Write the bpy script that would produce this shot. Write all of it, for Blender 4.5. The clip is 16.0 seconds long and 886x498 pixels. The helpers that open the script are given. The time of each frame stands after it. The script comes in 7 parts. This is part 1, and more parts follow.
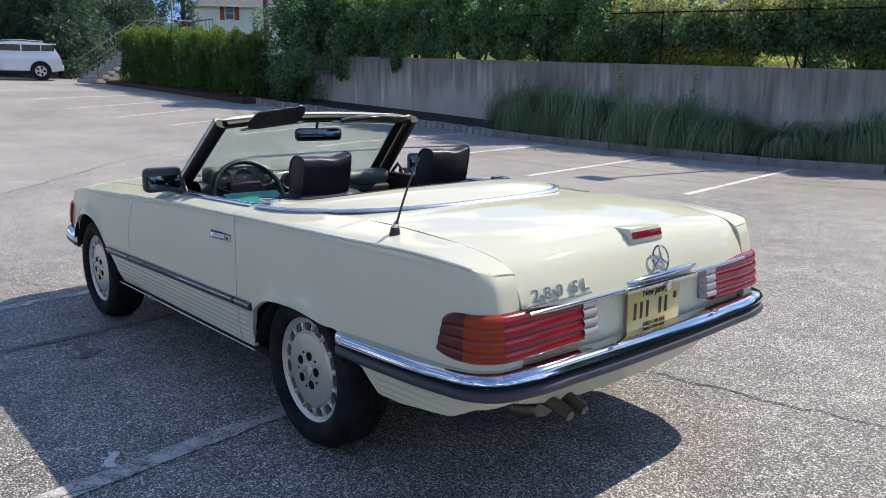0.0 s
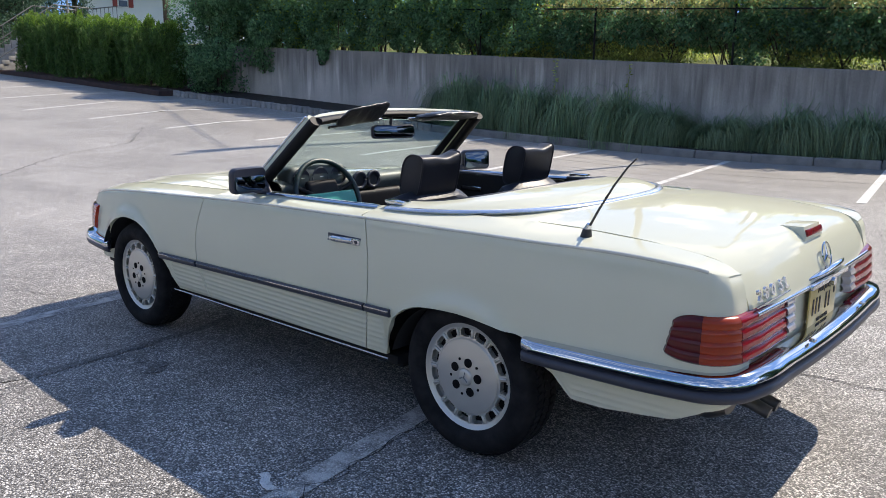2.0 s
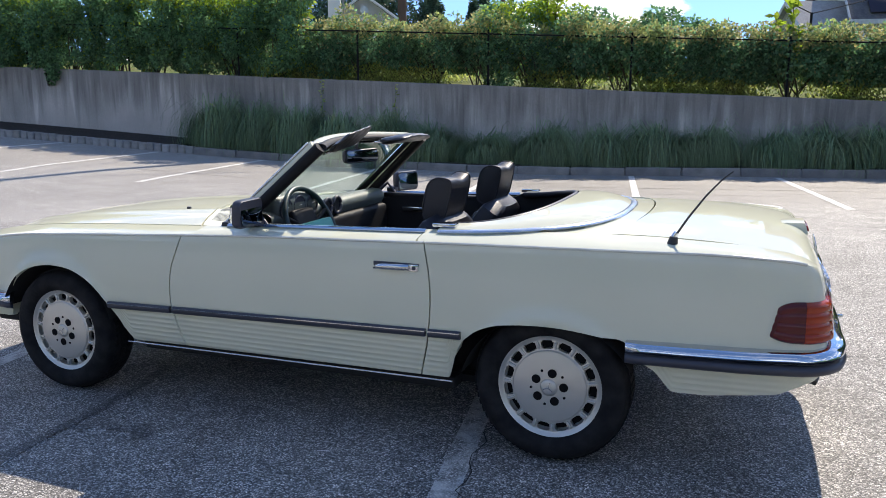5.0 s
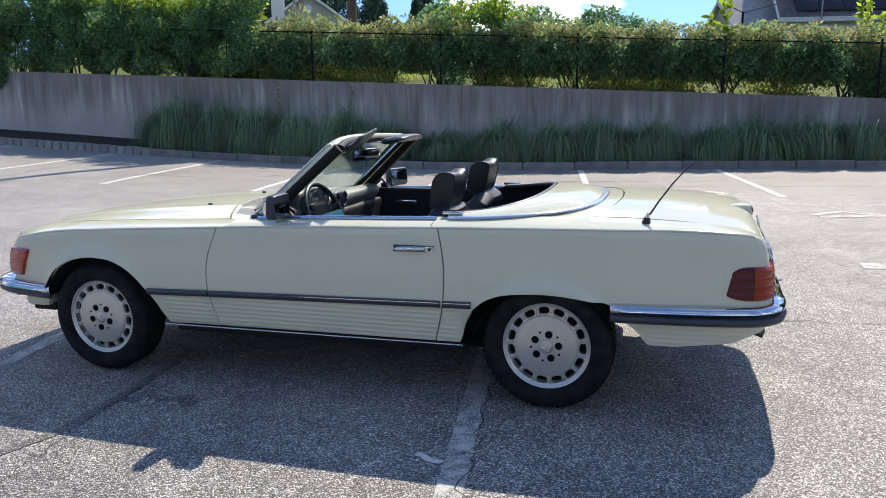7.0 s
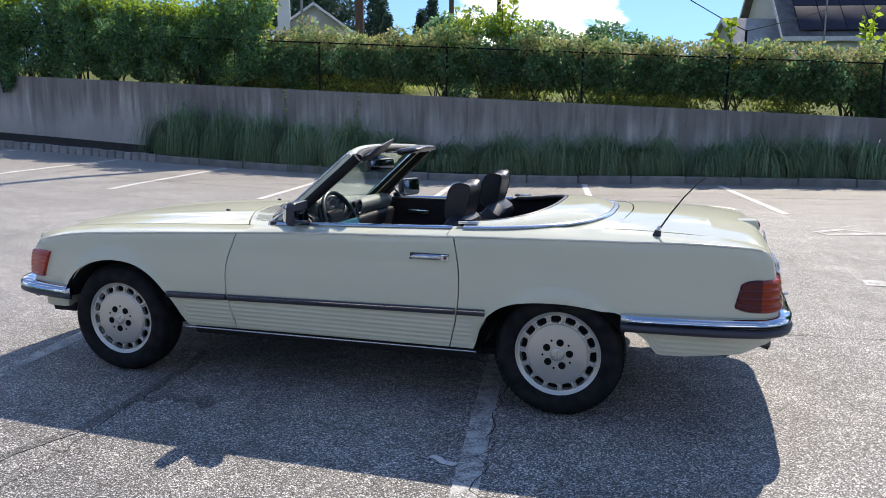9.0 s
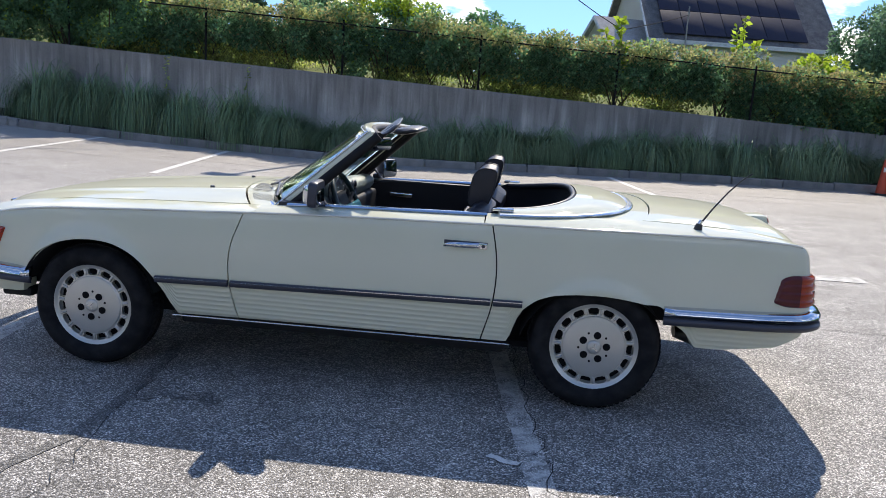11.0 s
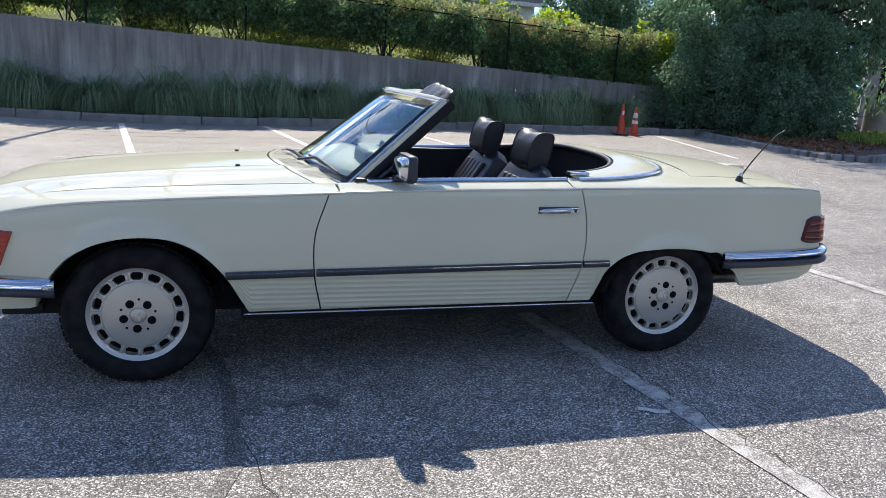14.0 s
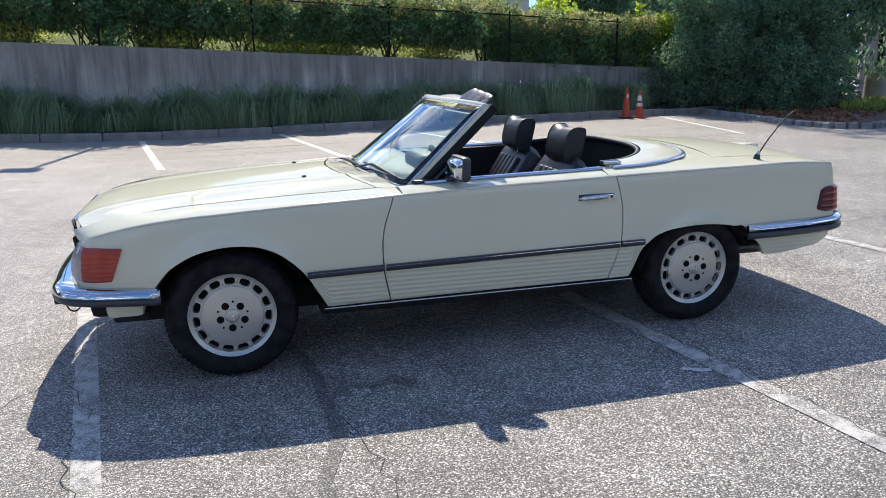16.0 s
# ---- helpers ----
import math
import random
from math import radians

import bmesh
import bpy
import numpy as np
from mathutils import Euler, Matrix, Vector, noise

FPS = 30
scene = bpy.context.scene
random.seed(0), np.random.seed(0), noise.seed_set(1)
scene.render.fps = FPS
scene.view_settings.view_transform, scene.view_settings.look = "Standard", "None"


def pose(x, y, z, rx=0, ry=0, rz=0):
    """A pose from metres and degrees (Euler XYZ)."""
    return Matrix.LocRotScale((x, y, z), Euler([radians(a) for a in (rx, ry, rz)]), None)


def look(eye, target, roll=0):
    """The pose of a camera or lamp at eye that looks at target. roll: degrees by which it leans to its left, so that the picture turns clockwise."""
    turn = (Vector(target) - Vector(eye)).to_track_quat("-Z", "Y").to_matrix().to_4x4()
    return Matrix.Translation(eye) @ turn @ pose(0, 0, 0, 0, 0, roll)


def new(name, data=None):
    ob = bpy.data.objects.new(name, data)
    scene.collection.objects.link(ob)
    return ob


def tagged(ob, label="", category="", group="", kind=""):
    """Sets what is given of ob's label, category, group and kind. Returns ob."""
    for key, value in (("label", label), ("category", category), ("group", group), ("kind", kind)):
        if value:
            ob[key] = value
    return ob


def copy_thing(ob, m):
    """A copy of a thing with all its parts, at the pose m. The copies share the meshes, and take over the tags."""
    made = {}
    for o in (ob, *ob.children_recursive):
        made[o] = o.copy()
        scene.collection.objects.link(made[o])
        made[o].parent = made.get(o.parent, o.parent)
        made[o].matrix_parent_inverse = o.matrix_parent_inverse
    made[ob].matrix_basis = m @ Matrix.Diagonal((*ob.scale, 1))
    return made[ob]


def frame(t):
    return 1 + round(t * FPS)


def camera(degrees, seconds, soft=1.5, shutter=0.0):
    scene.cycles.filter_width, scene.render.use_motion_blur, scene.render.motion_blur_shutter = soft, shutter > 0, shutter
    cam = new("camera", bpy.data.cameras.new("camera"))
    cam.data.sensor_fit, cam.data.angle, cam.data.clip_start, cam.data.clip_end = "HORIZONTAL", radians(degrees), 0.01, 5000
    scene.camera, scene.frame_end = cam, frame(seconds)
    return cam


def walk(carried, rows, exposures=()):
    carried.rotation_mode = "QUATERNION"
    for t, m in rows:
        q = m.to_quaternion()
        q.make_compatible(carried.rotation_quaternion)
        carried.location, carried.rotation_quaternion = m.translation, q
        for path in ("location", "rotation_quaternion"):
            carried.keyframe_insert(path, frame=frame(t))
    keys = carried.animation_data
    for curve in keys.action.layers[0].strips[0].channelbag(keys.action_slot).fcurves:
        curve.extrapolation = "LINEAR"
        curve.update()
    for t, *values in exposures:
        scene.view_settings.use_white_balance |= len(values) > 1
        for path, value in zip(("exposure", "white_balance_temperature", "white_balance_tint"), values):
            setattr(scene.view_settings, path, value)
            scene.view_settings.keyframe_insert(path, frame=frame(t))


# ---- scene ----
cam = camera(59.8, 16.0, 0.9)
METRES, EYE, TILT, LEAN, TURN = 6.216, 1.339, 0.0, 0.0, 49.08
ROWS = [
    (0.0, 0.0, 0.0, 0.0, 0.03, -11.47, -0.16),
    (0.5, -0.025, 0.0125, -0.0027, -1.04, -11.67, -0.38),
    (1.0, -0.0647, 0.0289, -0.0015, -2.8, -11.89, -0.55),
    (1.5, -0.1055, 0.0268, -0.0003, -4.99, -11.96, -0.58),
    (2.0, -0.1527, 0.0218, 0.002, -7.4, -11.94, -0.53),
    (2.5, -0.1988, 0.034, -0.0017, -10.0, -11.76, -0.46),
    (3.0, -0.2316, 0.046, 0.002, -12.94, -11.42, -0.3),
    (3.5, -0.2721, 0.043, 0.0056, -16.45, -10.98, -0.17),
    (4.0, -0.3045, 0.0575, 0.003, -20.65, -10.53, -0.08),
    (4.5, -0.3329, 0.0791, 0.0031, -24.91, -10.31, -0.08),
    (7.0, -0.4368, 0.0267, 0.0103, -32.37, -10.69, 0.65),
    (7.5, -0.4486, 0.0207, 0.0106, -32.24, -10.37, 0.71),
    (8.0, -0.4526, 0.0192, 0.0107, -32.06, -10.09, 0.65),
    (8.5, -0.4543, 0.019, 0.011, -31.86, -9.91, 0.3),
    (9.0, -0.4554, 0.0198, 0.0109, -32.21, -9.84, -0.37),
    (11.5, -0.5765, 0.1673, 0.0033, -45.37, -10.93, -4.07),
    (12.0, -0.6058, 0.2126, 0.0029, -48.04, -11.16, -4.23),
    (12.5, -0.6423, 0.246, 0.0042, -51.22, -11.46, -4.24),
    (13.0, -0.6749, 0.2758, 0.0047, -55.36, -11.91, -4.18),
    (13.5, -0.684, 0.322, -0.0012, -60.04, -12.48, -3.9),
    (14.0, -0.6999, 0.3557, 0.0009, -64.14, -13.16, -3.3),
    (14.5, -0.7309, 0.3755, 0.0071, -66.84, -13.78, -2.2),
    (15.0, -0.7581, 0.3693, 0.0092, -66.61, -14.02, -0.63),
    (15.5, -0.7687, 0.3657, 0.0124, -65.39, -13.92, 0.34),
    (16.0, -0.7717, 0.3625, 0.0125, -64.49, -13.6, 0.65),
]
walk(cam, [(t, pose(3.666, -2.240, EYE, TILT, LEAN, TURN) @ pose(METRES * x, METRES * y, METRES * z, 90 + pitch, roll, yaw)) for t, x, y, z, yaw, pitch, roll in ROWS],
     [(0.0, 0.90, 6980, 11), (2.0, 0.99, 6980, 11), (4.0, 1.10, 6980, 11), (7.5, 0.96, 6900, 11), (9.0, 0.93, 6860, 11), (12.5, 1.01, 6840, 11), (16.0, 1.00, 6920, 11)])

# ---- world and sun ----
SUN_WAY = Vector((0.14, 0.94, 1.0)).normalized()
world = bpy.data.worlds.new("sky")
scene.world = world
world.use_nodes = True
wn, wl = world.node_tree.nodes, world.node_tree.links
wn.clear()
w_out, w_bg, w_sky = wn.new("ShaderNodeOutputWorld"), wn.new("ShaderNodeBackground"), wn.new("ShaderNodeTexSky")
w_sky.sky_type, w_sky.sun_disc = "NISHITA", False
w_sky.sun_elevation = math.asin(SUN_WAY.z)
w_sky.sun_rotation = math.atan2(SUN_WAY.x, SUN_WAY.y)
w_sky.altitude = 1800
w_sky.air_density, w_sky.dust_density, w_sky.ozone_density = 0.95, 0.0, 2.2
w_co, w_no, w_rp, w_mx = wn.new("ShaderNodeTexCoord"), wn.new("ShaderNodeTexNoise"), wn.new("ShaderNodeValToRGB"), wn.new("ShaderNodeMix")
w_map = wn.new("ShaderNodeMapping")
w_map.inputs["Scale"].default_value = (1.0, 1.0, 2.6)
w_map.inputs["Location"].default_value = (1.25, 0.1, 0.2)
w_no.inputs["Scale"].default_value, w_no.inputs["Detail"].default_value, w_no.inputs["Roughness"].default_value = 4.2, 10, 0.56
w_rp.color_ramp.elements[0].position, w_rp.color_ramp.elements[1].position = 0.53, 0.60
w_mx.data_type = "RGBA"
w_mx.inputs["B"].default_value = (7.6, 7.6, 7.8, 1)
wl.new(w_co.outputs["Generated"], w_map.inputs["Vector"])
wl.new(w_map.outputs["Vector"], w_no.inputs["Vector"])
wl.new(w_no.outputs["Fac"], w_rp.inputs["Fac"])
w_hs, w_se, w_lo, w_mu = wn.new("ShaderNodeHueSaturation"), wn.new("ShaderNodeSeparateXYZ"), wn.new("ShaderNodeMapRange"), wn.new("ShaderNodeMath")
w_hs.inputs["Saturation"].default_value, w_hs.inputs["Hue"].default_value = 1.12, 0.503
w_lo.inputs["From Min"].default_value, w_lo.inputs["From Max"].default_value = 0.20, 0.55
w_lo.inputs["To Min"].default_value, w_lo.inputs["To Max"].default_value = 1.0, 0.18
w_mu.operation = "MULTIPLY"
wl.new(w_co.outputs["Generated"], w_se.inputs["Vector"])
wl.new(w_se.outputs["Z"], w_lo.inputs["Value"])
wl.new(w_rp.outputs["Color"], w_mu.inputs[0])
wl.new(w_lo.outputs["Result"], w_mu.inputs[1])
wl.new(w_mu.outputs["Value"], w_mx.inputs["Factor"])
w_up, w_un = wn.new("ShaderNodeVectorMath"), wn.new("ShaderNodeVectorMath")
w_up.operation, w_un.operation = "ADD", "NORMALIZE"
w_up.inputs[1].default_value = (0.0, 0.0, 0.22)
wl.new(w_co.outputs["Generated"], w_up.inputs[0])
wl.new(w_up.outputs["Vector"], w_un.inputs[0])
wl.new(w_un.outputs["Vector"], w_sky.inputs["Vector"])
wl.new(w_sky.outputs["Color"], w_hs.inputs["Color"])
wl.new(w_hs.outputs["Color"], w_mx.inputs["A"])
wl.new(w_mx.outputs["Result"], w_bg.inputs["Color"])
w_bg.inputs["Strength"].default_value = 0.15
wl.new(w_bg.outputs["Background"], w_out.inputs["Surface"])
sun = new("sun", bpy.data.lights.new("sun", "SUN"))
sun.data.energy, sun.data.angle, sun.data.color = 3.0, radians(0.53), (1.0, 0.935, 0.835)
sun.matrix_world = look(SUN_WAY * 60, (0, 0, 0))


# ---- materials ----
def material(name, colour, rough=0.6, metal=0.0, second=None, scale=8.0, bump=0.0, bump_scale=60.0, coat=0.0, spec=0.5, grain=0.0, island=0.0, lean=(1, 1, 1)):
    """A node material: two colours mixed by large noise, fine grain, relief, and a shade per piece."""
    m = bpy.data.materials.new(name)
    m.use_nodes = True
    n, l = m.node_tree.nodes, m.node_tree.links
    b = n["Principled BSDF"]
    b.inputs["Roughness"].default_value, b.inputs["Metallic"].default_value = rough, metal
    b.inputs["Coat Weight"].default_value, b.inputs["Specular IOR Level"].default_value = coat, spec
    b.inputs["Coat Roughness"].default_value = 0.04
    second = second or tuple(c * 0.8 for c in colour)
    co = n.new("ShaderNodeTexCoord")
    mp = n.new("ShaderNodeMapping")
    mp.inputs["Scale"].default_value = lean
    l.new(co.outputs["Object"], mp.inputs["Vector"])
    no = n.new("ShaderNodeTexNoise")
    no.inputs["Scale"].default_value, no.inputs["Detail"].default_value = scale, 5
    l.new(mp.outputs["Vector"], no.inputs["Vector"])
    mx = n.new("ShaderNodeMix")
    mx.data_type = "RGBA"
    mx.inputs["A"].default_value, mx.inputs["B"].default_value = (*colour, 1), (*second, 1)
    rp = n.new("ShaderNodeMapRange")
    rp.inputs["From Min"].default_value, rp.inputs["From Max"].default_value = 0.35, 0.65
    l.new(no.outputs["Fac"], rp.inputs["Value"])
    l.new(rp.outputs["Result"], mx.inputs["Factor"])
    last = mx.outputs["Result"]
    if grain:
        g = n.new("ShaderNodeTexNoise")
        g.inputs["Scale"].default_value, g.inputs["Detail"].default_value = bump_scale * 1.7, 3
        l.new(co.outputs["Object"], g.inputs["Vector"])
        hs = n.new("ShaderNodeHueSaturation")
        gr = n.new("ShaderNodeMapRange")
        gr.inputs["From Min"].default_value, gr.inputs["From Max"].default_value = 0.3, 0.7
        gr.inputs["To Min"].default_value, gr.inputs["To Max"].default_value = 1 - grain, 1 + grain
        l.new(g.outputs["Fac"], gr.inputs["Value"])
        l.new(gr.outputs["Result"], hs.inputs["Value"])
        l.new(last, hs.inputs["Color"])
        last = hs.outputs["Color"]
    if island:
        ge = n.new("ShaderNodeNewGeometry")
        oi = n.new("ShaderNodeObjectInfo")
        ad = n.new("ShaderNodeMath")
        ad.operation = "ADD"
        l.new(ge.outputs["Random Per Island"], ad.inputs[0])
        l.new(oi.outputs["Random"], ad.inputs[1])
        fr = n.new("ShaderNodeMath")
        fr.operation = "FRACT"
        l.new(ad.outputs["Value"], fr.inputs[0])
        ir = n.new("ShaderNodeMapRange")
        ir.inputs["To Min"].default_value, ir.inputs["To Max"].default_value = 1 - island, 1 + island
        l.new(fr.outputs["Value"], ir.inputs["Value"])
        h2 = n.new("ShaderNodeHueSaturation")
        l.new(ir.outputs["Result"], h2.inputs["Value"])
        l.new(last, h2.inputs["Color"])
        last = h2.outputs["Color"]
    l.new(last, b.inputs["Base Color"])
    if bump:
        bn = n.new("ShaderNodeTexNoise")
        bn.inputs["Scale"].default_value, bn.inputs["Detail"].default_value = bump_scale, 4
        l.new(co.outputs["Object"], bn.inputs["Vector"])
        bp = n.new("ShaderNodeBump")
        bp.inputs["Strength"].default_value, bp.inputs["Distance"].default_value = bump, 0.01
        l.new(bn.outputs["Fac"], bp.inputs["Height"])
        l.new(bp.outputs["Normal"], b.inputs["Normal"])
    return m


def glass(name, colour, rough=0.0):
    m = bpy.data.materials.new(name)
    m.use_nodes = True
    b = m.node_tree.nodes["Principled BSDF"]
    b.inputs["Base Color"].default_value = (*colour, 1)
    b.inputs["Roughness"].default_value, b.inputs["Transmission Weight"].default_value, b.inputs["IOR"].default_value = rough, 1.0, 1.60
    return m


def leaf_material(name, colour, second, through_light=0.35, vary=0.35):
    m = material(name, colour, 0.55, second=second, scale=1.3, island=vary, spec=0.35)
    n, l = m.node_tree.nodes, m.node_tree.links
    b = n["Principled BSDF"]
    tr, mx = n.new("ShaderNodeBsdfTranslucent"), n.new("ShaderNodeMixShader")
    mx.inputs["Fac"].default_value = through_light
    src = b.inputs["Base Color"].links[0].from_socket
    hs = n.new("ShaderNodeHueSaturation")
    hs.inputs["Hue"].default_value, hs.inputs["Saturation"].default_value, hs.inputs["Value"].default_value = 0.493, 1.05, 1.7
    l.new(src, hs.inputs["Color"])
    l.new(hs.outputs["Color"], tr.inputs["Color"])
    l.new(b.outputs["BSDF"], mx.inputs[1])
    l.new(tr.outputs["BSDF"], mx.inputs[2])
    l.new(mx.outputs["Shader"], n["Material Output"].inputs["Surface"])
    return m


def asphalt_material(name, base, light, paint=None, wear=0.5):
    """Coarse aggregate asphalt: pale stones in dark binder, broad stains; with paint, worn paint over it."""
    m = bpy.data.materials.new(name)
    m.use_nodes = True
    n, l = m.node_tree.nodes, m.node_tree.links
    b = n["Principled BSDF"]
    co = n.new("ShaderNodeTexCoord")
    vo = n.new("ShaderNodeTexVoronoi")
    vo.inputs["Scale"].default_value = 160
    l.new(co.outputs["Object"], vo.inputs["Vector"])
    cr = n.new("ShaderNodeSeparateColor")
    l.new(vo.outputs["Color"], cr.inputs["Color"])
    st = n.new("ShaderNodeMapRange")
    st.inputs["From Min"].default_value, st.inputs["From Max"].default_value = 0.0, 1.0
    l.new(cr.outputs["Red"], st.inputs["Value"])
    big = n.new("ShaderNodeTexNoise")
    big.inputs["Scale"].default_value, big.inputs["Detail"].default_value = 0.45, 6
    l.new(co.outputs["Object"], big.inputs["Vector"])
    bv = n.new("ShaderNodeMapRange")
    bv.inputs["From Min"].default_value, bv.inputs["From Max"].default_value = 0.3, 0.7
    bv.inputs["To Min"].default_value, bv.inputs["To Max"].default_value = 0.82, 1.16
    l.new(big.outputs["Fac"], bv.inputs["Value"])
    mx = n.new("ShaderNodeMix")
    mx.data_type = "RGBA"
    mx.inputs["A"].default_value, mx.inputs["B"].default_value = (*base, 1), (*light, 1)
    pw = n.new("ShaderNodeMath")
    pw.operation = "POWER"
    pw.inputs[1].default_value = 2.8
    l.new(st.outputs["Result"], pw.inputs[0])
    l.new(pw.outputs["Value"], mx.inputs["Factor"])
    # dark binder sunk between the stones
    pit, pv = n.new("ShaderNodeMapRange"), n.new("ShaderNodeMath")
    pit.inputs["From Min"].default_value, pit.inputs["From Max"].default_value = 0.43, 0.74
    pit.inputs["To Min"].default_value, pit.inputs["To Max"].default_value = 1.0, 0.20
    l.new(vo.outputs["Distance"], pit.inputs["Value"])
    pv.operation = "MULTIPLY"
    # patches a hand to an arm wide, and rolling streaks along the bays
    for k, (scale, lean, low, high) in enumerate(((3.2, (1, 1, 1), 0.86, 1.12), (13.0, (1, 1, 1), 0.90, 1.10), (1.6, (0.12, 1.0, 1.0), 0.90, 1.08))):
        mp, pn, pr, pm2 = n.new("ShaderNodeMapping"), n.new("ShaderNodeTexNoise"), n.new("ShaderNodeMapRange"), n.new("ShaderNodeMath")
        mp.inputs["Scale"].default_value = lean
        mp.inputs["Rotation"].default_value = (0, 0, -0.1 if k == 2 else 0.4)
        pn.inputs["Scale"].default_value, pn.inputs["Detail"].default_value = scale, 4
        pr.inputs["From Min"].default_value, pr.inputs["From Max"].default_value = 0.35, 0.65
        pr.inputs["To Min"].default_value, pr.inputs["To Max"].default_value = low, high
        pm2.operation = "MULTIPLY"
        l.new(co.outputs["Object"], mp.inputs["Vector"])
        l.new(mp.outputs["Vector"], pn.inputs["Vector"])
        l.new(pn.outputs["Fac"], pr.inputs["Value"])
        l.new(pr.outputs["Result"], pm2.inputs[0])
        l.new((last_tone if k else pit).outputs[0], pm2.inputs[1])
        last_tone = pm2
    l.new(last_tone.outputs["Value"], pv.inputs[0])
    l.new(bv.outputs["Result"], pv.inputs[1])
    hs = n.new("ShaderNodeHueSaturation")
    l.new(mx.outputs["Result"], hs.inputs["Color"])
    l.new(pv.outputs["Value"], hs.inputs["Value"])
    last = hs.outputs["Color"]
    # smoother, browner paving beyond the long crack and in the bays along the kerb
    sp = n.new("ShaderNodeSeparateXYZ")
    l.new(co.outputs["Object"], sp.inputs["Vector"])
    # the middle row only makes the ground paler below about x = -2.6
    for kx, ky, off, soft, tone, share in ((-0.10, 1.0, -7.7, 0.9, (0.205, 0.190, 0.173, 1), 0.5), (-1.0, 0.0, -2.6, 1.2, (0.58, 0.54, 0.49, 1), 0.22), (-0.678, -0.735, -5.03, 0.06, (0.370, 0.347, 0.318, 1), 0.36)):
        ax, ay, su, mr = n.new("ShaderNodeMath"), n.new("ShaderNodeMath"), n.new("ShaderNodeMath"), n.new("ShaderNodeMapRange")
        ax.operation, ay.operation, su.operation = "MULTIPLY", "MULTIPLY_ADD", "ADD"
        ax.inputs[1].default_value, ay.inputs[1].default_value, su.inputs[1].default_value = kx, ky, off
        l.new(sp.outputs["X"], ax.inputs[0])
        l.new(sp.outputs["Y"], ay.inputs[0])
        l.new(ax.outputs["Value"], ay.inputs[2])
        l.new(ay.outputs["Value"], su.inputs[0])
        mr.inputs["From Min"].default_value, mr.inputs["From Max"].default_value, mr.inputs["To Max"].default_value = -soft, soft, share
        l.new(su.outputs["Value"], mr.inputs["Value"])
        sm, sh = n.new("ShaderNodeMix"), n.new("ShaderNodeHueSaturation")
        sm.data_type = "RGBA"
        sh.inputs["Color"].default_value = tone
        l.new(bv.outputs["Result"], sh.inputs["Value"])
        l.new(last, sm.inputs["A"])
        l.new(sh.outputs["Color"], sm.inputs["B"])
        l.new(mr.outputs["Result"], sm.inputs["Factor"])
        last = sm.outputs["Result"]
    if paint:
        wn2 = n.new("ShaderNodeTexNoise")
        wn2.inputs["Scale"].default_value, wn2.inputs["Detail"].default_value, wn2.inputs["Roughness"].default_value = 9, 9, 0.75
        l.new(co.outputs["Object"], wn2.inputs["Vector"])
        wr = n.new("ShaderNodeMapRange")
        wr.inputs["From Min"].default_value, wr.inputs["From Max"].default_value = wear - 0.06, wear + 0.10
        wr.inputs["To Min"].default_value, wr.inputs["To Max"].default_value = 0.92, 0.15
        l.new(wn2.outputs["Fac"], wr.inputs["Value"])
        pm = n.new("ShaderNodeMix")
        pm.data_type = "RGBA"
        pm.inputs["B"].default_value = (*paint, 1)
        l.new(last, pm.inputs["A"])
        l.new(wr.outputs["Result"], pm.inputs["Factor"])
        last = pm.outputs["Result"]
    l.new(last, b.inputs["Base Color"])
    b.inputs["Roughness"].default_value = 0.65
    bp = n.new("ShaderNodeBump")
    bp.inputs["Strength"].default_value, bp.inputs["Distance"].default_value = 0.55, 0.006
    l.new(vo.outputs["Distance"], bp.inputs["Height"])
    bp.invert = True
    l.new(bp.outputs["Normal"], b.inputs["Normal"])
    return m


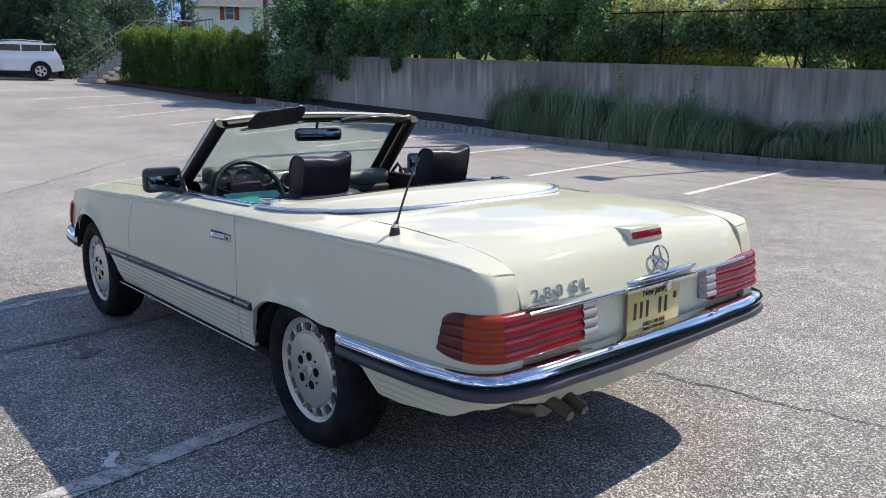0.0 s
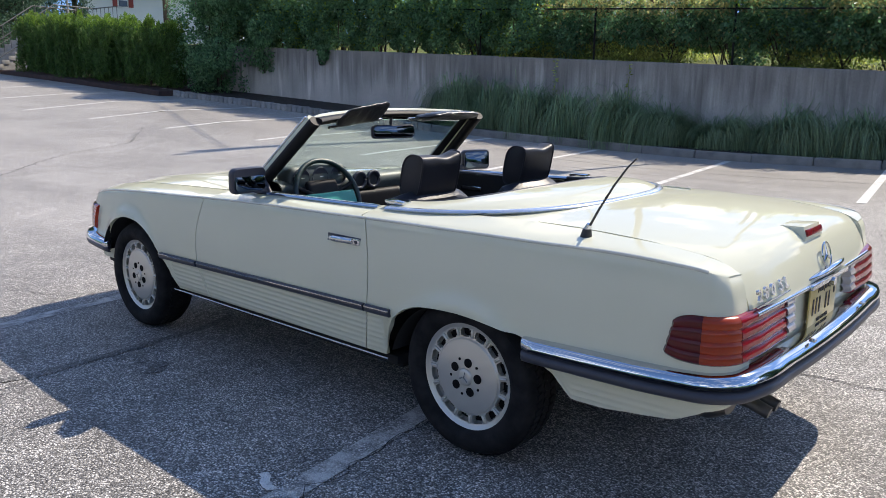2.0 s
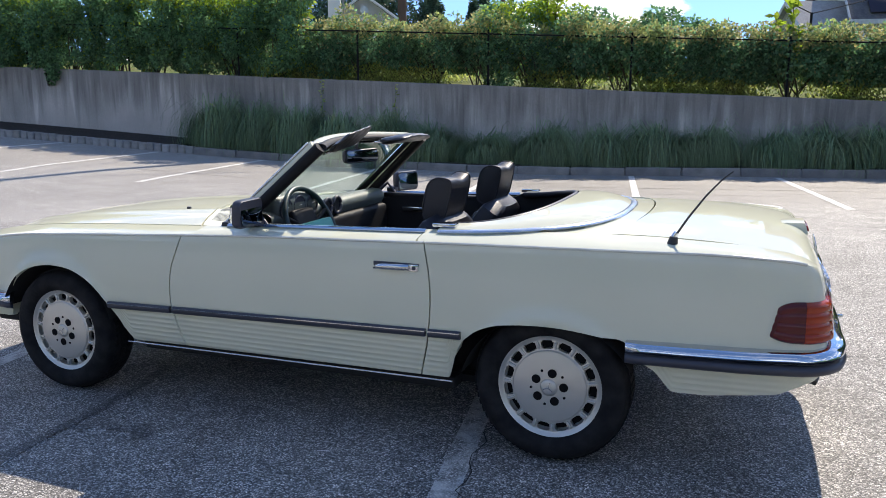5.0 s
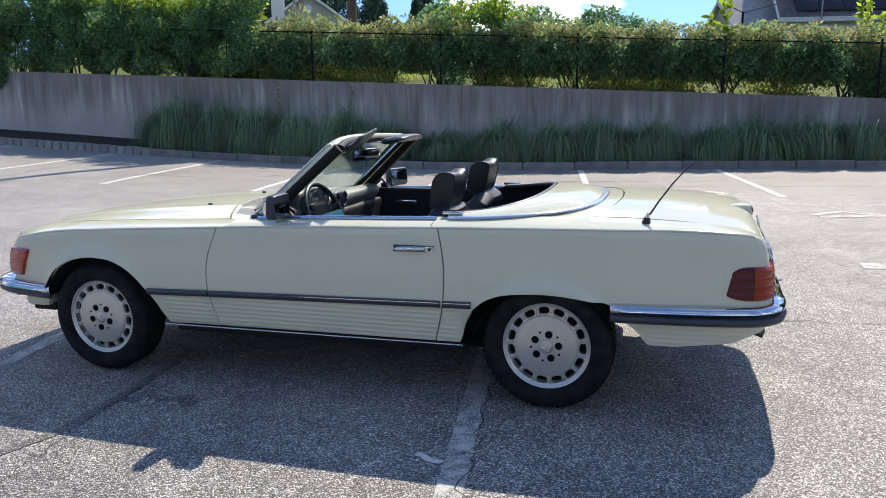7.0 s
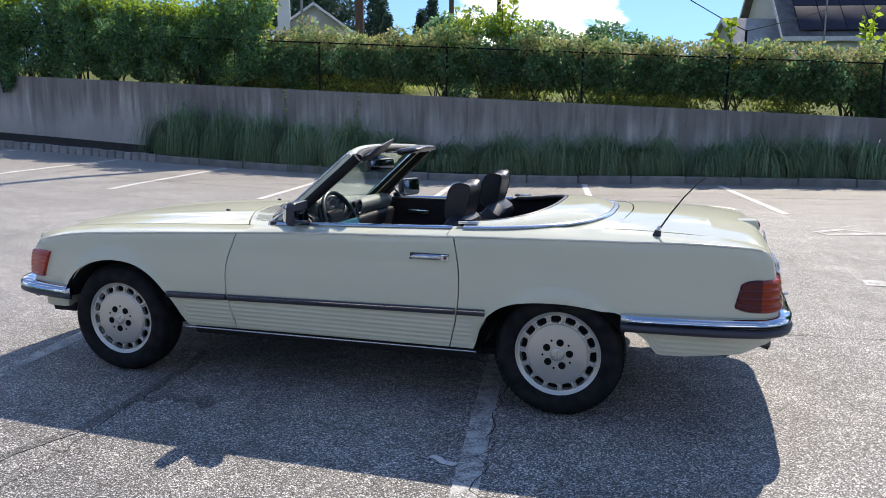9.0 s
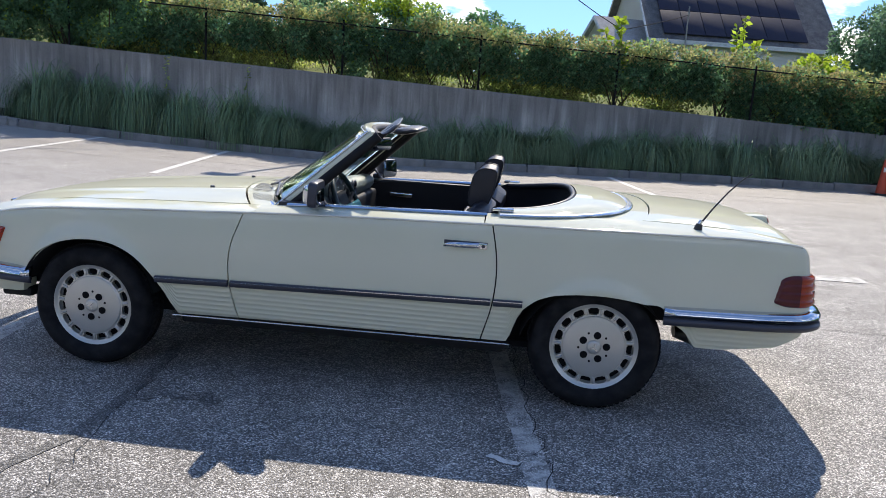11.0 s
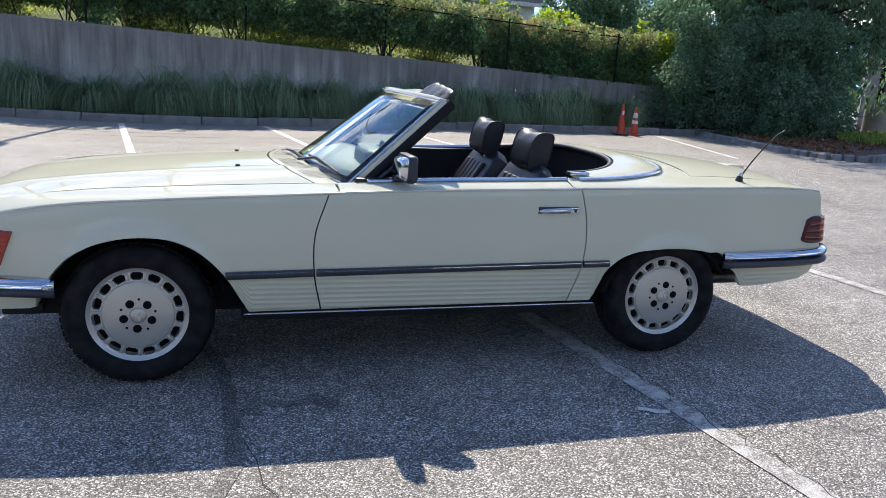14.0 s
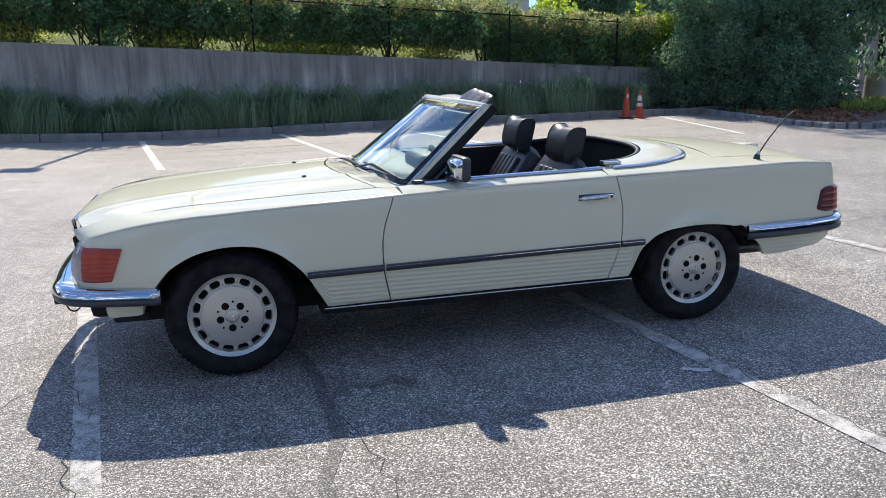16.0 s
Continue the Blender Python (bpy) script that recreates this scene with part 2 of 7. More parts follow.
def concrete_wall_material(name):
    """Cast concrete, with dark run-off stains of uneven length below the sloping top and pale lime streaks."""
    m = material(name, (0.53, 0.505, 0.465), 0.85, second=(0.43, 0.41, 0.38), scale=0.9, bump=0.3, bump_scale=25, grain=0.12)
    n, l = m.node_tree.nodes, m.node_tree.links
    b = n["Principled BSDF"]
    src = b.inputs["Base Color"].links[0].from_socket
    co, sp = n.new("ShaderNodeTexCoord"), n.new("ShaderNodeSeparateXYZ")
    l.new(co.outputs["Object"], sp.inputs["Vector"])

    def math_node(op, a, b2):
        k = n.new("ShaderNodeMath")
        k.operation = op
        for i, v in enumerate((a, b2)):
            if isinstance(v, (int, float)):
                k.inputs[i].default_value = v
            else:
                l.new(v, k.inputs[i])
        return k.outputs["Value"]
    depth = math_node("SUBTRACT", 1.68, math_node("ADD", sp.outputs["Z"], math_node("MULTIPLY", sp.outputs["X"], 0.0455)))
    last = src
    for scale, lo, hi, reach, val in ((0.9, 0.32, 0.72, 1.5, 0.70), (5.0, 0.36, 0.70, 1.25, 0.66), (9.0, 0.50, 0.72, 1.0, 0.68), (3.3, 0.55, 0.74, 2.0, 1.45)):
        no, mr = n.new("ShaderNodeTexNoise"), n.new("ShaderNodeMapRange")
        no.inputs["Scale"].default_value, no.inputs["Detail"].default_value = scale, 4
        cv = n.new("ShaderNodeCombineXYZ")
        l.new(math_node("ADD", sp.outputs["X"], scale * 7.0), cv.inputs["X"])
        l.new(math_node("MULTIPLY", sp.outputs["Z"], 0.07), cv.inputs["Z"])
        l.new(cv.outputs["Vector"], no.inputs["Vector"])
        mr.inputs["From Min"].default_value, mr.inputs["From Max"].default_value, mr.inputs["To Max"].default_value = lo, hi, reach
        l.new(no.outputs["Fac"], mr.inputs["Value"])
        fade = n.new("ShaderNodeMapRange")
        fade.interpolation_type = "SMOOTHSTEP"
        fade.inputs["From Min"].default_value, fade.inputs["From Max"].default_value = -0.7, 0.45
        l.new(math_node("SUBTRACT", mr.outputs["Result"], depth), fade.inputs["Value"])
        hs = n.new("ShaderNodeHueSaturation")
        hs.inputs["Value"].default_value = val
        l.new(fade.outputs["Result"], hs.inputs["Fac"])
        l.new(last, hs.inputs["Color"])
        last = hs.outputs["Color"]
    l.new(last, b.inputs["Base Color"])
    return m


M_PAINT = material("cream_paint", (0.645, 0.640, 0.500), 0.35, second=(0.630, 0.625, 0.485), scale=2.0, coat=0.75, spec=0.0)
# paler, glossier M_PAINT: the highlight on the side crease put into the colour
M_PAINT_GLINT = material("cream_crease_highlight", (0.70, 0.69, 0.60), 0.22, coat=1.0, spec=0.7)
M_PAINT_DARK = material("underseal", (0.012, 0.012, 0.013), 0.9)
M_CHROME = material("chrome", (0.62, 0.64, 0.67), 0.07, 1.0, second=(0.59, 0.61, 0.64))
M_RUBBER = material("black_rubber", (0.018, 0.019, 0.022), 0.48, second=(0.026, 0.027, 0.03), scale=9, bump=0.1, bump_scale=90)
M_TRIM = material("navy_black_trim", (0.032, 0.036, 0.052), 0.4, second=(0.040, 0.044, 0.062))
M_TYRE = material("tyre_rubber", (0.007, 0.0072, 0.009), 0.8, spec=0.18, second=(0.02, 0.02, 0.021), scale=14, bump=0.2, bump_scale=70)
M_ALLOY = material("painted_alloy", (0.60, 0.585, 0.54), 0.36, 0.6, second=(0.55, 0.535, 0.49), scale=5, coat=0.2)
M_ALLOY_DARK = material("dark_wheel_well", (0.008, 0.008, 0.009), 0.8, spec=0.1)
M_LEATHER = material("black_leather", (0.013, 0.0135, 0.018), 0.42, spec=0.38, second=(0.020, 0.020, 0.026), scale=6, bump=0.12, bump_scale=150)
M_CARPET = material("black_carpet", (0.010, 0.010, 0.012), 0.95, bump=0.4, bump_scale=200)
M_DASH = material("black_dash_vinyl", (0.011, 0.0115, 0.014), 0.55, spec=0.2, bump=0.1, bump_scale=160)
# paler copy of M_DASH: sunlight on the dash top put into the colour
M_DASH_LIT = material("sunlit_dash_vinyl", (0.085, 0.105, 0.100), 0.5, second=(0.066, 0.082, 0.079), scale=5, spec=0.4, bump=0.1, bump_scale=160)
M_WHEEL_RIM = material("dark_teal_rim", (0.010, 0.034, 0.033), 0.35, second=(0.008, 0.022, 0.023), scale=9, bump=0.08, bump_scale=150)
M_TEAL = material("teal_plastic", (0.035, 0.34, 0.285), 0.35, second=(0.03, 0.29, 0.245), scale=7)
M_GLASS = glass("windscreen_glass", (0.76, 0.90, 0.88))
M_MIRROR = material("dimmed_mirror_glass", (0.10, 0.13, 0.17), 0.02, 1.0)
M_RED = material("red_lens", (0.24, 0.007, 0.015), 0.18, second=(0.18, 0.005, 0.011), coat=0.3, spec=0.35)
M_ORANGE = material("amber_lens", (0.34, 0.040, 0.008), 0.2, second=(0.27, 0.028, 0.008), coat=0.2, spec=0.3)
M_MARKER = material("red_amber_lens", (0.34, 0.020, 0.009), 0.16, second=(0.47, 0.050, 0.014), scale=11, coat=0.5, spec=0.4, lean=(1, 1, 0.5))
M_VENT = material("grey_vent_paint", (0.27, 0.265, 0.24), 0.5)
M_VISOR = material("worn_black_vinyl", (0.024, 0.024, 0.027), 0.33, second=(0.04, 0.04, 0.042), scale=9, bump=0.25, bump_scale=40)
M_SATIN = material("satin_chrome", (0.78, 0.81, 0.86), 0.20, 0.8)
M_SOIL = material("brown_mulch", (0.075, 0.045, 0.032), 0.95, second=(0.12, 0.06, 0.04), scale=5, bump=0.8, bump_scale=25, grain=0.3)
M_DARKRED = material("dark_red_lens", (0.095, 0.008, 0.010), 0.2, coat=0.2, spec=0.3)
M_CLEAR = material("clear_lens", (0.40, 0.37, 0.36), 0.14, second=(0.30, 0.27, 0.27), coat=0.5)
M_STEEL = material("exhaust_steel", (0.16, 0.155, 0.15), 0.42, 0.9, second=(0.10, 0.095, 0.09), scale=20)
M_PLATE = material("pale_yellow_plate", (0.56, 0.42, 0.15), 0.45, second=(0.58, 0.48, 0.24), scale=6)
M_INK = material("black_ink", (0.02, 0.02, 0.02), 0.6)
M_ASPHALT = asphalt_material("asphalt", (0.152, 0.144, 0.134), (0.92, 0.876, 0.818))
M_LINE = asphalt_material("worn_line_paint", (0.152, 0.144, 0.134), (0.92, 0.876, 0.818), (0.72, 0.705, 0.67), 0.55)
M_LINE_OLD = asphalt_material("old_line_paint", (0.152, 0.144, 0.134), (0.92, 0.876, 0.818), (0.60, 0.59, 0.56), 0.468)
M_TAR = material("crack_tar", (0.016, 0.016, 0.017), 0.8, bump=0.3, bump_scale=80)
M_STAIN = asphalt_material("oil_stained_asphalt", (0.105, 0.101, 0.096), (0.52, 0.50, 0.47))
M_SEAM = asphalt_material("paving_seam", (0.105, 0.100, 0.093), (0.60, 0.57, 0.53))
M_WALL = concrete_wall_material("streaked_concrete")
M_KERB = material("granite_kerb", (0.25, 0.24, 0.225), 0.85, second=(0.17, 0.165, 0.16), scale=4, bump=0.4, bump_scale=40, grain=0.2, island=0.15)
M_COBBLE = material("granite_block", (0.31, 0.30, 0.285), 0.85, second=(0.21, 0.205, 0.20), scale=6, bump=0.4, bump_scale=45, grain=0.2, island=0.2)
M_MULCH = material("dark_mulch", (0.016, 0.012, 0.010), 0.95, second=(0.03, 0.022, 0.018), scale=9, bump=0.9, bump_scale=30)
M_LAWN = material("lawn", (0.10, 0.145, 0.04), 0.95, spec=0.08, second=(0.15, 0.15, 0.055), scale=1.1, bump=0.8, bump_scale=20, grain=0.3)
M_BLADE = leaf_material("grass_blade", (0.150, 0.235, 0.130), (0.205, 0.275, 0.160), 0.22, 0.45)
M_BLADE.node_tree.nodes["Principled BSDF"].inputs["Specular IOR Level"].default_value = 0.15
M_LEAF = leaf_material("hedge_leaf", (0.096, 0.200, 0.104), (0.132, 0.240, 0.112), 0.48, 0.5)
M_LEAF_LIGHT = leaf_material("young_leaf", (0.20, 0.31, 0.04), (0.27, 0.34, 0.05), 0.55, 0.35)
M_LEAF_RED = leaf_material("bronze_leaf", (0.31, 0.27, 0.13), (0.24, 0.31, 0.11), 0.45, 0.4)
M_LEAF_DARK = leaf_material("evergreen_leaf", (0.105, 0.195, 0.120), (0.150, 0.240, 0.140), 0.42, 0.5)
M_SPRUCE = leaf_material("spruce_needles", (0.042, 0.085, 0.055), (0.062, 0.115, 0.070), 0.25, 0.5)
M_YEW = leaf_material("arborvitae_spray", (0.054, 0.120, 0.032), (0.082, 0.155, 0.038), 0.30, 0.4)
M_YEW_TIP = leaf_material("arborvitae_tip", (0.11, 0.20, 0.035), (0.16, 0.25, 0.05), 0.45, 0.35)
M_BARK = material("bark", (0.085, 0.062, 0.045), 0.9, second=(0.05, 0.038, 0.03), scale=10, bump=0.6, bump_scale=30, lean=(1, 1, 0.3))
M_FENCE = material("black_fence_steel", (0.012, 0.012, 0.013), 0.75, spec=0.2)
M_RAIL = material("weathered_rail_steel", (0.085, 0.088, 0.082), 0.5, second=(0.06, 0.06, 0.055), scale=9)
M_CONE = material("faded_orange_plastic", (0.52, 0.065, 0.022), 0.5, second=(0.44, 0.06, 0.025), scale=5, grain=0.1)
M_REFLECT = material("reflective_collar", (0.75, 0.74, 0.72), 0.4)
M_SIDING = material("white_siding", (0.66, 0.68, 0.66), 0.7, second=(0.60, 0.63, 0.62), scale=0.6)
M_SIDING_BEIGE = material("beige_siding", (0.80, 0.76, 0.70), 0.7, second=(0.76, 0.72, 0.66), scale=0.6)
M_SIDING_CREAM = material("cream_siding", (0.82, 0.80, 0.72), 0.7, second=(0.78, 0.76, 0.68), scale=0.6)
M_SHINGLE = material("grey_shingle", (0.085, 0.083, 0.088), 0.9, second=(0.15, 0.145, 0.14), scale=3, bump=0.5, bump_scale=12, grain=0.25)
M_SHINGLE_PALE = material("pale_shingle", (0.40, 0.39, 0.38), 0.9, second=(0.33, 0.32, 0.31), scale=3, bump=0.4, bump_scale=12, grain=0.2)
M_SOLAR = material("solar_panel", (0.045, 0.045, 0.066), 0.6, second=(0.040, 0.041, 0.060), spec=0.08)
M_BRICKGREY = material("grey_brick_facade", (0.24, 0.21, 0.215), 0.85, second=(0.20, 0.18, 0.185), scale=2, grain=0.15, bump=0.3, bump_scale=20)
M_SHUTTER = material("red_shutter", (0.28, 0.045, 0.035), 0.6)
M_WINDOW = material("dark_window_glass", (0.03, 0.04, 0.05), 0.08, spec=0.8)
M_WHITE = material("white_trim_paint", (0.74, 0.74, 0.72), 0.55)
M_POLE = material("utility_pole_wood", (0.16, 0.095, 0.065), 0.9, second=(0.11, 0.07, 0.05), scale=6, lean=(1, 1, 0.15))
M_CONCRETE = material("plain_concrete", (0.36, 0.345, 0.32), 0.85, second=(0.28, 0.27, 0.25), scale=3, bump=0.3, bump_scale=30, grain=0.1)
M_TIMBER = material("red_brown_edging", (0.075, 0.042, 0.036), 0.85, second=(0.05, 0.03, 0.027), scale=5, bump=0.3, bump_scale=20)
M_SUV = material("silver_blue_paint", (0.66, 0.70, 0.76), 0.3, 0.1, second=(0.65, 0.69, 0.75), scale=0.6, coat=0.8)
M_LITTER = leaf_material("dry_leaf", (0.17, 0.065, 0.035), (0.22, 0.13, 0.06), 0.15, 0.5)
M_WEED = leaf_material("sunlit_weed", (0.19, 0.27, 0.065), (0.34, 0.36, 0.11), 0.5, 0.55)


# ---- mesh helpers ----
def part(name, bm, mat, parent=None, label="", smooth=46):
    """Links a bmesh as one mesh object, under a thing or a part of it. Its corners past the angle stay sharp."""
    me = bpy.data.meshes.new(name)
    bm.to_mesh(me)
    bm.free()
    return link(name, me, mat, parent, label, smooth)


def link(name, me, mat, parent=None, label="", smooth=46):
    for one in mat if isinstance(mat, (list, tuple)) else (mat,):
        me.materials.append(one)
    if smooth:
        me.polygons.foreach_set("use_smooth", [True] * len(me.polygons))
        me.set_sharp_from_angle(angle=radians(smooth))
    ob = new(name, me)
    ob.parent = parent
    if label:
        ob["label"] = label
    return ob


def raw(name, verts, faces, mat, parent=None, label="", smooth=46):
    me = bpy.data.meshes.new(name)
    me.from_pydata([tuple(v) for v in verts], [], faces)
    me.update()
    return link(name, me, mat, parent, label, smooth)


def thing(name, x=0, y=0, z=0, rz=0, label="", category="", group="", kind=""):
    ob = new(name)
    ob.matrix_basis = pose(x, y, z, 0, 0, rz)
    ob.empty_display_size = 0.1
    return tagged(ob, label, category, group, kind)


def add_box(bm, c, s, bevel=0.0, m=None, segments=2):
    r = bmesh.ops.create_cube(bm, size=1.0, matrix=Matrix.Translation(c) @ Matrix.Diagonal((*s, 1)))
    vs = r["verts"]
    if bevel:
        es = list({e for v in vs for e in v.link_edges})
        out = bmesh.ops.bevel(bm, geom=es, offset=bevel, segments=segments, affect="EDGES", profile=0.6)
        vs = list({v for f in out["faces"] for v in f.verts} | {v for v in vs if v.is_valid})
    if m is not None:
        bmesh.ops.transform(bm, matrix=m, verts=vs)
    return vs


def box(c, s, bevel=0.0, m=None, segments=2):
    bm = bmesh.new()
    add_box(bm, c, s, bevel, m, segments)
    return bm


def add_cyl(bm, a, b, r1, r2=None, seg=16, caps=True):
    a, b = Vector(a), Vector(b)
    q = (b - a).to_track_quat("Z", "Y").to_matrix().to_4x4()
    m = Matrix.Translation((a + b) / 2) @ q
    return bmesh.ops.create_cone(bm, cap_ends=caps, segments=seg, radius1=r1, radius2=r1 if r2 is None else r2, depth=(b - a).length, matrix=m)["verts"]


def cyl(a, b, r1, r2=None, seg=16):
    bm = bmesh.new()
    add_cyl(bm, a, b, r1, r2, seg)
    return bm


def add_tube(bm, pts, r, seg=10, closed=False, flat=1.0, ends=True):
    """A tube along points; r is a number or one for each point; flat squashes it across."""
    pts = [Vector(p) for p in pts]
    rings, n = [], len(pts)
    up = Vector((0, 0, 1))
    for i, p in enumerate(pts):
        a, b = (pts[(i - 1) % n], pts[(i + 1) % n]) if closed else (pts[max(i - 1, 0)], pts[min(i + 1, n - 1)])
        t = (b - a).normalized()
        s = t.cross(up)
        s = s.normalized() if s.length > 1e-3 else Vector((1, 0, 0))
        u = s.cross(t)
        rr = float(r[i]) if isinstance(r, (list, tuple)) else r
        rings.append([bm.verts.new(p + rr * (flat * math.cos(k * math.tau / seg) * s + math.sin(k * math.tau / seg) * u)) for k in range(seg)])
    for i in range(n if closed else n - 1):
        a, b = rings[i], rings[(i + 1) % n]
        for k in range(seg):
            bm.faces.new((a[k], a[(k + 1) % seg], b[(k + 1) % seg], b[k]))
    if ends and not closed:
        bm.faces.new(rings[0][::-1])
        bm.faces.new(rings[-1])


def tube(pts, r, seg=10, closed=False, flat=1.0):
    bm = bmesh.new()
    add_tube(bm, pts, r, seg, closed, flat)
    return bm


def revolve(profile, seg=48, close=False):
    """Turns (radius, height) pairs round the y axis; height runs along -y."""
    bm = bmesh.new()
    rings = []
    for r, h in profile:
        rings.append([bm.verts.new((r * math.cos(k * math.tau / seg), -h, r * math.sin(k * math.tau / seg))) for k in range(seg)])
    pairs = list(zip(rings, rings[1:])) + ([(rings[-1], rings[0])] if close else [])
    for a, b in pairs:
        for k in range(seg):
            bm.faces.new((a[k], a[(k + 1) % seg], b[(k + 1) % seg], b[k]))
    return bm


def smooth_curve(xs, ys):
    """A smooth function through the given pairs."""
    xs, ys = np.array(xs, float), np.array(ys, float)
    d = np.gradient(ys, xs)

    def f(x):
        x = min(max(x, xs[0]), xs[-1])
        i = min(int(np.searchsorted(xs, x, "right")) - 1, len(xs) - 2)
        h = xs[i + 1] - xs[i]
        t = (x - xs[i]) / h
        return float((2 * t**3 - 3 * t**2 + 1) * ys[i] + (t**3 - 2 * t**2 + t) * h * d[i] + (3 * t**2 - 2 * t**3) * ys[i + 1] + (t**3 - t**2) * h * d[i + 1])
    return f


def sheet(name, grid, mat, parent=None, label="", flange=0.0, inward=(0, 0, 0), mirror=False, smooth=35):
    """A surface through a grid of points (rows of points), with its edges folded towards the point inward."""
    rows, cols = len(grid), len(grid[0])
    v = [Vector(p) for row in grid for p in row]
    f = [(i * cols + j, i * cols + j + 1, (i + 1) * cols + j + 1, (i + 1) * cols + j) for i in range(rows - 1) for j in range(cols - 1)]
    if flange:
        rim = [j for j in range(cols)] + [i * cols + cols - 1 for i in range(1, rows)] + [(rows - 1) * cols + j for j in range(cols - 2, -1, -1)] + [i * cols for i in range(rows - 2, 0, -1)]
        base = len(v)
        nrm = {}
        for q in f:
            w = (v[q[1]] - v[q[0]]).cross(v[q[3]] - v[q[0]])
            for k in q:
                nrm[k] = nrm.get(k, Vector()) + w
        for k in rim:
            w = nrm[k].normalized()
            if w.dot(Vector(inward) - v[k]) < 0:
                w = -w
            v.append(v[k] + w * flange)
        n = len(rim)
        f += [(rim[k], rim[(k + 1) % n], base + (k + 1) % n, base + k) for k in range(n)]
    if mirror:
        v = [Vector((p.x, -p.y, p.z)) for p in v]
        f = [q[::-1] for q in f]
    return raw(name, v, f, mat, parent, label, smooth)


def words(name, text, size, m, mat, parent, depth=0.002, label=""):
    """Letters in the built-in font as a mesh, middle of the line at the pose m."""
    c = bpy.data.curves.new(name, "FONT")
    c.body, c.size, c.extrude, c.align_x, c.align_y = text, size, depth, "CENTER", "CENTER"
    c.resolution_u, c.offset = 3, size * 0.018
    o = bpy.data.objects.new(name, c)
    scene.collection.objects.link(o)
    bpy.context.view_layer.update()
    me = bpy.data.meshes.new_from_object(o.evaluated_get(bpy.context.evaluated_depsgraph_get()))
    bpy.data.objects.remove(o)
    me.transform(m)
    me.materials.clear()
    return link(name, me, mat, parent, label, 0)


# ---- ground ----
def kerb_y(x):
    return 12.45 + 0.10 * x


def wall_y(x):
    return 14.10 + 0.10 * x


def wall_top(x):
    return 1.68 - 0.0455 * x


RISE = smooth_curve([-70, -45, -32, -19.5, -14, -10.8, -7.5, -5.2, -3.4, -2, -1.23, 1.23, 4, 9, 20, 36, 60], [3.0, 2.35, 1.72, 0.88, 0.52, 0.30, 0.125, 0.03, -0.025, -0.037, -0.031, 0.0, 0.022, 0.035, 0.01, -1.9, -3.0])


def ground_z(x, y):
    """Level round the car, climbing gently towards the stairs."""
    k = min(1.0, max(0.60, 0.60 + (y - 3.5) * 0.10))
    k += (1 - k) * min(1.0, max(0.0, (-17.0 - x) / 9.0))
    h = RISE(x)
    return h * (k if x < 0 and h > 0 else 1.0)


def spaced(spans):
    out = []
    for a, b, n in spans:
        out += list(np.linspace(a, b, n, endpoint=False))
    return out + [spans[-1][1]]


gx = spaced([(-900, -120, 6), (-120, -42, 10), (-42, 16, 58), (16, 60, 12), (60, 900, 6)])
gy = spaced([(-900, -60, 6), (-60, -8, 10), (-8, 16, 32), (16, 60, 8), (60, 900, 6)])
ground = raw("ground", [(x, y, ground_z(x, y)) for x in gx for y in gy],
             [(i * len(gy) + j, (i + 1) * len(gy) + j, (i + 1) * len(gy) + j + 1, i * len(gy) + j + 1) for i in range(len(gx) - 1) for j in range(len(gy) - 1)],
             M_ASPHALT)
tagged(ground, "weathered grey asphalt car park with coarse pale aggregate", "ground", kind="structure")


def ribbon(name, pts, width, mat, lift=0.004, seed=0, ragged=0.0, label="", category="", kind="structure", step=0.25):
    """A flat strip laid on the ground along points."""
    rnd = random.Random(seed)
    path = []
    for (x0, y0), (x1, y1) in zip(pts, pts[1:]):
        n = max(1, int(math.hypot(x1 - x0, y1 - y0) / step))
        path += [(x0 + (x1 - x0) * k / n, y0 + (y1 - y0) * k / n) for k in range(n)]
    path.append(pts[-1])
    v, f = [], []
    for i, (x, y) in enumerate(path):
        a, b = path[max(i - 1, 0)], path[min(i + 1, len(path) - 1)]
        dx, dy = b[0] - a[0], b[1] - a[1]
        d = math.hypot(dx, dy) or 1
        nx, ny = -dy / d, dx / d
        off = rnd.uniform(-1, 1) * ragged
        for s in (-1, 1):
            w = width / 2 * (1 + rnd.uniform(-1, 1) * min(0.6, ragged * 12))
            px, py = x + nx * (s * w + off), y + ny * (s * w + off)
            v.append((px, py, ground_z(px, py) + lift))
        if i:
            f.append((2 * i - 2, 2 * i - 1, 2 * i + 1, 2 * i))
    return tagged(raw(name, v, f, mat, None, label, 0), label, category, kind=kind)


for k in range(12):
    x0 = 3.28 - 2.72 * k
    y0 = 7.80 + 0.10 * (x0 - 3.3) - max(0.0, -9.0 - x0) * 0.068
    ribbon("parking_line", [(x0, y0), (x0 - 0.72, kerb_y(x0 - 0.7) - 0.15)], 0.115, M_LINE, label="worn white painted parking bay line on asphalt", category="road marking", seed=k)
ribbon("parking_line", [(8.25, 8.35), (9.3, 13.1)], 0.10, M_LINE, label="worn white painted parking bay line on asphalt", category="road marking")
for x0 in (-2.02, 0.76, 3.47):
    ribbon("parking_line", [(x0 - 0.115, 0.76), (x0 + 0.64, -4.2)], 0.105, M_LINE_OLD, label="cracked faded white parking bay line", category="road marking")


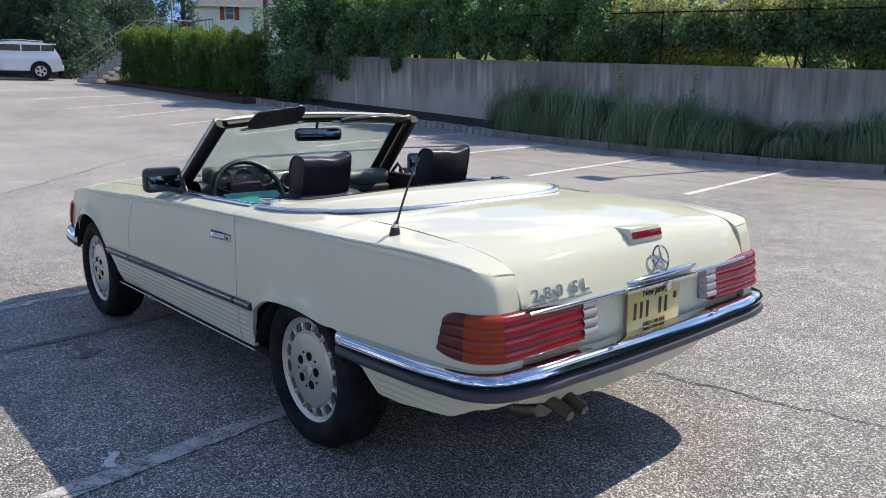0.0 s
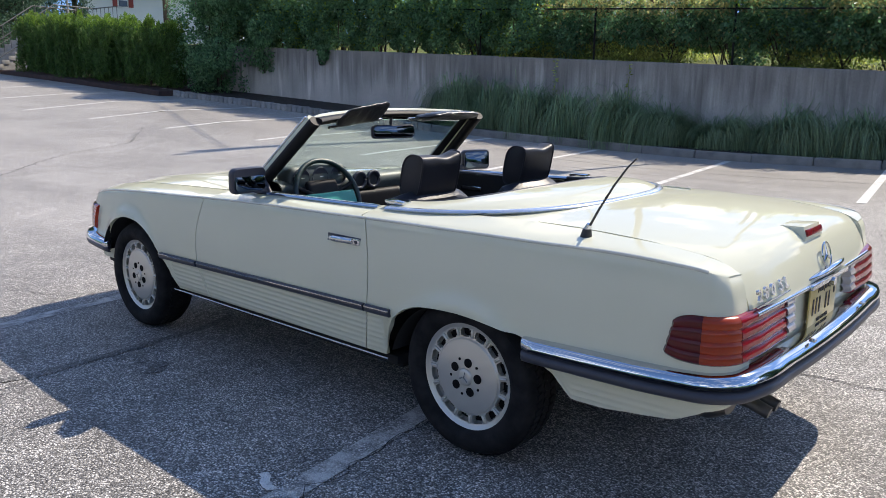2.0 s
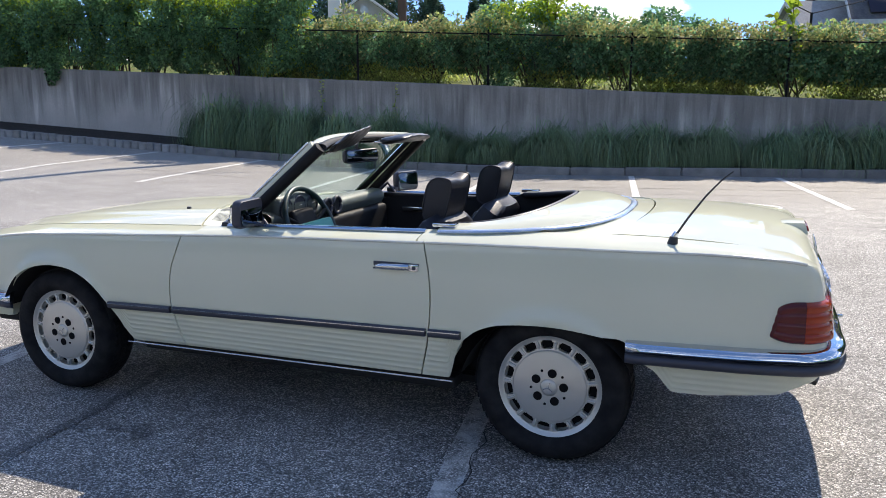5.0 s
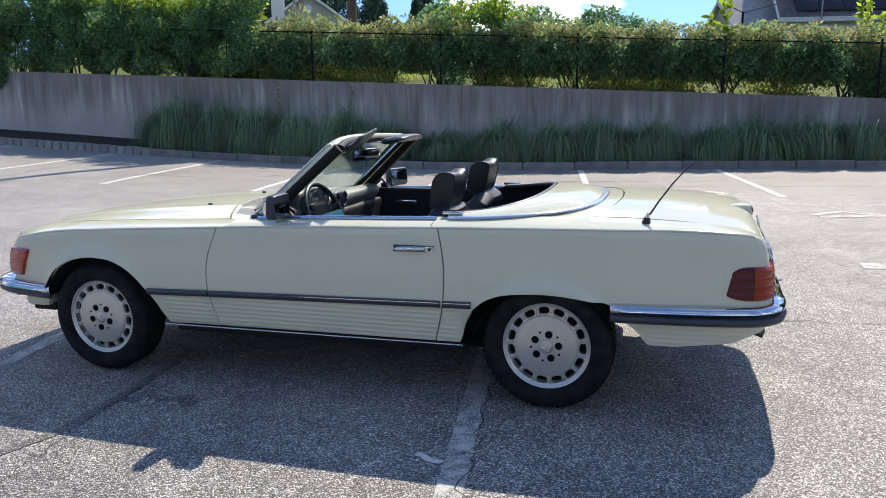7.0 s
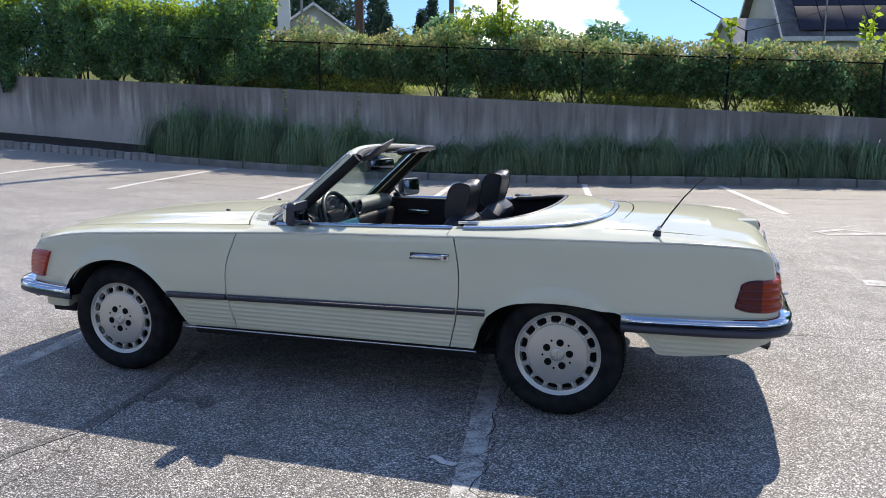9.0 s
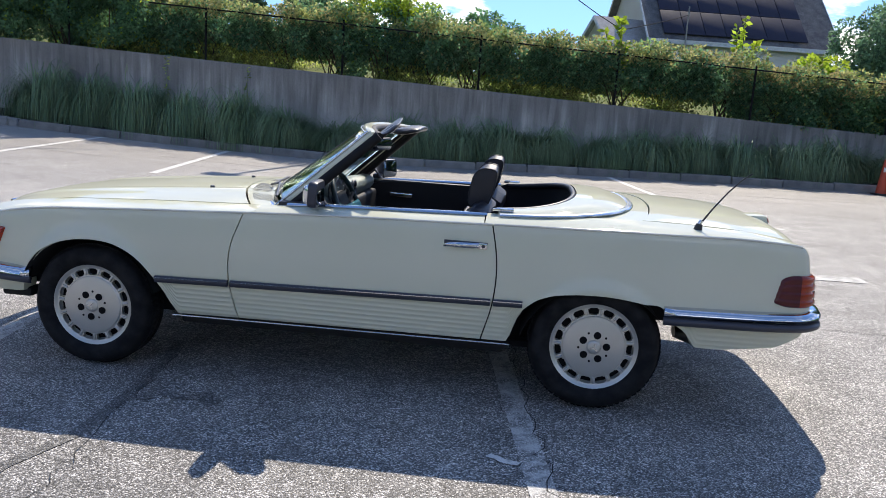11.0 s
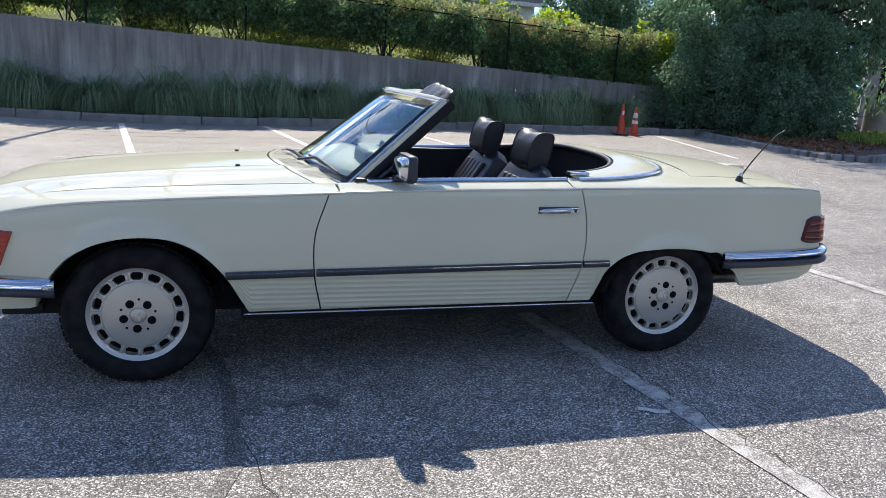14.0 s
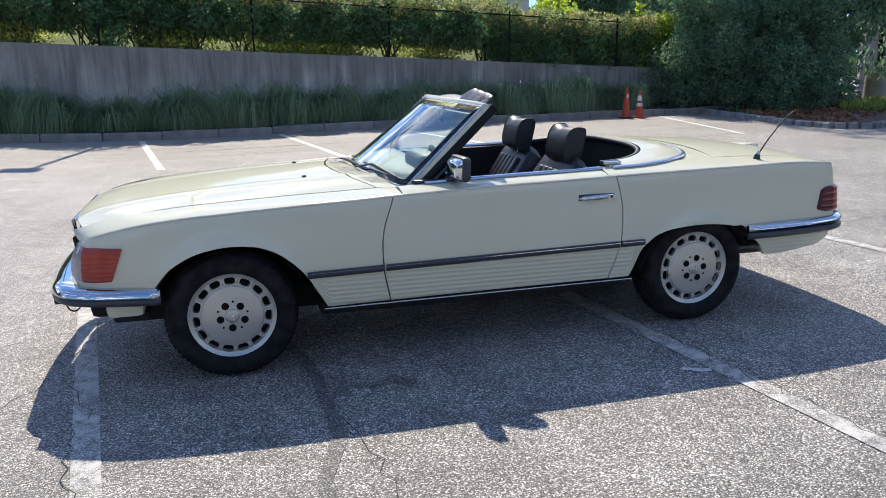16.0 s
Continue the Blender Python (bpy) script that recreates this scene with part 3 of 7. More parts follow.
def wiggle(pts, seed, amount=0.06, step=0.22):
    rnd = random.Random(seed)
    out = []
    for (x0, y0), (x1, y1) in zip(pts, pts[1:]):
        n = max(1, int(math.hypot(x1 - x0, y1 - y0) / step))
        out += [(x0 + (x1 - x0) * k / n + rnd.uniform(-amount, amount), y0 + (y1 - y0) * k / n + rnd.uniform(-amount, amount)) for k in range(n)]
    return out + [pts[-1]]


for k, (pts, w, rg) in enumerate((
        ([(1.55, 0.84), (1.9, 0.90), (2.15, 0.93), (2.4, 0.98), (2.9, 1.03), (3.6, 1.0), (4.6, 1.15), (6.5, 1.5)], 0.008, 0.012),
        ([(-5.8, -1.6), (-7.27, -0.14), (-8.33, 0.8), (-9.7, 1.94), (-10.64, 2.85), (-11.5, 4.3), (-13.5, 5.6)], 0.014, 0.05),
        ([(-3.6, -1.5), (-2.9, -1.15), (-2.23, -0.86), (-2.13, -0.7), (-2.06, -0.27), (-1.96, 0.11)], 0.006, 0.012),
        ([(-3.2, -0.3), (-2.6, -0.15), (-2.15, 0.12), (-1.6, 0.4)], 0.006, 0.012),
        ([(-0.70, -3.6), (-0.73, -2.9), (-0.76, -2.3), (-0.72, -2.05), (-0.74, -1.73), (-0.79, -1.47), (-0.86, -0.9), (-0.92, -0.4)], 0.005, 0.015),
        ([(0.86, 0.2), (0.90, -0.5), (0.985, -1.0), (1.03, -1.5), (1.13, -2.0), (1.22, -2.6), (1.33, -3.4)], 0.007, 0.012),
        ([(1.07, -1.72), (1.35, -1.62), (1.62, -1.75), (1.95, -1.7), (2.4, -1.9)], 0.005, 0.015),
        ([(-1.92, -0.35), (-1.97, -0.7), (-1.86, -1.0), (-1.90, -1.3), (-1.80, -1.8), (-1.76, -2.4)], 0.006, 0.02),
        ([(-0.55, -3.4), (-0.2, -3.25), (0.2, -3.3), (0.5, -3.1)], 0.004, 0.012),
        ([(-4.6, 9.2), (-2.0, 8.9), (1.5, 9.5), (5.0, 9.7)], 0.009, 0.04),
        ([(4.6, 5.0), (4.2, 4.2), (4.5, 3.4), (5.2, 3.0)], 0.008, 0.03))):
    ribbon("asphalt_crack", wiggle(pts, 40 + k, rg * 0.9, 0.07), w * (0.62 if k not in (0, 1) else 1.0), M_TAR, 0.0045, k, 0.028, "thin dark crack in the asphalt", "crack", step=0.06)
for k, (d, xa, xb, w) in enumerate(((0.95, -8.0, 9.0, 0.03), (1.9, -7.5, 9.5, 0.022), (2.5, -6.0, 8.0, 0.035), (3.4, -9.0, 9.0, 0.022))):
    ribbon("rolling_seam", wiggle([(xa, kerb_y(xa) - d), ((xa + xb) / 2, kerb_y((xa + xb) / 2) - d * 1.03), (xb, kerb_y(xb) - d)], 80 + k, 0.015, 0.5), w, M_SEAM, 0.0035 + 0.0003 * k, k, 0.012, "faint dark seam left by paving", "seam", step=0.25)
ribbon("tar_smear", wiggle([(-0.98, -0.35), (-0.90, -0.9), (-0.86, -1.55), (-0.95, -2.2), (-1.15, -3.0)], 60, 0.012), 0.068, M_STAIN, 0.004, 9, 0.03, "dark tar smear on the asphalt", "stain")
ribbon("oil_stain", wiggle([(-0.82, -1.16), (-0.70, -1.06), (-0.60, -1.10), (-0.45, -1.18)], 61, 0.015), 0.085, M_STAIN, 0.0042, 4, 0.05, "dark oil stain on the asphalt", "stain", step=0.05)
ribbon("paint_fleck", [(0.80, -1.40), (0.92, -1.46)], 0.035, M_LINE, 0.0046, 3, 0.01, "small white paint fleck", "road marking", step=0.03)
ribbon("painted_patch", [(3.30, 2.92), (3.95, 2.92)], 0.24, M_LINE_OLD, 0.004, 1, 0.0, "faded white painted patch", "road marking")
ribbon("painted_arrow", [(3.45, 5.85), (4.15, 6.05)], 0.16, M_LINE_OLD, 0.004, 1, 0.0, "faded white painted arrow", "road marking")
ribbon("painted_arrow", [(3.40, 6.0), (3.75, 6.35), (4.20, 6.05)], 0.12, M_LINE_OLD, 0.0044, 1, 0.0, "faded white painted arrow", "road marking")

# ---- kerbs, bed and retaining wall ----
def block_mesh(name, sx, sy, sz, seed, bevel):
    rnd = random.Random(seed)
    bm = box((0, 0, sz / 2), (sx, sy, sz), bevel, segments=1)
    for v in bm.verts:
        v.co += Vector((rnd.uniform(-1, 1), rnd.uniform(-1, 1), rnd.uniform(-1, 1))) * bevel * 0.5
    me = bpy.data.meshes.new(name)
    bm.to_mesh(me)
    bm.free()
    return me


def rectangle_sheet(x0, x1, n, near, far, z):
    v, f = [], []
    for i in range(n + 1):
        x = x0 + (x1 - x0) * i / n
        v += [(x, near(x), z(x)), (x, far(x), z(x) + 0.10)]
        if i:
            f.append((2 * i - 2, 2 * i, 2 * i + 1, 2 * i - 1))
    return v, f


v, f = rectangle_sheet(-21.5, 11.5, 60, lambda x: kerb_y(x) + 0.1, lambda x: wall_y(x) + 0.02, lambda x: ground_z(x, kerb_y(x)) + 0.13)
tagged(raw("planting_bed", v, f, M_MULCH, smooth=0), "dark mulch planting bed below the retaining wall", "planting bed", kind="structure")

xs = np.linspace(-22.0, 13.0, 71)
bm = bmesh.new()
loops = []
for x in xs:
    y, zt, zb = wall_y(x), wall_top(x), ground_z(x, wall_y(x)) - 0.4
    loops.append([bm.verts.new(p) for p in ((x, y, zb), (x, y, zt - 0.012), (x, y + 0.012, zt), (x, y + 0.28, zt), (x, y + 0.30, zt - 0.012), (x, y + 0.30, zb))])
for a, b in zip(loops, loops[1:]):
    for k in range(6):
        bm.faces.new((a[k], b[k], b[(k + 1) % 6], a[(k + 1) % 6]))
bm.faces.new(loops[0])
bm.faces.new(loops[-1][::-1])
wall_retaining = tagged(part("wall_retaining", bm, M_WALL, smooth=30), "cast concrete retaining wall with dark rain streaks", "wall", kind="structure")

v, f = [], []
lx, ly = spaced([(-120, -24, 8), (-24, 16, 40), (16, 60, 6)]), [0.28, 3, 6, 10, 20, 45, 90]
for x in lx:
    for d in ly:
        v.append((x, wall_y(max(-24, min(16, x))) + d, (wall_top(max(-24, min(13, x))) - 0.05 + (0.055 * min(d, 28) + 0.01 * max(0, d - 28))) * min(1.0, max(0.0, (21.0 - x + 0.12 * d) / 7.0)) - (3.0 if x > 18 else 0.0) + 0.06 * noise.noise((x * 0.5, d * 0.5, 0))))
n = len(ly)
f = [(i * n + j, (i + 1) * n + j, (i + 1) * n + j + 1, i * n + j + 1) for i in range(len(lx) - 1) for j in range(n - 1)]
tagged(raw("lawn", v, f, M_LAWN), "sunlit yellow-green lawn above the retaining wall", "lawn", kind="structure")

# ---- the car ----
car = thing("convertible_car", label="cream white open two-seat convertible with black interior, parked across bay lines", category="car")
CREASE = smooth_curve([-1.95, -1.83, -1.71, -1.47, -1.22, -0.97, -0.66, -0.4, 0, 0.43, 1.0, 1.5, 1.95, 2.08, 2.15, 2.2], [0.632, 0.672, 0.703, 0.741, 0.760, 0.775, 0.79, 0.803, 0.82, 0.831, 0.846, 0.854, 0.852, 0.842, 0.826, 0.81])
BOTTOM_X = [-2.2, -1.62, -1.585, -1.55, -1.5, -1.42, -1.3, -1.18, -1.06, -0.97, -0.90, -0.84, -0.78, -0.5, 0.83, 0.845, 0.87, 0.92, 1.0, 1.1, 1.18, 1.3, 1.42, 1.53, 1.575, 1.62, 1.68, 1.8, 2.03, 2.12, 2.4]
BOTTOM_Z = [0.36, 0.36, 0.40, 0.45, 0.51, 0.565, 0.605, 0.615, 0.595, 0.545, 0.475, 0.385, 0.275, 0.28, 0.295, 0.36, 0.43, 0.49, 0.535, 0.555, 0.56, 0.557, 0.54, 0.51, 0.45, 0.42, 0.345, 0.345, 0.375, 0.42, 0.44]


ARCH = smooth_curve(BOTTOM_X, BOTTOM_Z)


def bottom_z(x):
    z = ARCH(x)
    return z if -1.56 < x < -0.80 or 0.86 < x < 1.55 else float(np.interp(x, BOTTOM_X, BOTTOM_Z))


SIDE_PLAN = [(-0.40, 0.853), (-0.9, 0.852), (-1.2, 0.846), (-1.45, 0.828), (-1.65, 0.806), (-1.78, 0.782), (-1.86, 0.745), (-1.905, 0.69), (-1.925, 0.62), (-1.934, 0.55)]
TAIL_PLAN = [(0.6, 0.853), (0.95, 0.853), (1.25, 0.852), (1.5, 0.842), (1.75, 0.824), (1.95, 0.812), (2.06, 0.802), (2.13, 0.782), (2.172, 0.735), (2.187, 0.645), (2.191, 0.45), (2.195, 0.2), (2.197, 0.0)]


def plan_path(pts):
    s = [0.0]
    for a, b in zip(pts, pts[1:]):
        s.append(s[-1] + math.hypot(b[0] - a[0], b[1] - a[1]))
    fx, fy = smooth_curve(s, [p[0] for p in pts]), smooth_curve(s, [p[1] for p in pts])
    return s, lambda u: (fx(u), fy(u))


def plan_at(path, u):
    """Place and outward normal on the plan path."""
    x, y = path(u)
    a, b = path(u - 0.004), path(u + 0.004)
    dx, dy = b[0] - a[0], b[1] - a[1]
    d = math.hypot(dx, dy) or 1
    nx, ny = dy / d, -dx / d
    if ny < -0.2 or (nx * x < 0 and abs(ny) < 0.9):
        nx, ny = -nx, -ny
    return x, y, nx, ny


INSET_Q, INSET_D = [0, 0.3, 0.6, 0.85, 0.95, 1.0], [0, 0.0, 0.006, 0.016, 0.021, 0.028]


def inset(x, z, top):
    if z >= 0.48:
        return float(np.interp((z - 0.48) / max(0.05, top - 0.48), INSET_Q, INSET_D))
    d = float(np.interp(z, [0.26, 0.30, 0.38, 0.46, 0.48], [0.055, 0.035, 0.018, 0.004, 0.0]))
    if z < 0.452 and (-0.95 < x < 0.9 or x > 1.6):
        d += 0.0038 * abs(2 * ((z / 0.0235) % 1.0) - 1) ** 0.6
    return d


def flare(x, z):
    """The rolled lip round the wheel openings."""
    best = 9.0
    for cx, r, cz in ((-1.228, 0.335, 0.285), (1.228, 0.335, 0.24)):
        if abs(x - cx) < 0.5:
            best = min(best, abs(math.hypot(x - cx, (z - cz)) - r))
    return 0.019 * math.exp(-(best / 0.045) ** 2)


def side_point(path, u, v, inner):
    """v 0 to 1: from the lower edge to the crease; 1 to 2: over the shoulder to the inner edge."""
    x, y, nx, ny = plan_at(path, u)
    top = CREASE(x)
    lean = 1 + 0.9 * nx * nx if nx > 0 else 1 + 0.6 * nx * nx
    if v <= 1:
        zb = bottom_z(x)
        z = zb + v * (top - zb)
        d = inset(x, z, top) * lean - flare(x, z) * (1 if z > 0.3 else 0)
        return Vector((x - nx * d, y - ny * d, z))
    w = v - 1
    d = INSET_D[-1] * lean
    a = Vector((x - nx * d, y - ny * d, top))
    ix, iy, iz = inner(x, y)
    c = Vector((ix, iy, iz))
    b = a + (Vector((ix, iy, top)) - a).normalized() * 0.012 + Vector((0, 0, min(0.012, max(0.004, iz - top))))
    return (1 - w) ** 2 * a + 2 * w * (1 - w) * b + w * w * c


V_SIDE = [0.33 * k / 44 for k in range(44)] + [0.33 + 0.64 * k / 18 for k in range(18)] + [0.97, 0.985, 1.0, 1.08, 1.16, 1.26, 1.4, 1.6, 1.8, 2.0]
INWARD = (0.1, 0, 0.4)


def side_panel(name, path, lim_a, lim_b, n, inner, right, label=""):
    """A body side panel between two edges, each a function of height giving the place along the path."""
    grid = []
    for i in range(n + 1):
        row = []
        for v in V_SIDE:
            ua, ub = lim_a(min(v, 1.25)), lim_b(min(v, 1.25))
            t = i / n
            p = side_point(path, ua + (ub - ua) * t, v, inner)
            row.append(Vector((p.x, -p.y, p.z)))
        grid.append(row)
    return sheet(name, grid, M_PAINT, car, label, 0.018, INWARD, mirror=right)


sf, path_f = plan_path(SIDE_PLAN)
st, path_t = plan_path(TAIL_PLAN)
door_front = smooth_curve([0, 0.35, 0.7, 0.95, 1.25], [-0.47, -0.505, -0.50, -0.455, -0.40])
door_rear = smooth_curve([0, 0.35, 0.7, 0.95, 1.25], [0.70, 0.745, 0.75, 0.725, 0.68])
DOOR_PLAN = [(-0.7, 0.853), (-0.3, 0.853), (0.2, 0.853), (0.6, 0.853), (0.9, 0.853)]
sd, path_d = plan_path(DOOR_PLAN)


def fender_inner(x, y):
    return max(x, -1.90), 0.632, CREASE(max(x, -1.9)) + float(np.interp(x, [-1.92, -1.8, -1.5, -0.4], [0.045, 0.042, 0.027, 0.014]))


def door_inner(x, y):
    return x, 0.712, CREASE(x) + 0.026


SHOULDER_X, SHOULDER_Z = [1.40, 1.6, 1.9, 2.0, 2.06, 2.10, 2.135], [0.885, 0.884, 0.872, 0.860, 0.850, 0.838, 0.818]


def quarter_inner(x, y):
    if x < 1.40:
        return x, float(np.interp(x, [0.6, 1.0, 1.25, 1.40], [0.70, 0.69, 0.66, 0.638])), CREASE(x) + 0.034
    return min(x, 2.135), 0.638, float(np.interp(min(x, 2.135), SHOULDER_X, SHOULDER_Z))


for right in (False, True):
    side_panel("front_fender", path_f, lambda v: -0.40 - (door_front(v) - 0.006), lambda v: sf[-1], 90, fender_inner, right)
    side_panel("rear_quarter_panel", path_t, lambda v: (door_rear(v) + 0.006) - 0.6, lambda v: st[9], 96, quarter_inner, right)
doors = [side_panel("door", path_d, lambda v: door_front(v) + 0.7, lambda v: door_rear(v) + 0.7, 24, door_inner, right) for right in (False, True)]


def on_side(path, u, z, out, right=False):
    """A point on the body side at height z, pushed out."""
    x, y, nx, ny = plan_at(path, u)
    top = CREASE(x)
    lean = 1 + 0.9 * nx * nx if nx > 0 else 1 + 0.6 * nx * nx
    d = inset(x, max(z, 0.453) if z < 0.453 else z, top) * lean - out
    s = 1 if right else -1
    return Vector((x - nx * d, s * (y - ny * d), z))


def band(name, path, us, zlo, zhi, prof, mat, parent, label="", right=False):
    """A moulding along the body: prof gives (share of the height, push out) pairs round its section."""
    bm = bmesh.new()
    rings = []
    for u in us:
        lo, hi = zlo(u), zhi(u)
        rings.append([bm.verts.new(on_side(path, u, lo + (hi - lo) * a, o, right)) for a, o in prof])
    for a, b in zip(rings, rings[1:]):
        for k in range(len(prof) - 1):
            bm.faces.new((a[k], a[k + 1], b[k + 1], b[k]))
    bm.faces.new(rings[0])
    bm.faces.new(rings[-1][::-1])
    return part(name, bm, mat, parent, label)


def moulding_z(x):
    return float(np.interp(x, [-0.9, -0.5, 0.74, 0.9], [0.452, 0.462, 0.487, 0.49]))


BLOCK = [(0, -0.004), (0.0, 0.010), (0.2, 0.016), (0.45, 0.017), (0.8, 0.016), (1.0, 0.010), (1.0, -0.004)]
THIN = [(0, 0.008), (0.1, 0.019), (0.9, 0.019), (1.0, 0.008)]
for right in (False, True):
    for path, xa, xb, off in ((path_f, -0.875, -0.512, -1), (path_d, -0.498, 0.738, 0.7), (path_t, 0.752, 0.885, -0.6)):
        to_u = (lambda x: -0.40 - x) if off == -1 else (lambda x, o=off: x + o)
        to_x = (lambda u: -0.40 - u) if off == -1 else (lambda u, o=off: u - o)
        us = [to_u(xa + (xb - xa) * k / 16) for k in range(17)]
        holder = band("side_moulding", path, us, lambda u: moulding_z(to_x(u)) - 0.019, lambda u: moulding_z(to_x(u)) + 0.013, BLOCK, M_TRIM, car, "black rubber side moulding", right)
        band("chrome_insert", path, us, lambda u: moulding_z(to_x(u)) + 0.0035, lambda u: moulding_z(to_x(u)) + 0.0085, THIN, M_CHROME, holder, "bright chrome insert strip", right)
    # sill: a bright strip below the doors and the dark rocker under it
    s = 1 if right else -1
    part("sill_strip", tube([(x, s * 0.822, 0.270 + 0.012 * (x + 0.78) / 1.6) for x in np.linspace(-0.80, 0.84, 12)], 0.0038, 8), M_CHROME, car)
    part("rocker_panel", box((0.03, s * 0.715, 0.252), (1.60, 0.09, 0.045), 0.018), M_PAINT_DARK, car)
    # belt trim of the door
    part("belt_trim", tube([(x, s * 0.716, CREASE(x) + 0.029) for x in np.linspace(-0.27, 0.69, 12)], 0.011, 8, flat=1.9), M_CHROME, doors[right], "chrome belt trim")
    grip = part("door_handle", tube([(0.515, s * 0.842, 0.7345), (0.530, s * 0.850, 0.736), (0.56, s * 0.857, 0.739), (0.62, s * 0.857, 0.741), (0.665, s * 0.850, 0.741)], [0.006, 0.011, 0.0125, 0.0125, 0.012], 10, flat=0.7), M_CHROME, doors[right], "chrome pull handle")
    part("handle_plate", box((0.607, s * 0.838, 0.737), (0.200, 0.008, 0.038), 0.003), M_TRIM, grip, "dark recessed plate")
    part("grip_hollow", box((0.575, s * 0.8405, 0.727), (0.14, 0.006, 0.009), 0.002), M_TRIM, grip)
    lock = part("lock_housing", box((0.682, s * 0.845, 0.739), (0.046, 0.012, 0.028), 0.005), M_CHROME, grip)
    part("lock_button", cyl((0.688, s * 0.848, 0.739), (0.688, s * 0.853, 0.739), 0.008), M_TRIM, lock)

for right in (False, True):
    s = 1 if right else -1
    # black tubes laid in the bonnet and boot lid gaps as their shade
    part("seam_shade", tube([(x, s * 0.627, CREASE(x) + float(np.interp(x, [-1.92, -1.8, -1.5, -0.4], [0.045, 0.042, 0.027, 0.014])) - 0.010) for x in np.linspace(-1.88, -0.5, 20)], 0.006, 6), M_RUBBER, car)
    part("seam_shade", tube([(x, s * 0.633, float(np.interp(x, SHOULDER_X, SHOULDER_Z)) - 0.014) for x in np.linspace(1.45, 2.08, 18)], 0.006, 6), M_RUBBER, car)
    # thin pale tube added along the crease to draw its bright highlight line
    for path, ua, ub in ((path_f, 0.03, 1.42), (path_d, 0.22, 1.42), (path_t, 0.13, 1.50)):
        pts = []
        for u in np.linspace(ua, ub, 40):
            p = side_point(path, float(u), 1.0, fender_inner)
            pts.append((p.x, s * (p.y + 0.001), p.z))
        part("crease_highlight", tube(pts, 0.0056, 16), M_PAINT_GLINT, car)
# bonnet
HOOD_Z = smooth_curve([-1.96, -1.93, -1.88, -1.8, -1.65, -1.5, -1.2, -0.8, -0.5], [0.690, 0.712, 0.732, 0.752, 0.773, 0.790, 0.820, 0.848, 0.866])


def hood_point(x, y):
    a = abs(y) / 0.622
    xe = x
    edge = CREASE(max(x, -1.9)) + float(np.interp(x, [-1.92, -1.8, -1.5, -0.4], [0.045, 0.042, 0.027, 0.014])) + 0.002
    ridge = 0.008 * math.exp(-((abs(y) - 0.36) / 0.03) ** 2)
    mid = HOOD_Z(x)
    return Vector((xe + 0.10 * a * a * max(0, (-1.5 - x) / 0.45), y, edge + (mid - edge) * (1 - a ** 2.4) + ridge))


grid = []
for i in range(41):
    t = i / 40
    row = []
    for j in range(33):
        y = -0.622 + 1.244 * j / 32
        xb = -0.50 - 0.17 * (1 - (y / 0.622) ** 2) + 0.0
        x = -1.955 + (xb + 1.955) * t
        row.append(hood_point(x, y))
    grid.append(row)
sheet("bonnet", grid, M_PAINT, car, "long cream bonnet with raised centre", 0.035, (-1.2, 0, 0.3))
# nose below the bonnet's front edge
grid = []
for j in range(33):
    y = -0.628 + 1.256 * j / 32
    a = abs(y) / 0.628
    p = hood_point(-1.955, max(-0.622, min(0.622, y)))
    grid.append([Vector((p.x + 0.004 + (0.045 + 0.01 * a * a) * q - 0.012 * math.sin(math.pi * q), y, p.z - 0.006 + (0.60 - p.z) * q)) for q in (0, 0.15, 0.35, 0.6, 0.8, 1.0)])
sheet("nose_panel", grid, M_PAINT, car, "cream nose panel round the grille", 0.012, (-1.2, 0, 0.4))
# scuttle with air slots
grid = []
for i in range(7):
    row = []
    for j in range(25):
        y = -0.625 + 1.25 * j / 24
        q = (y / 0.622) ** 2
        xa, xb = -0.49 - 0.17 * (1 - q), -0.30 - 0.20 * (1 - q)
        p = hood_point(xa + (xb - xa) * i / 6, y)
        p.z -= 0.012 * i / 6
        row.append(p)
    grid.append(row)
scuttle = sheet("scuttle_panel", grid, M_PAINT, car, "cream scuttle panel with air slots", 0.01, (-0.4, 0, 0.3))
for k in range(64):
    y = (-1 if k < 32 else 1) * (0.085 + 0.0145 * (k % 32))
    q = (y / 0.622) ** 2
    xa, xb = -0.49 - 0.17 * (1 - q), -0.30 - 0.20 * (1 - q)
    v, f = [], []
    for i in range(5):
        w = 0.16 + 0.60 * i / 4
        p = hood_point(xa + (xb - xa) * w, y)
        for dy, dz in ((-0.003, -0.003), (-0.003, 0.0007), (0.003, 0.0007), (0.003, -0.003)):
            v.append((p.x, p.y + dy, p.z - 0.012 * w + dz))
        if i:
            f += [(4 * i - 4 + j, 4 * i + j, 4 * i + j + 1, 4 * i - 3 + j) for j in range(3)]
    raw("air_slot", v, f, M_VENT, scuttle, smooth=0)
for y in (-0.31, 0.31):
    part("washer_jet", box((-0.82, y, hood_point(-0.82, y).z + 0.005), (0.022, 0.014, 0.014), 0.004), M_TRIM, car)

# trunk lid
lid_s = [(1.34, 0.908), (1.6, 0.908), (1.9, 0.894), (2.02, 0.881), (2.08, 0.871), (2.115, 0.857), (2.138, 0.837), (2.156, 0.808), (2.174, 0.77), (2.188, 0.73), (2.195, 0.705)]
s_lid, path_lid = plan_path(lid_s)
grid = []
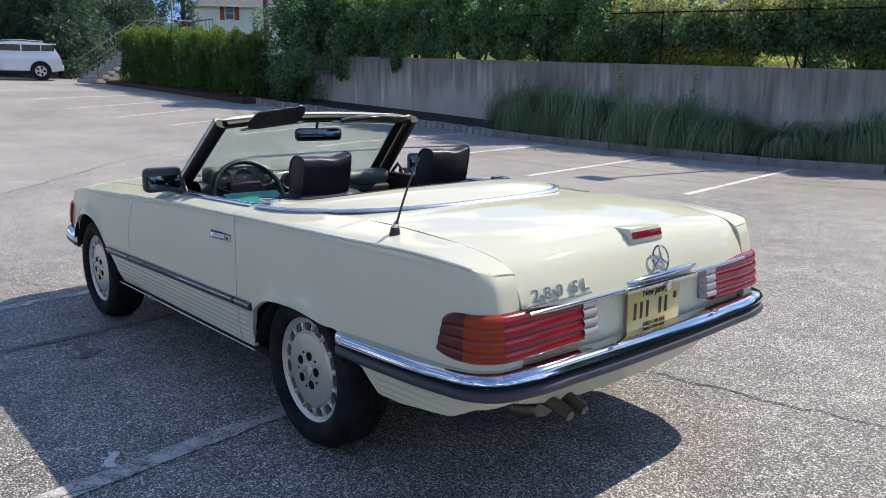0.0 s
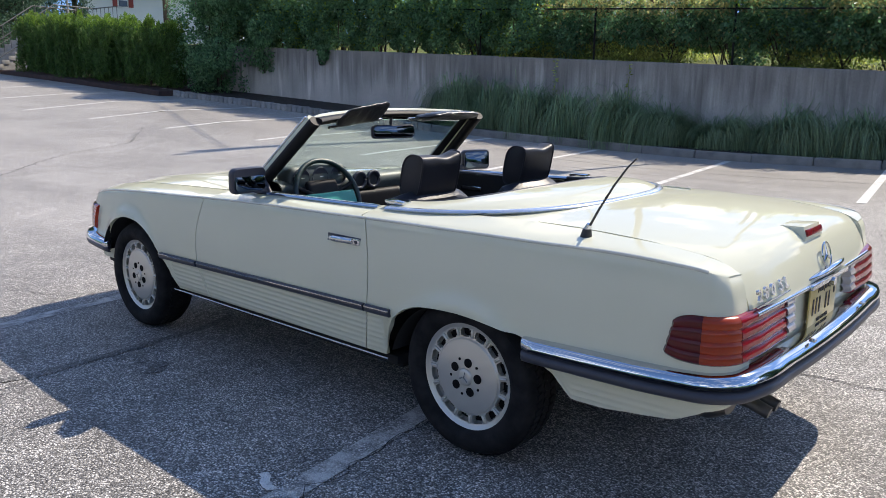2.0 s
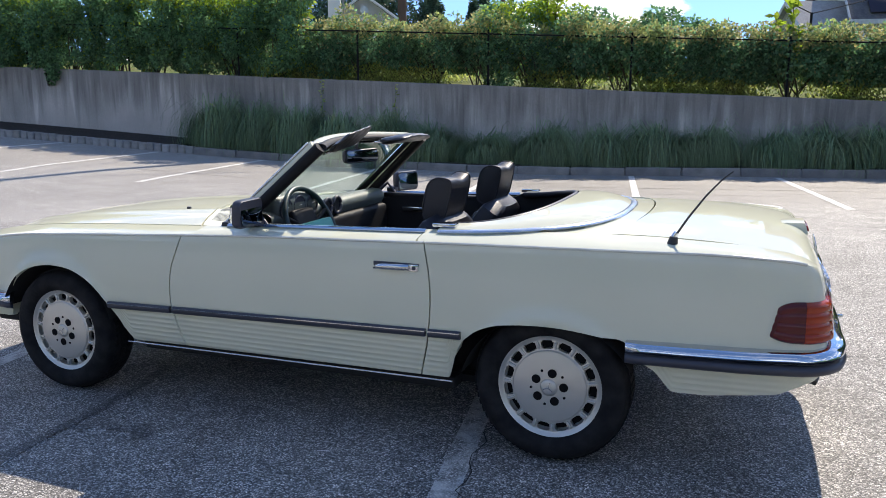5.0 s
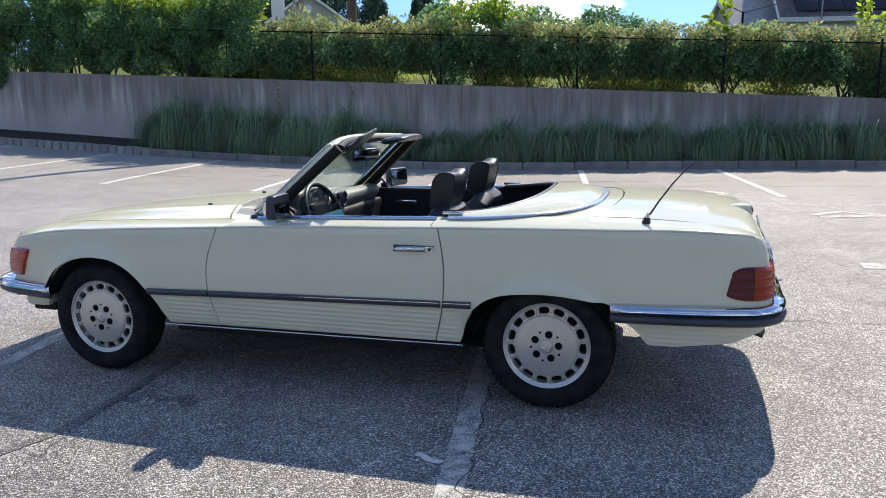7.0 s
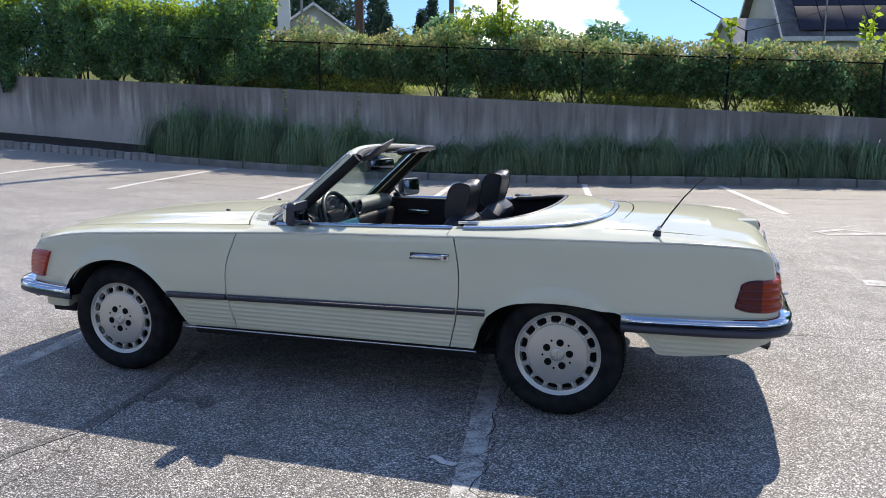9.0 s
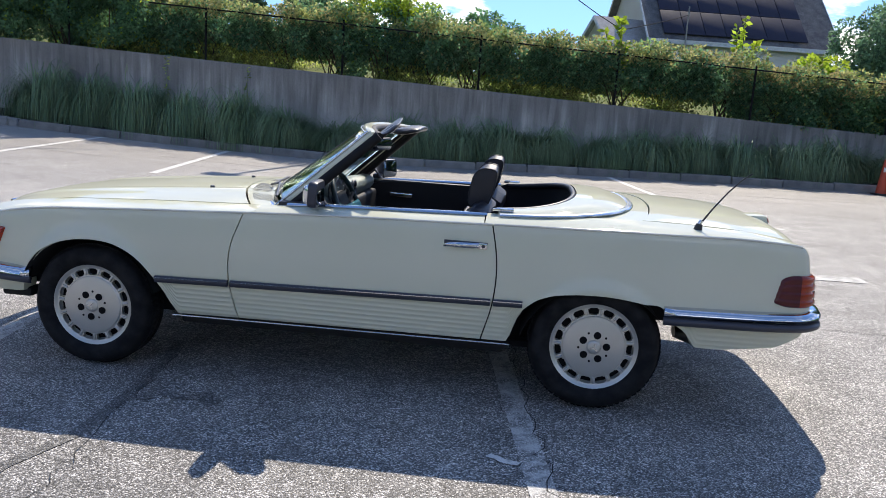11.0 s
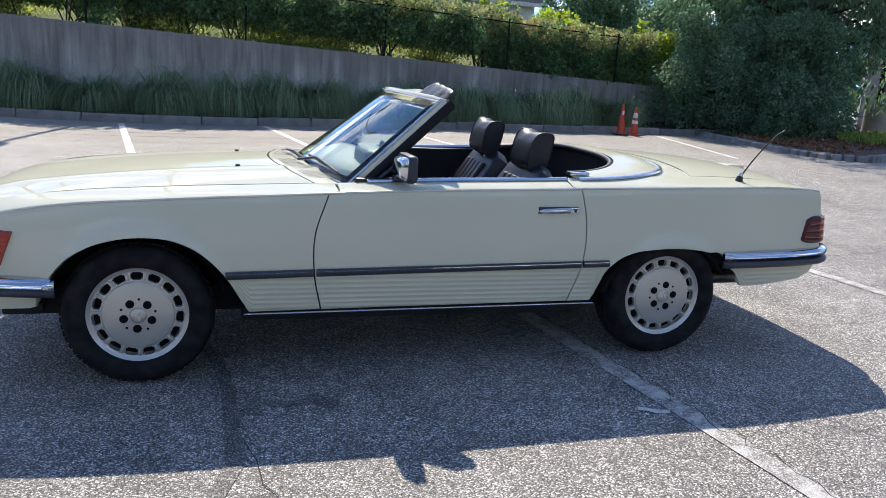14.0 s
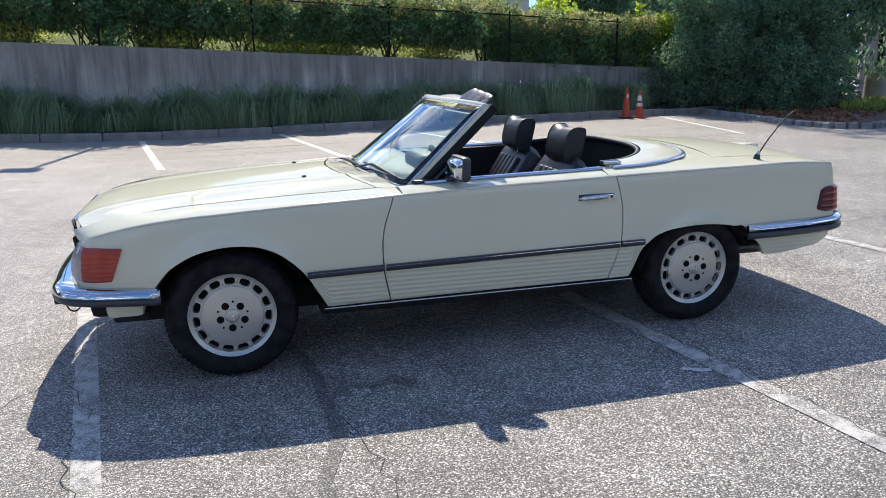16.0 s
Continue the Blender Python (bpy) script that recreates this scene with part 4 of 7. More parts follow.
for i in range(45):
    u = s_lid[-1] * i / 44
    row = []
    for j in range(33):
        y = -0.633 + 1.266 * j / 32
        a = abs(y) / 0.633
        x, z = path_lid(u)
        x += (0.165 - 0.075 * a * a) * max(0.0, 1 - i / 14) ** 1.5
        x -= 0.006 * a * a + 0.014 * a ** 6
        z -= 0.022 * a ** 2.2 * (0.35 + 0.65 * min(1, (z - 0.70) / 0.16))
        row.append(Vector((x, y, z)))
    grid.append(row)
trunk = sheet("boot_lid", grid, M_PAINT, car, "flat cream boot lid", 0.035, (1.6, 0, 0.3))
grid = []
for i in range(13):
    row = []
    for j in range(25):
        y = -0.65 + 1.30 * j / 24
        a = min(1.0, abs(y) / 0.628)
        row.append(Vector(((0.80 if j in (0, 24) else 1.21) + (1.497 - 0.075 * a * a - (0.80 if j in (0, 24) else 1.21)) * i / 12, y, 0.9055 - 0.026 * a ** 2.2)))
    grid.append(row)
sheet("rear_deck", grid, M_PAINT, car, "cream deck between soft-top cover and boot lid", 0.018, (1.2, 0, 0.3))
# tail panel under the lid
grid = []
for i in range(7):
    z = 0.42 + (0.698 - 0.42) * i / 6
    grid.append([Vector((2.176 - 0.014 * (y / 0.63) ** 2 + 0.004 * math.cos((z - 0.55) * 9), y, z)) for y in np.linspace(-0.632, 0.632, 21)])
sheet("tail_panel", grid, M_PAINT, car, "", 0.012, (1.6, 0, 0.5))
# soft-top compartment lid, a horseshoe behind the seats
def horseshoe(t, ax, ay, x0, e=2.5):
    a = math.pi * t
    c, s = math.cos(a), math.sin(a)
    return x0 + ax * abs(s) ** (2 / e), -ay * math.copysign(abs(c) ** (2 / e), c)


grid, trim_line, lip_line = [], [], []
for i in range(61):
    t = i / 60
    ox, oy = horseshoe(t, 0.655, 0.722, 0.74, 2.7)
    ix, iy = horseshoe(t, 0.385, 0.615, 0.74, 3.0)
    s = math.sin(math.pi * t)
    oz, iz = CREASE(ox) + 0.036 + 0.02 * s, 0.890 + 0.054 * s ** 1.2
    row = []
    for k in range(13):
        w = k / 12
        bulge = 0.014 * math.sin(math.pi * w) * (1 - w) * (0.25 + 0.75 * s)
        row.append(Vector((ox + (ix - ox) * w, oy + (iy - oy) * w, oz + (iz - oz) * math.sin(w * math.pi / 2) ** 0.9 + bulge)))
    grid.append(row)
    trim_line.append((ox + 0.007, oy * 1.010, oz - 0.005))
    lip_line.append((ix, iy, iz))
cover = sheet("soft_top_cover", grid, M_PAINT, car, "cream soft-top compartment lid behind the seats", 0.014, (0.9, 0, 0.3))
part("cover_trim", tube(trim_line, 0.0095, 12, flat=2.2), M_SATIN, cover, "polished chrome trim strip")
part("cockpit_edge", tube([(x - 0.016 * (x - 0.74) / 0.385, y * 0.978, z - 0.012) for x, y, z in lip_line], 0.015, 10), M_LEATHER, cover, "black padded edge")
for s in (-1, 1):
    part("cover_hinge", box((0.76, s * 0.685, 0.893), (0.10, 0.05, 0.016), 0.005), M_CHROME, cover, "chrome corner cap")

# dark lining of the cockpit
cock = []
for i in range(61):
    ix, iy = horseshoe(i / 60, 0.385, 0.615, 0.74, 3.0)
    cock.append((ix, iy, lip_line[i][2]))
ring = [(-0.33, -0.64, 0.80)] + [(x, -0.655, CREASE(x) + 0.02) for x in (0.0, 0.4, 0.68)] + cock + [(x, 0.655, CREASE(x) + 0.02) for x in (0.68, 0.4, 0.0)] + [(-0.33, 0.64, 0.80)]
grid = [[Vector((x, y * k, z if k == 1 else zz)) for x, y, z in ring] for k, zz in ((1, 0), (0.985, 0.74), (0.97, 0.5), (0.95, 0.22))]
sheet("cockpit_lining", grid, M_CARPET, car, "black carpeted cockpit lining")
part("cockpit_floor", box((0.30, 0, 0.235), (1.5, 1.28, 0.03)), M_CARPET, car)
part("underbody", box((-0.13, 0, 0.265), (3.1, 1.10, 0.13), 0.03), M_PAINT_DARK, car)
part("floor_pan", box((0.0, 0, 0.235), (1.62, 1.42, 0.07), 0.02), M_PAINT_DARK, car)
part("firewall", box((-0.44, 0, 0.56), (0.22, 1.26, 0.46), 0.02), M_PAINT_DARK, car)
part("engine_bay_block", box((-1.20, 0, 0.47), (1.30, 0.96, 0.42), 0.05), M_PAINT_DARK, car)
part("boot_box", box((1.66, 0, 0.60), (0.94, 1.1, 0.44), 0.05), M_PAINT_DARK, car)
for s in (-1, 1):
    part("door_inner_top", box((0.17, s * 0.685, 0.838), (0.98, 0.055, 0.03), 0.012), M_LEATHER, car, "black padded door top")
    part("inner_door_pull", box((0.05, s * 0.645, 0.76), (0.15, 0.02, 0.03), 0.008), M_CHROME, car)

# windscreen
def screen(y, w):
    """A point of the windscreen: w 0 at the base, 1 at the header."""
    hy = 0.645 + (0.574 - 0.645) * w
    a = y * hy
    q = 1 - y * y
    return Vector((-0.345 + 0.425 * w - (0.195 - 0.075 * w) * q, a, 0.805 + 0.383 * w + 0.03 * q - 0.010 * w * q))


glass_pane = sheet("windscreen", [[screen(-1 + 2 * j / 24, i / 10) for j in range(25)] for i in range(11)], M_GLASS, car, "clear laminated windscreen", smooth=60)
sol = glass_pane.modifiers.new("thick", "SOLIDIFY")
sol.thickness = 0.005
glass_pane.visible_shadow = False
for s in (-1, 1):
    sheet("windscreen_seal", [[screen(s * (0.915 + 0.085 * j / 4), i / 10) + Vector((0.012, 0, -0.004)) for j in range(5)] for i in range(11)], M_RUBBER, car, "black rubber windscreen seal", smooth=60)
for s in (-1, 1):
    frame_part = part("windscreen_pillar", tube([screen(s, w) + Vector((0.010, s * 0.015, -0.002)) for w in np.linspace(-0.06, 1.03, 10)], 0.023, 10, flat=1.0), M_PAINT, car, "cream painted windscreen pillar")
    part("pillar_chrome", tube([screen(s, w) + Vector((-0.008, s * 0.030, 0.012)) for w in np.linspace(-0.04, 1.02, 10)], 0.006, 8), M_CHROME, frame_part)
    part("pillar_lining", tube([screen(s, w) + Vector((0.040, s * 0.016, -0.010)) for w in np.linspace(-0.05, 1.03, 10)], 0.027, 10, flat=1.25), M_DASH, frame_part, "black pillar lining")
    part("quarter_light_post", tube([(-0.225, s * 0.69, 0.835), (-0.14, s * 0.69, 0.91), (-0.08, s * 0.69, 0.835)], 0.010, 8), M_TRIM, doors[1 if s > 0 else 0])
header = part("windscreen_header", tube([screen(y, 1.0) + Vector((0.02, 0, 0.012)) for y in np.linspace(-1.02, 1.02, 27)], [0.006, 0.011] + [0.015] * 23 + [0.011, 0.006], 12, flat=1.6), M_PAINT, car, "cream windscreen header rail")
part("header_lining", tube([screen(y, 1.0) + Vector((0.044, 0, -0.002)) for y in np.linspace(-1.0, 1.0, 25)], 0.019, 10, flat=1.6), M_DASH, header, "black header lining")
part("header_chrome", tube([screen(y, 1.0) + Vector((-0.014, 0, 0.010)) for y in np.linspace(-1.02, 1.02, 25)], 0.004, 8), M_SATIN, header)
part("base_chrome", tube([screen(y, 0.0) + Vector((-0.012, 0, 0.002)) for y in np.linspace(-1.02, 1.02, 25)], 0.010, 8), M_CHROME, header)

# ---- wheels ----
def build_wheel():
    """A light-alloy wheel with fifteen slots near its rim; the outer face looks along -y."""
    w = new("wheel")
    R, T = 0.303, 0.196
    prof = [(0.200, 0.062), (0.212, 0.078), (0.232, 0.088), (0.262, 0.090), (0.285, 0.078), (0.294, 0.060), (0.300, 0.040), (R, 0.030), (R, -0.055), (0.299, -0.085), (0.285, -0.105), (0.24, -0.110), (0.20, -0.09)]
    tyre = part("tyre", revolve(prof, 64, True), M_TYRE, w, "black road tyre")
    bm = bmesh.new()
    for k in range(64):
        a = k * math.tau / 64
        for h, tilt in ((0.026, 0.4), (-0.012, -0.4), (-0.05, 0.4)):
            m = Matrix.Rotation(-a, 4, "Y") @ Matrix.Translation((R + 0.0015, -h, 0)) @ Matrix.Rotation(tilt, 4, "X")
            add_box(bm, (0, 0, 0), (0.006, 0.030, 0.022), 0, m)
    part("tread", bm, M_TYRE, tyre, smooth=0)
    # rim flange and barrel
    rim = part("rim", revolve([(0.170, 0.02), (0.186, 0.040), (0.191, 0.056), (0.196, 0.062), (0.203, 0.066), (0.207, 0.062), (0.208, 0.052), (0.203, 0.048), (0.19, -0.09)], 64), M_ALLOY, w, "silver alloy rim flange")
    part("brake_drum", revolve([(0.001, 0.028), (0.12, 0.030), (0.188, 0.030), (0.190, -0.08)], 40), M_ALLOY_DARK, w)
    # disc with fifteen slots: radial strips between an inner face and an outer ring
    bm = bmesh.new()
    seg, holes = 150, 15
    r_in, r_a, r_b, r_out = 0.146, 0.150, 0.1835, 0.196

    def h(r):
        if r < 0.141:
            return 0.062 + 0.010 * (1 - (r / 0.14) ** 2)
        return float(np.interp(r, [0.141, 0.146, 0.150, 0.186, 0.190, 0.196], [0.062, 0.0565, 0.056, 0.0545, 0.057, 0.062]))
    rs = [0.034, 0.06, 0.085, 0.11, 0.130, 0.1405, r_in, r_a, 0.1545, 0.179, r_b, 0.1875, 0.192, r_out]
    rings = [[bm.verts.new((r * math.cos(k * math.tau / seg), -h(r), r * math.sin(k * math.tau / seg))) for k in range(seg)] for r in rs]
    per = seg // holes
    for i in range(len(rs) - 1):
        for k in range(seg):
            pos = k % per
            is_hole = (r_a - 1e-6 <= rs[i] < r_b - 1e-6) and 1 <= pos <= 7
            if r_a - 1e-6 <= rs[i] < r_b - 1e-6 and (rs[i] < r_a + 1e-6 or rs[i + 1] > r_b - 1e-6) and pos in (1, 7):
                is_hole = False
            if not is_hole:
                k2 = (k + 1) % seg
                bm.faces.new((rings[i][k], rings[i][k2], rings[i + 1][k2], rings[i + 1][k]))
    edges = [e for e in bm.edges if e.is_boundary]
    ext = bmesh.ops.extrude_edge_only(bm, edges=edges)
    for v2 in [g for g in ext["geom"] if isinstance(g, bmesh.types.BMVert)]:
        v2.co.y += 0.022
    disc = part("wheel_disc", bm, M_ALLOY, w, "silver painted wheel disc", 30)
    for k in range(holes):
        a = (k * per - 0.5) * math.tau / seg
        m = Matrix.Rotation(-a, 4, "Y") @ Matrix.Translation((0.167, -0.058, 0))
        part("spoke_rib", box((0, 0.0005, 0), (0.034, 0.012, 0.010), 0.0045, m, 1), M_ALLOY, disc)
    part("hub_cap", revolve([(0.001, 0.078), (0.020, 0.078), (0.030, 0.076), (0.0335, 0.072), (0.036, 0.060)], 32), M_ALLOY, disc, "round silver hub cap")
    bm = bmesh.new()
    for k in range(3):
        a = math.pi / 2 + k * math.tau / 3
        add_box(bm, (0.011, -0.079, 0), (0.020, 0.003, 0.004), 0, Matrix.Rotation(-a, 4, "Y"))
    part("cap_emblem", bm, M_CHROME, disc)
    for k in range(5):
        a = (k + 0.25) * math.tau / 5
        c = (0.058 * math.cos(a), 0.058 * math.sin(a))
        part("bolt_well", cyl((c[0], -0.0695, c[1]), (c[0], -0.0725, c[1]), 0.0175, seg=20), M_ALLOY_DARK, disc)
        a += math.tau / 10
        c = (0.070 * math.cos(a), 0.070 * math.sin(a))
        part("vent_hole", cyl((c[0], -0.068, c[1]), (c[0], -0.071, c[1]), 0.0055, seg=10), M_ALLOY_DARK, disc)
    return w


first = build_wheel()
wheel_poses = [pose(1.228, -0.735, 0.303, 0, 12, 0), pose(-1.228, -0.735, 0.272, 0, 40, 0), pose(1.228, 0.735, 0.303, 0, 0, 180), pose(-1.228, 0.735, 0.272, 0, 30, 180)]
first.matrix_basis = wheel_poses[0]
first.parent = car
for m in wheel_poses[1:]:
    copy_thing(first, m).parent = car
for s in (-1, 1):
    for cx, cz in ((-1.228, 0.29), (1.228, 0.25)):
        grid = [[Vector((cx + 0.355 * math.cos(a), s * y, cz + 0.335 * math.sin(a))) for a in np.linspace(0.25 if cx < 0 else 0.55, math.pi - 0.25, 24)] for y in (0.845, 0.80, 0.55)]
        sheet("wheel_arch_liner", grid, M_PAINT_DARK, car)
        part("inner_arch_wall", cyl((cx, s * 0.55, 0.42), (cx, s * 0.54, 0.42), 0.21, seg=24), M_PAINT_DARK, car)

# ---- bumpers ----
BUMP_PLAN = [(1.515, 0.858), (1.8, 0.846), (2.02, 0.826), (2.13, 0.803), (2.197, 0.747), (2.227, 0.655), (2.24, 0.45), (2.25, 0.2), (2.252, 0.0)]
sb, path_b = plan_path(BUMP_PLAN)
FRONT_BUMP = [(-1.535, 0.826), (-1.7, 0.815), (-1.85, 0.79), (-1.94, 0.745), (-1.985, 0.67), (-2.01, 0.5), (-2.03, 0.25), (-2.035, 0.0)]
sbf, path_bf = plan_path(FRONT_BUMP)


def bumper_band(name, path, total, z0, prof, mat, parent, label=""):
    """prof: (height, push out) round the section; runs round the whole car end."""
    bm = bmesh.new()
    rings = []
    for side in (-1, 1):
        us = np.linspace(0, total, 56)
        for u in (us if side < 0 else us[::-1][1:]):
            x, y, nx, ny = plan_at(path, float(u))
            end = min(1.0, 0.35 + u / 0.03)
            rings.append([bm.verts.new((x + nx * o * end, side * (y + ny * o * end), z0(u) + dz)) for dz, o in prof])
    for a, b in zip(rings, rings[1:]):
        for k in range(len(prof) - 1):
            bm.faces.new((a[k], a[k + 1], b[k + 1], b[k]))
    bm.faces.new(rings[0])
    bm.faces.new(rings[-1][::-1])
    return part(name, bm, mat, parent, label)


ROUND = [(0.0, -0.02), (0.012, 0.012), (0.03, 0.026), (0.05, 0.022), (0.066, 0.006), (0.072, -0.022), (0.070, -0.06)]
STRIP = [(-0.024, -0.02), (-0.022, 0.008), (-0.014, 0.020), (-0.002, 0.024), (0.008, 0.021), (0.014, 0.010), (0.014, -0.01)]
rear_bumper = bumper_band("rear_bumper", path_b, sb[-1], lambda u: float(np.interp(u, [0, 0.4, 0.8], [0.486, 0.492, 0.504])), [(a * 0.70, b * 0.85) for a, b in ROUND], M_CHROME, car, "chrome rear bumper")
bumper_band("bumper_rubber", path_b, sb[-1], lambda u: float(np.interp(u, [0, 0.4, 0.8], [0.477, 0.480, 0.488])), STRIP, M_TRIM, rear_bumper, "black rubber bumper strip")
front_bumper = bumper_band("front_bumper", path_bf, sbf[-1], lambda u: float(np.interp(u, [0, 0.5], [0.372, 0.388])), ROUND, M_CHROME, car, "chrome front bumper")
bumper_band("bumper_rubber", path_bf, sbf[-1], lambda u: float(np.interp(u, [0, 0.5], [0.384, 0.40])), STRIP, M_TRIM, front_bumper, "black rubber bumper strip")
part("front_valance", box((-1.80, 0, 0.32), (0.14, 1.30, 0.11), 0.04), M_PAINT_DARK, car, "dark front valance")
for s in (-1, 1):
    part("valance_end", box((-1.70, s * 0.70, 0.335), (0.17, 0.12, 0.09), 0.035), M_PAINT, car, "cream valance corner")
    part("valance_lip", box((-1.68, s * 0.68, 0.285), (0.16, 0.10, 0.05), 0.02), M_PAINT_DARK, car)
    part("bumper_guard", box((-1.995, s * 0.60, 0.372), (0.05, 0.07, 0.05), 0.014), M_RUBBER, front_bumper)
part("tow_eye", tube([(-1.93 + 0.03 * math.cos(a), -0.66, 0.355 + 0.035 * math.sin(a)) for a in np.linspace(math.pi, math.tau, 9)], 0.004, 6), M_TRIM, front_bumper)
# rear apron between the valances
grid = []
for i in range(5):
    z = 0.335 + 0.14 * i / 4
    grid.append([Vector((2.115 + 0.085 * i / 4 - 0.03 * (y / 0.65) ** 2, y, z + 0.06 * (1 - i / 4) * abs(y / 0.62) ** 4)) for y in np.linspace(-0.62, 0.62, 15)])
sheet("rear_apron", grid, M_PAINT, car, "", 0.012, (1.6, 0, 0.6))
exhaust = part("exhaust_silencer", tube([(1.66, -0.38, 0.30), (1.74, -0.38, 0.30), (2.00, -0.38, 0.30), (2.05, -0.38, 0.30)], [0.03, 0.055, 0.055, 0.03], 20, flat=1.8), M_STEEL, car, "dull steel exhaust silencer")
for y in (-0.42, -0.345):
    bm = bmesh.new()
    add_tube(bm, [(2.00, y, 0.335), (2.08, y, 0.352), (2.13, y, 0.345), (2.19, y, 0.325)], 0.022, 16, ends=False)
    add_tube(bm, [(2.19, y, 0.325), (2.10, y, 0.35)], 0.018, 16)
    part("tail_pipe", bm, M_STEEL, exhaust, "steel tail pipe")

# ---- lights ----
def lens(name, path, ua, ub, z0, z1, out, mat, parent, label, right, ribs=0, n=14, slant=0.0, amp=0.009, tip=0.0):
    """A lamp glass that follows the body corner, fluted lengthways."""
    bm = bmesh.new()
    rings = []
    rows = max(6, ribs * 6)
    for i in range(n + 1):
        u = ua + (ub - ua) * i / n
        ring = []
        for k in range(rows + 1):
            w = k / rows
            z = z0 + (z1 - z0) * (0.5 + (w - 0.5) * (1 - tip * (1 - i / n) ** 3))
            du = slant * (1 - w) * (1 - i / n)
            edge = min(1.0, 8 * min(w, 1 - w) + 0.35) * min(1.0, 0.4 + 6 * min(i / n + 0.1, 1.1 - i / n))
            o = out * edge + (amp * abs(math.sin(math.pi * w * ribs)) ** 0.5 if ribs else 0.004 * math.sin(math.pi * w))
            ring.append(bm.verts.new(on_side(path, u + du, z, o, right)))
        rings.append(ring)
    for a, b in zip(rings, rings[1:]):
        for k in range(rows):
            bm.faces.new((a[k], a[k + 1], b[k + 1], b[k]))
    ext = bmesh.ops.extrude_edge_only(bm, edges=[e for e in bm.edges if e.is_boundary])
    for v2 in [g for g in ext["geom"] if isinstance(g, bmesh.types.BMVert)]:
        v2.co += (Vector((1.4 if v2.co.x > 0 else -1.4, 0, v2.co.z)) - v2.co).normalized() * 0.03
    return part(name, bm, mat, parent, label)


for right in (False, True):
    holder = lens("tail_light", path_t, 1.425, 1.50, 0.570, 0.714, 0.012, M_DARKRED, car, "ribbed red and amber wrap-round tail light", right, 4, 8, -0.025, 0.004, 0.22)
    lens("amber_segment", path_t, 1.50, 1.615, 0.570, 0.714, 0.012, M_ORANGE, holder, "amber lens", right, 4, 8, 0.0, 0.0055)
    lens("red_segment", path_t, 1.615, 1.945, 0.570, 0.714, 0.012, M_RED, holder, "red ribbed lens", right, 4, 14, 0.0, 0.0065)
    lens("clear_segment", path_t, 1.945, 2.01, 0.585, 0.705, 0.014, M_CLEAR, holder, "clear ribbed lens", right, 4, 6)
    lens("side_marker", path_f, 1.285, 1.463, 0.475, 0.632, 0.015, M_MARKER, car, "red-amber wrap-round indicator lamp", right, 7, 12, 0.055, 0.0032, 0.06)
    lens("parking_lens", path_f, 1.468, 1.55, 0.478, 0.636, 0.008, M_CLEAR, car, "clear corner lens beside the indicator", right, 0, 6)
# front end between the corner lamps
part("front_panel", box((-1.88, 0, 0.52), (0.05, 1.26, 0.30), 0.02), M_PAINT_DARK, car)
for s in (-1, 1):
    hl = part("headlight", box((-1.885, s * 0.455, 0.555), (0.06, 0.19, 0.17), 0.03), M_CLEAR, car, "rectangular glass headlight")
    part("headlight_rim", tube([(-1.912, s * 0.455 + a * 0.095, 0.555 + b * 0.085) for a, b in ((-1, -1), (1, -1), (1, 1), (-1, 1))], 0.010, 8, closed=True), M_CHROME, hl)
grille = part("grille", box((-1.905, 0, 0.575), (0.03, 0.74, 0.23), 0.02), M_TRIM, car, "dark grille with chrome frame")
part("grille_frame", tube([(-1.93 - 0.012 * b, a * 0.37, 0.572 + b * 0.118) for a, b in ((-1, -1), (1, -1), (1, 1), (-1, 1))], 0.010, 8, closed=True), M_CHROME, grille)
for k in range(3):
    part("grille_bar", box((-1.925, 0, 0.51 + 0.06 * k), (0.012, 0.68, 0.010), 0.003), M_CHROME, grille)

# ---- tail details ----
part("lid_strip", tube([(2.198 - 0.012 * (y / 0.62) ** 2, y, 0.700) for y in np.linspace(-0.62, 0.62, 15)], 0.008, 8), M_CHROME, trunk, "chrome strip along the boot lid")
part("boot_grip", tube([(2.192 - 0.008 * abs(q) ** 3, 0.055 + 0.215 * q, 0.724 + 0.004 * q) for q in np.linspace(-1, 1, 17)], [0.0035 + 0.0085 * (1 - abs(q) ** 3) for q in np.linspace(-1, 1, 17)], 12, flat=1.5), M_CHROME, trunk, "chrome boot handle")
part("plate_lamp_bar", box((2.203, 0.03, 0.699), (0.026, 0.42, 0.020), 0.008), M_CHROME, trunk, "chrome bar over the number plate")
part("boot_lock", cyl((2.195, 0.05, 0.685), (2.222, 0.05, 0.685), 0.016, seg=20), M_CHROME, trunk)
ring_m = pose(2.184, 0.045, 0.776, 0, -14, 0)
bm = tube([ring_m @ Vector((0, 0.046 * math.cos(a), 0.046 * math.sin(a))) for a in np.linspace(0, math.tau, 33)[:-1]], 0.0035, 6, closed=True)
for k in range(3):
    a = math.pi / 2 + k * math.tau / 3
    add_tube(bm, [ring_m @ Vector((0, 0, 0)), ring_m @ Vector((0, 0.045 * math.cos(a), 0.045 * math.sin(a)))], [0.006, 0.002], 6)
part("lid_emblem", bm, M_CHROME, trunk, "round chrome emblem")
for glyph, y in (("2", -0.592), ("8", -0.538), ("0", -0.484), ("S", -0.412), ("L", -0.362)):
    words("badge_character", glyph, 0.052, Matrix.Translation((2.1800, y, 0.749)) @ Euler((radians(78), 0, radians(90))).to_matrix().to_4x4() @ Matrix.Diagonal((1.25, 1, 1, 1)), M_SATIN, trunk, 0.004, "raised chrome badge character")
part("badge_bar", box((2.185, -0.478, 0.721), (0.008, 0.29, 0.006), 0.002), M_CHROME, trunk)
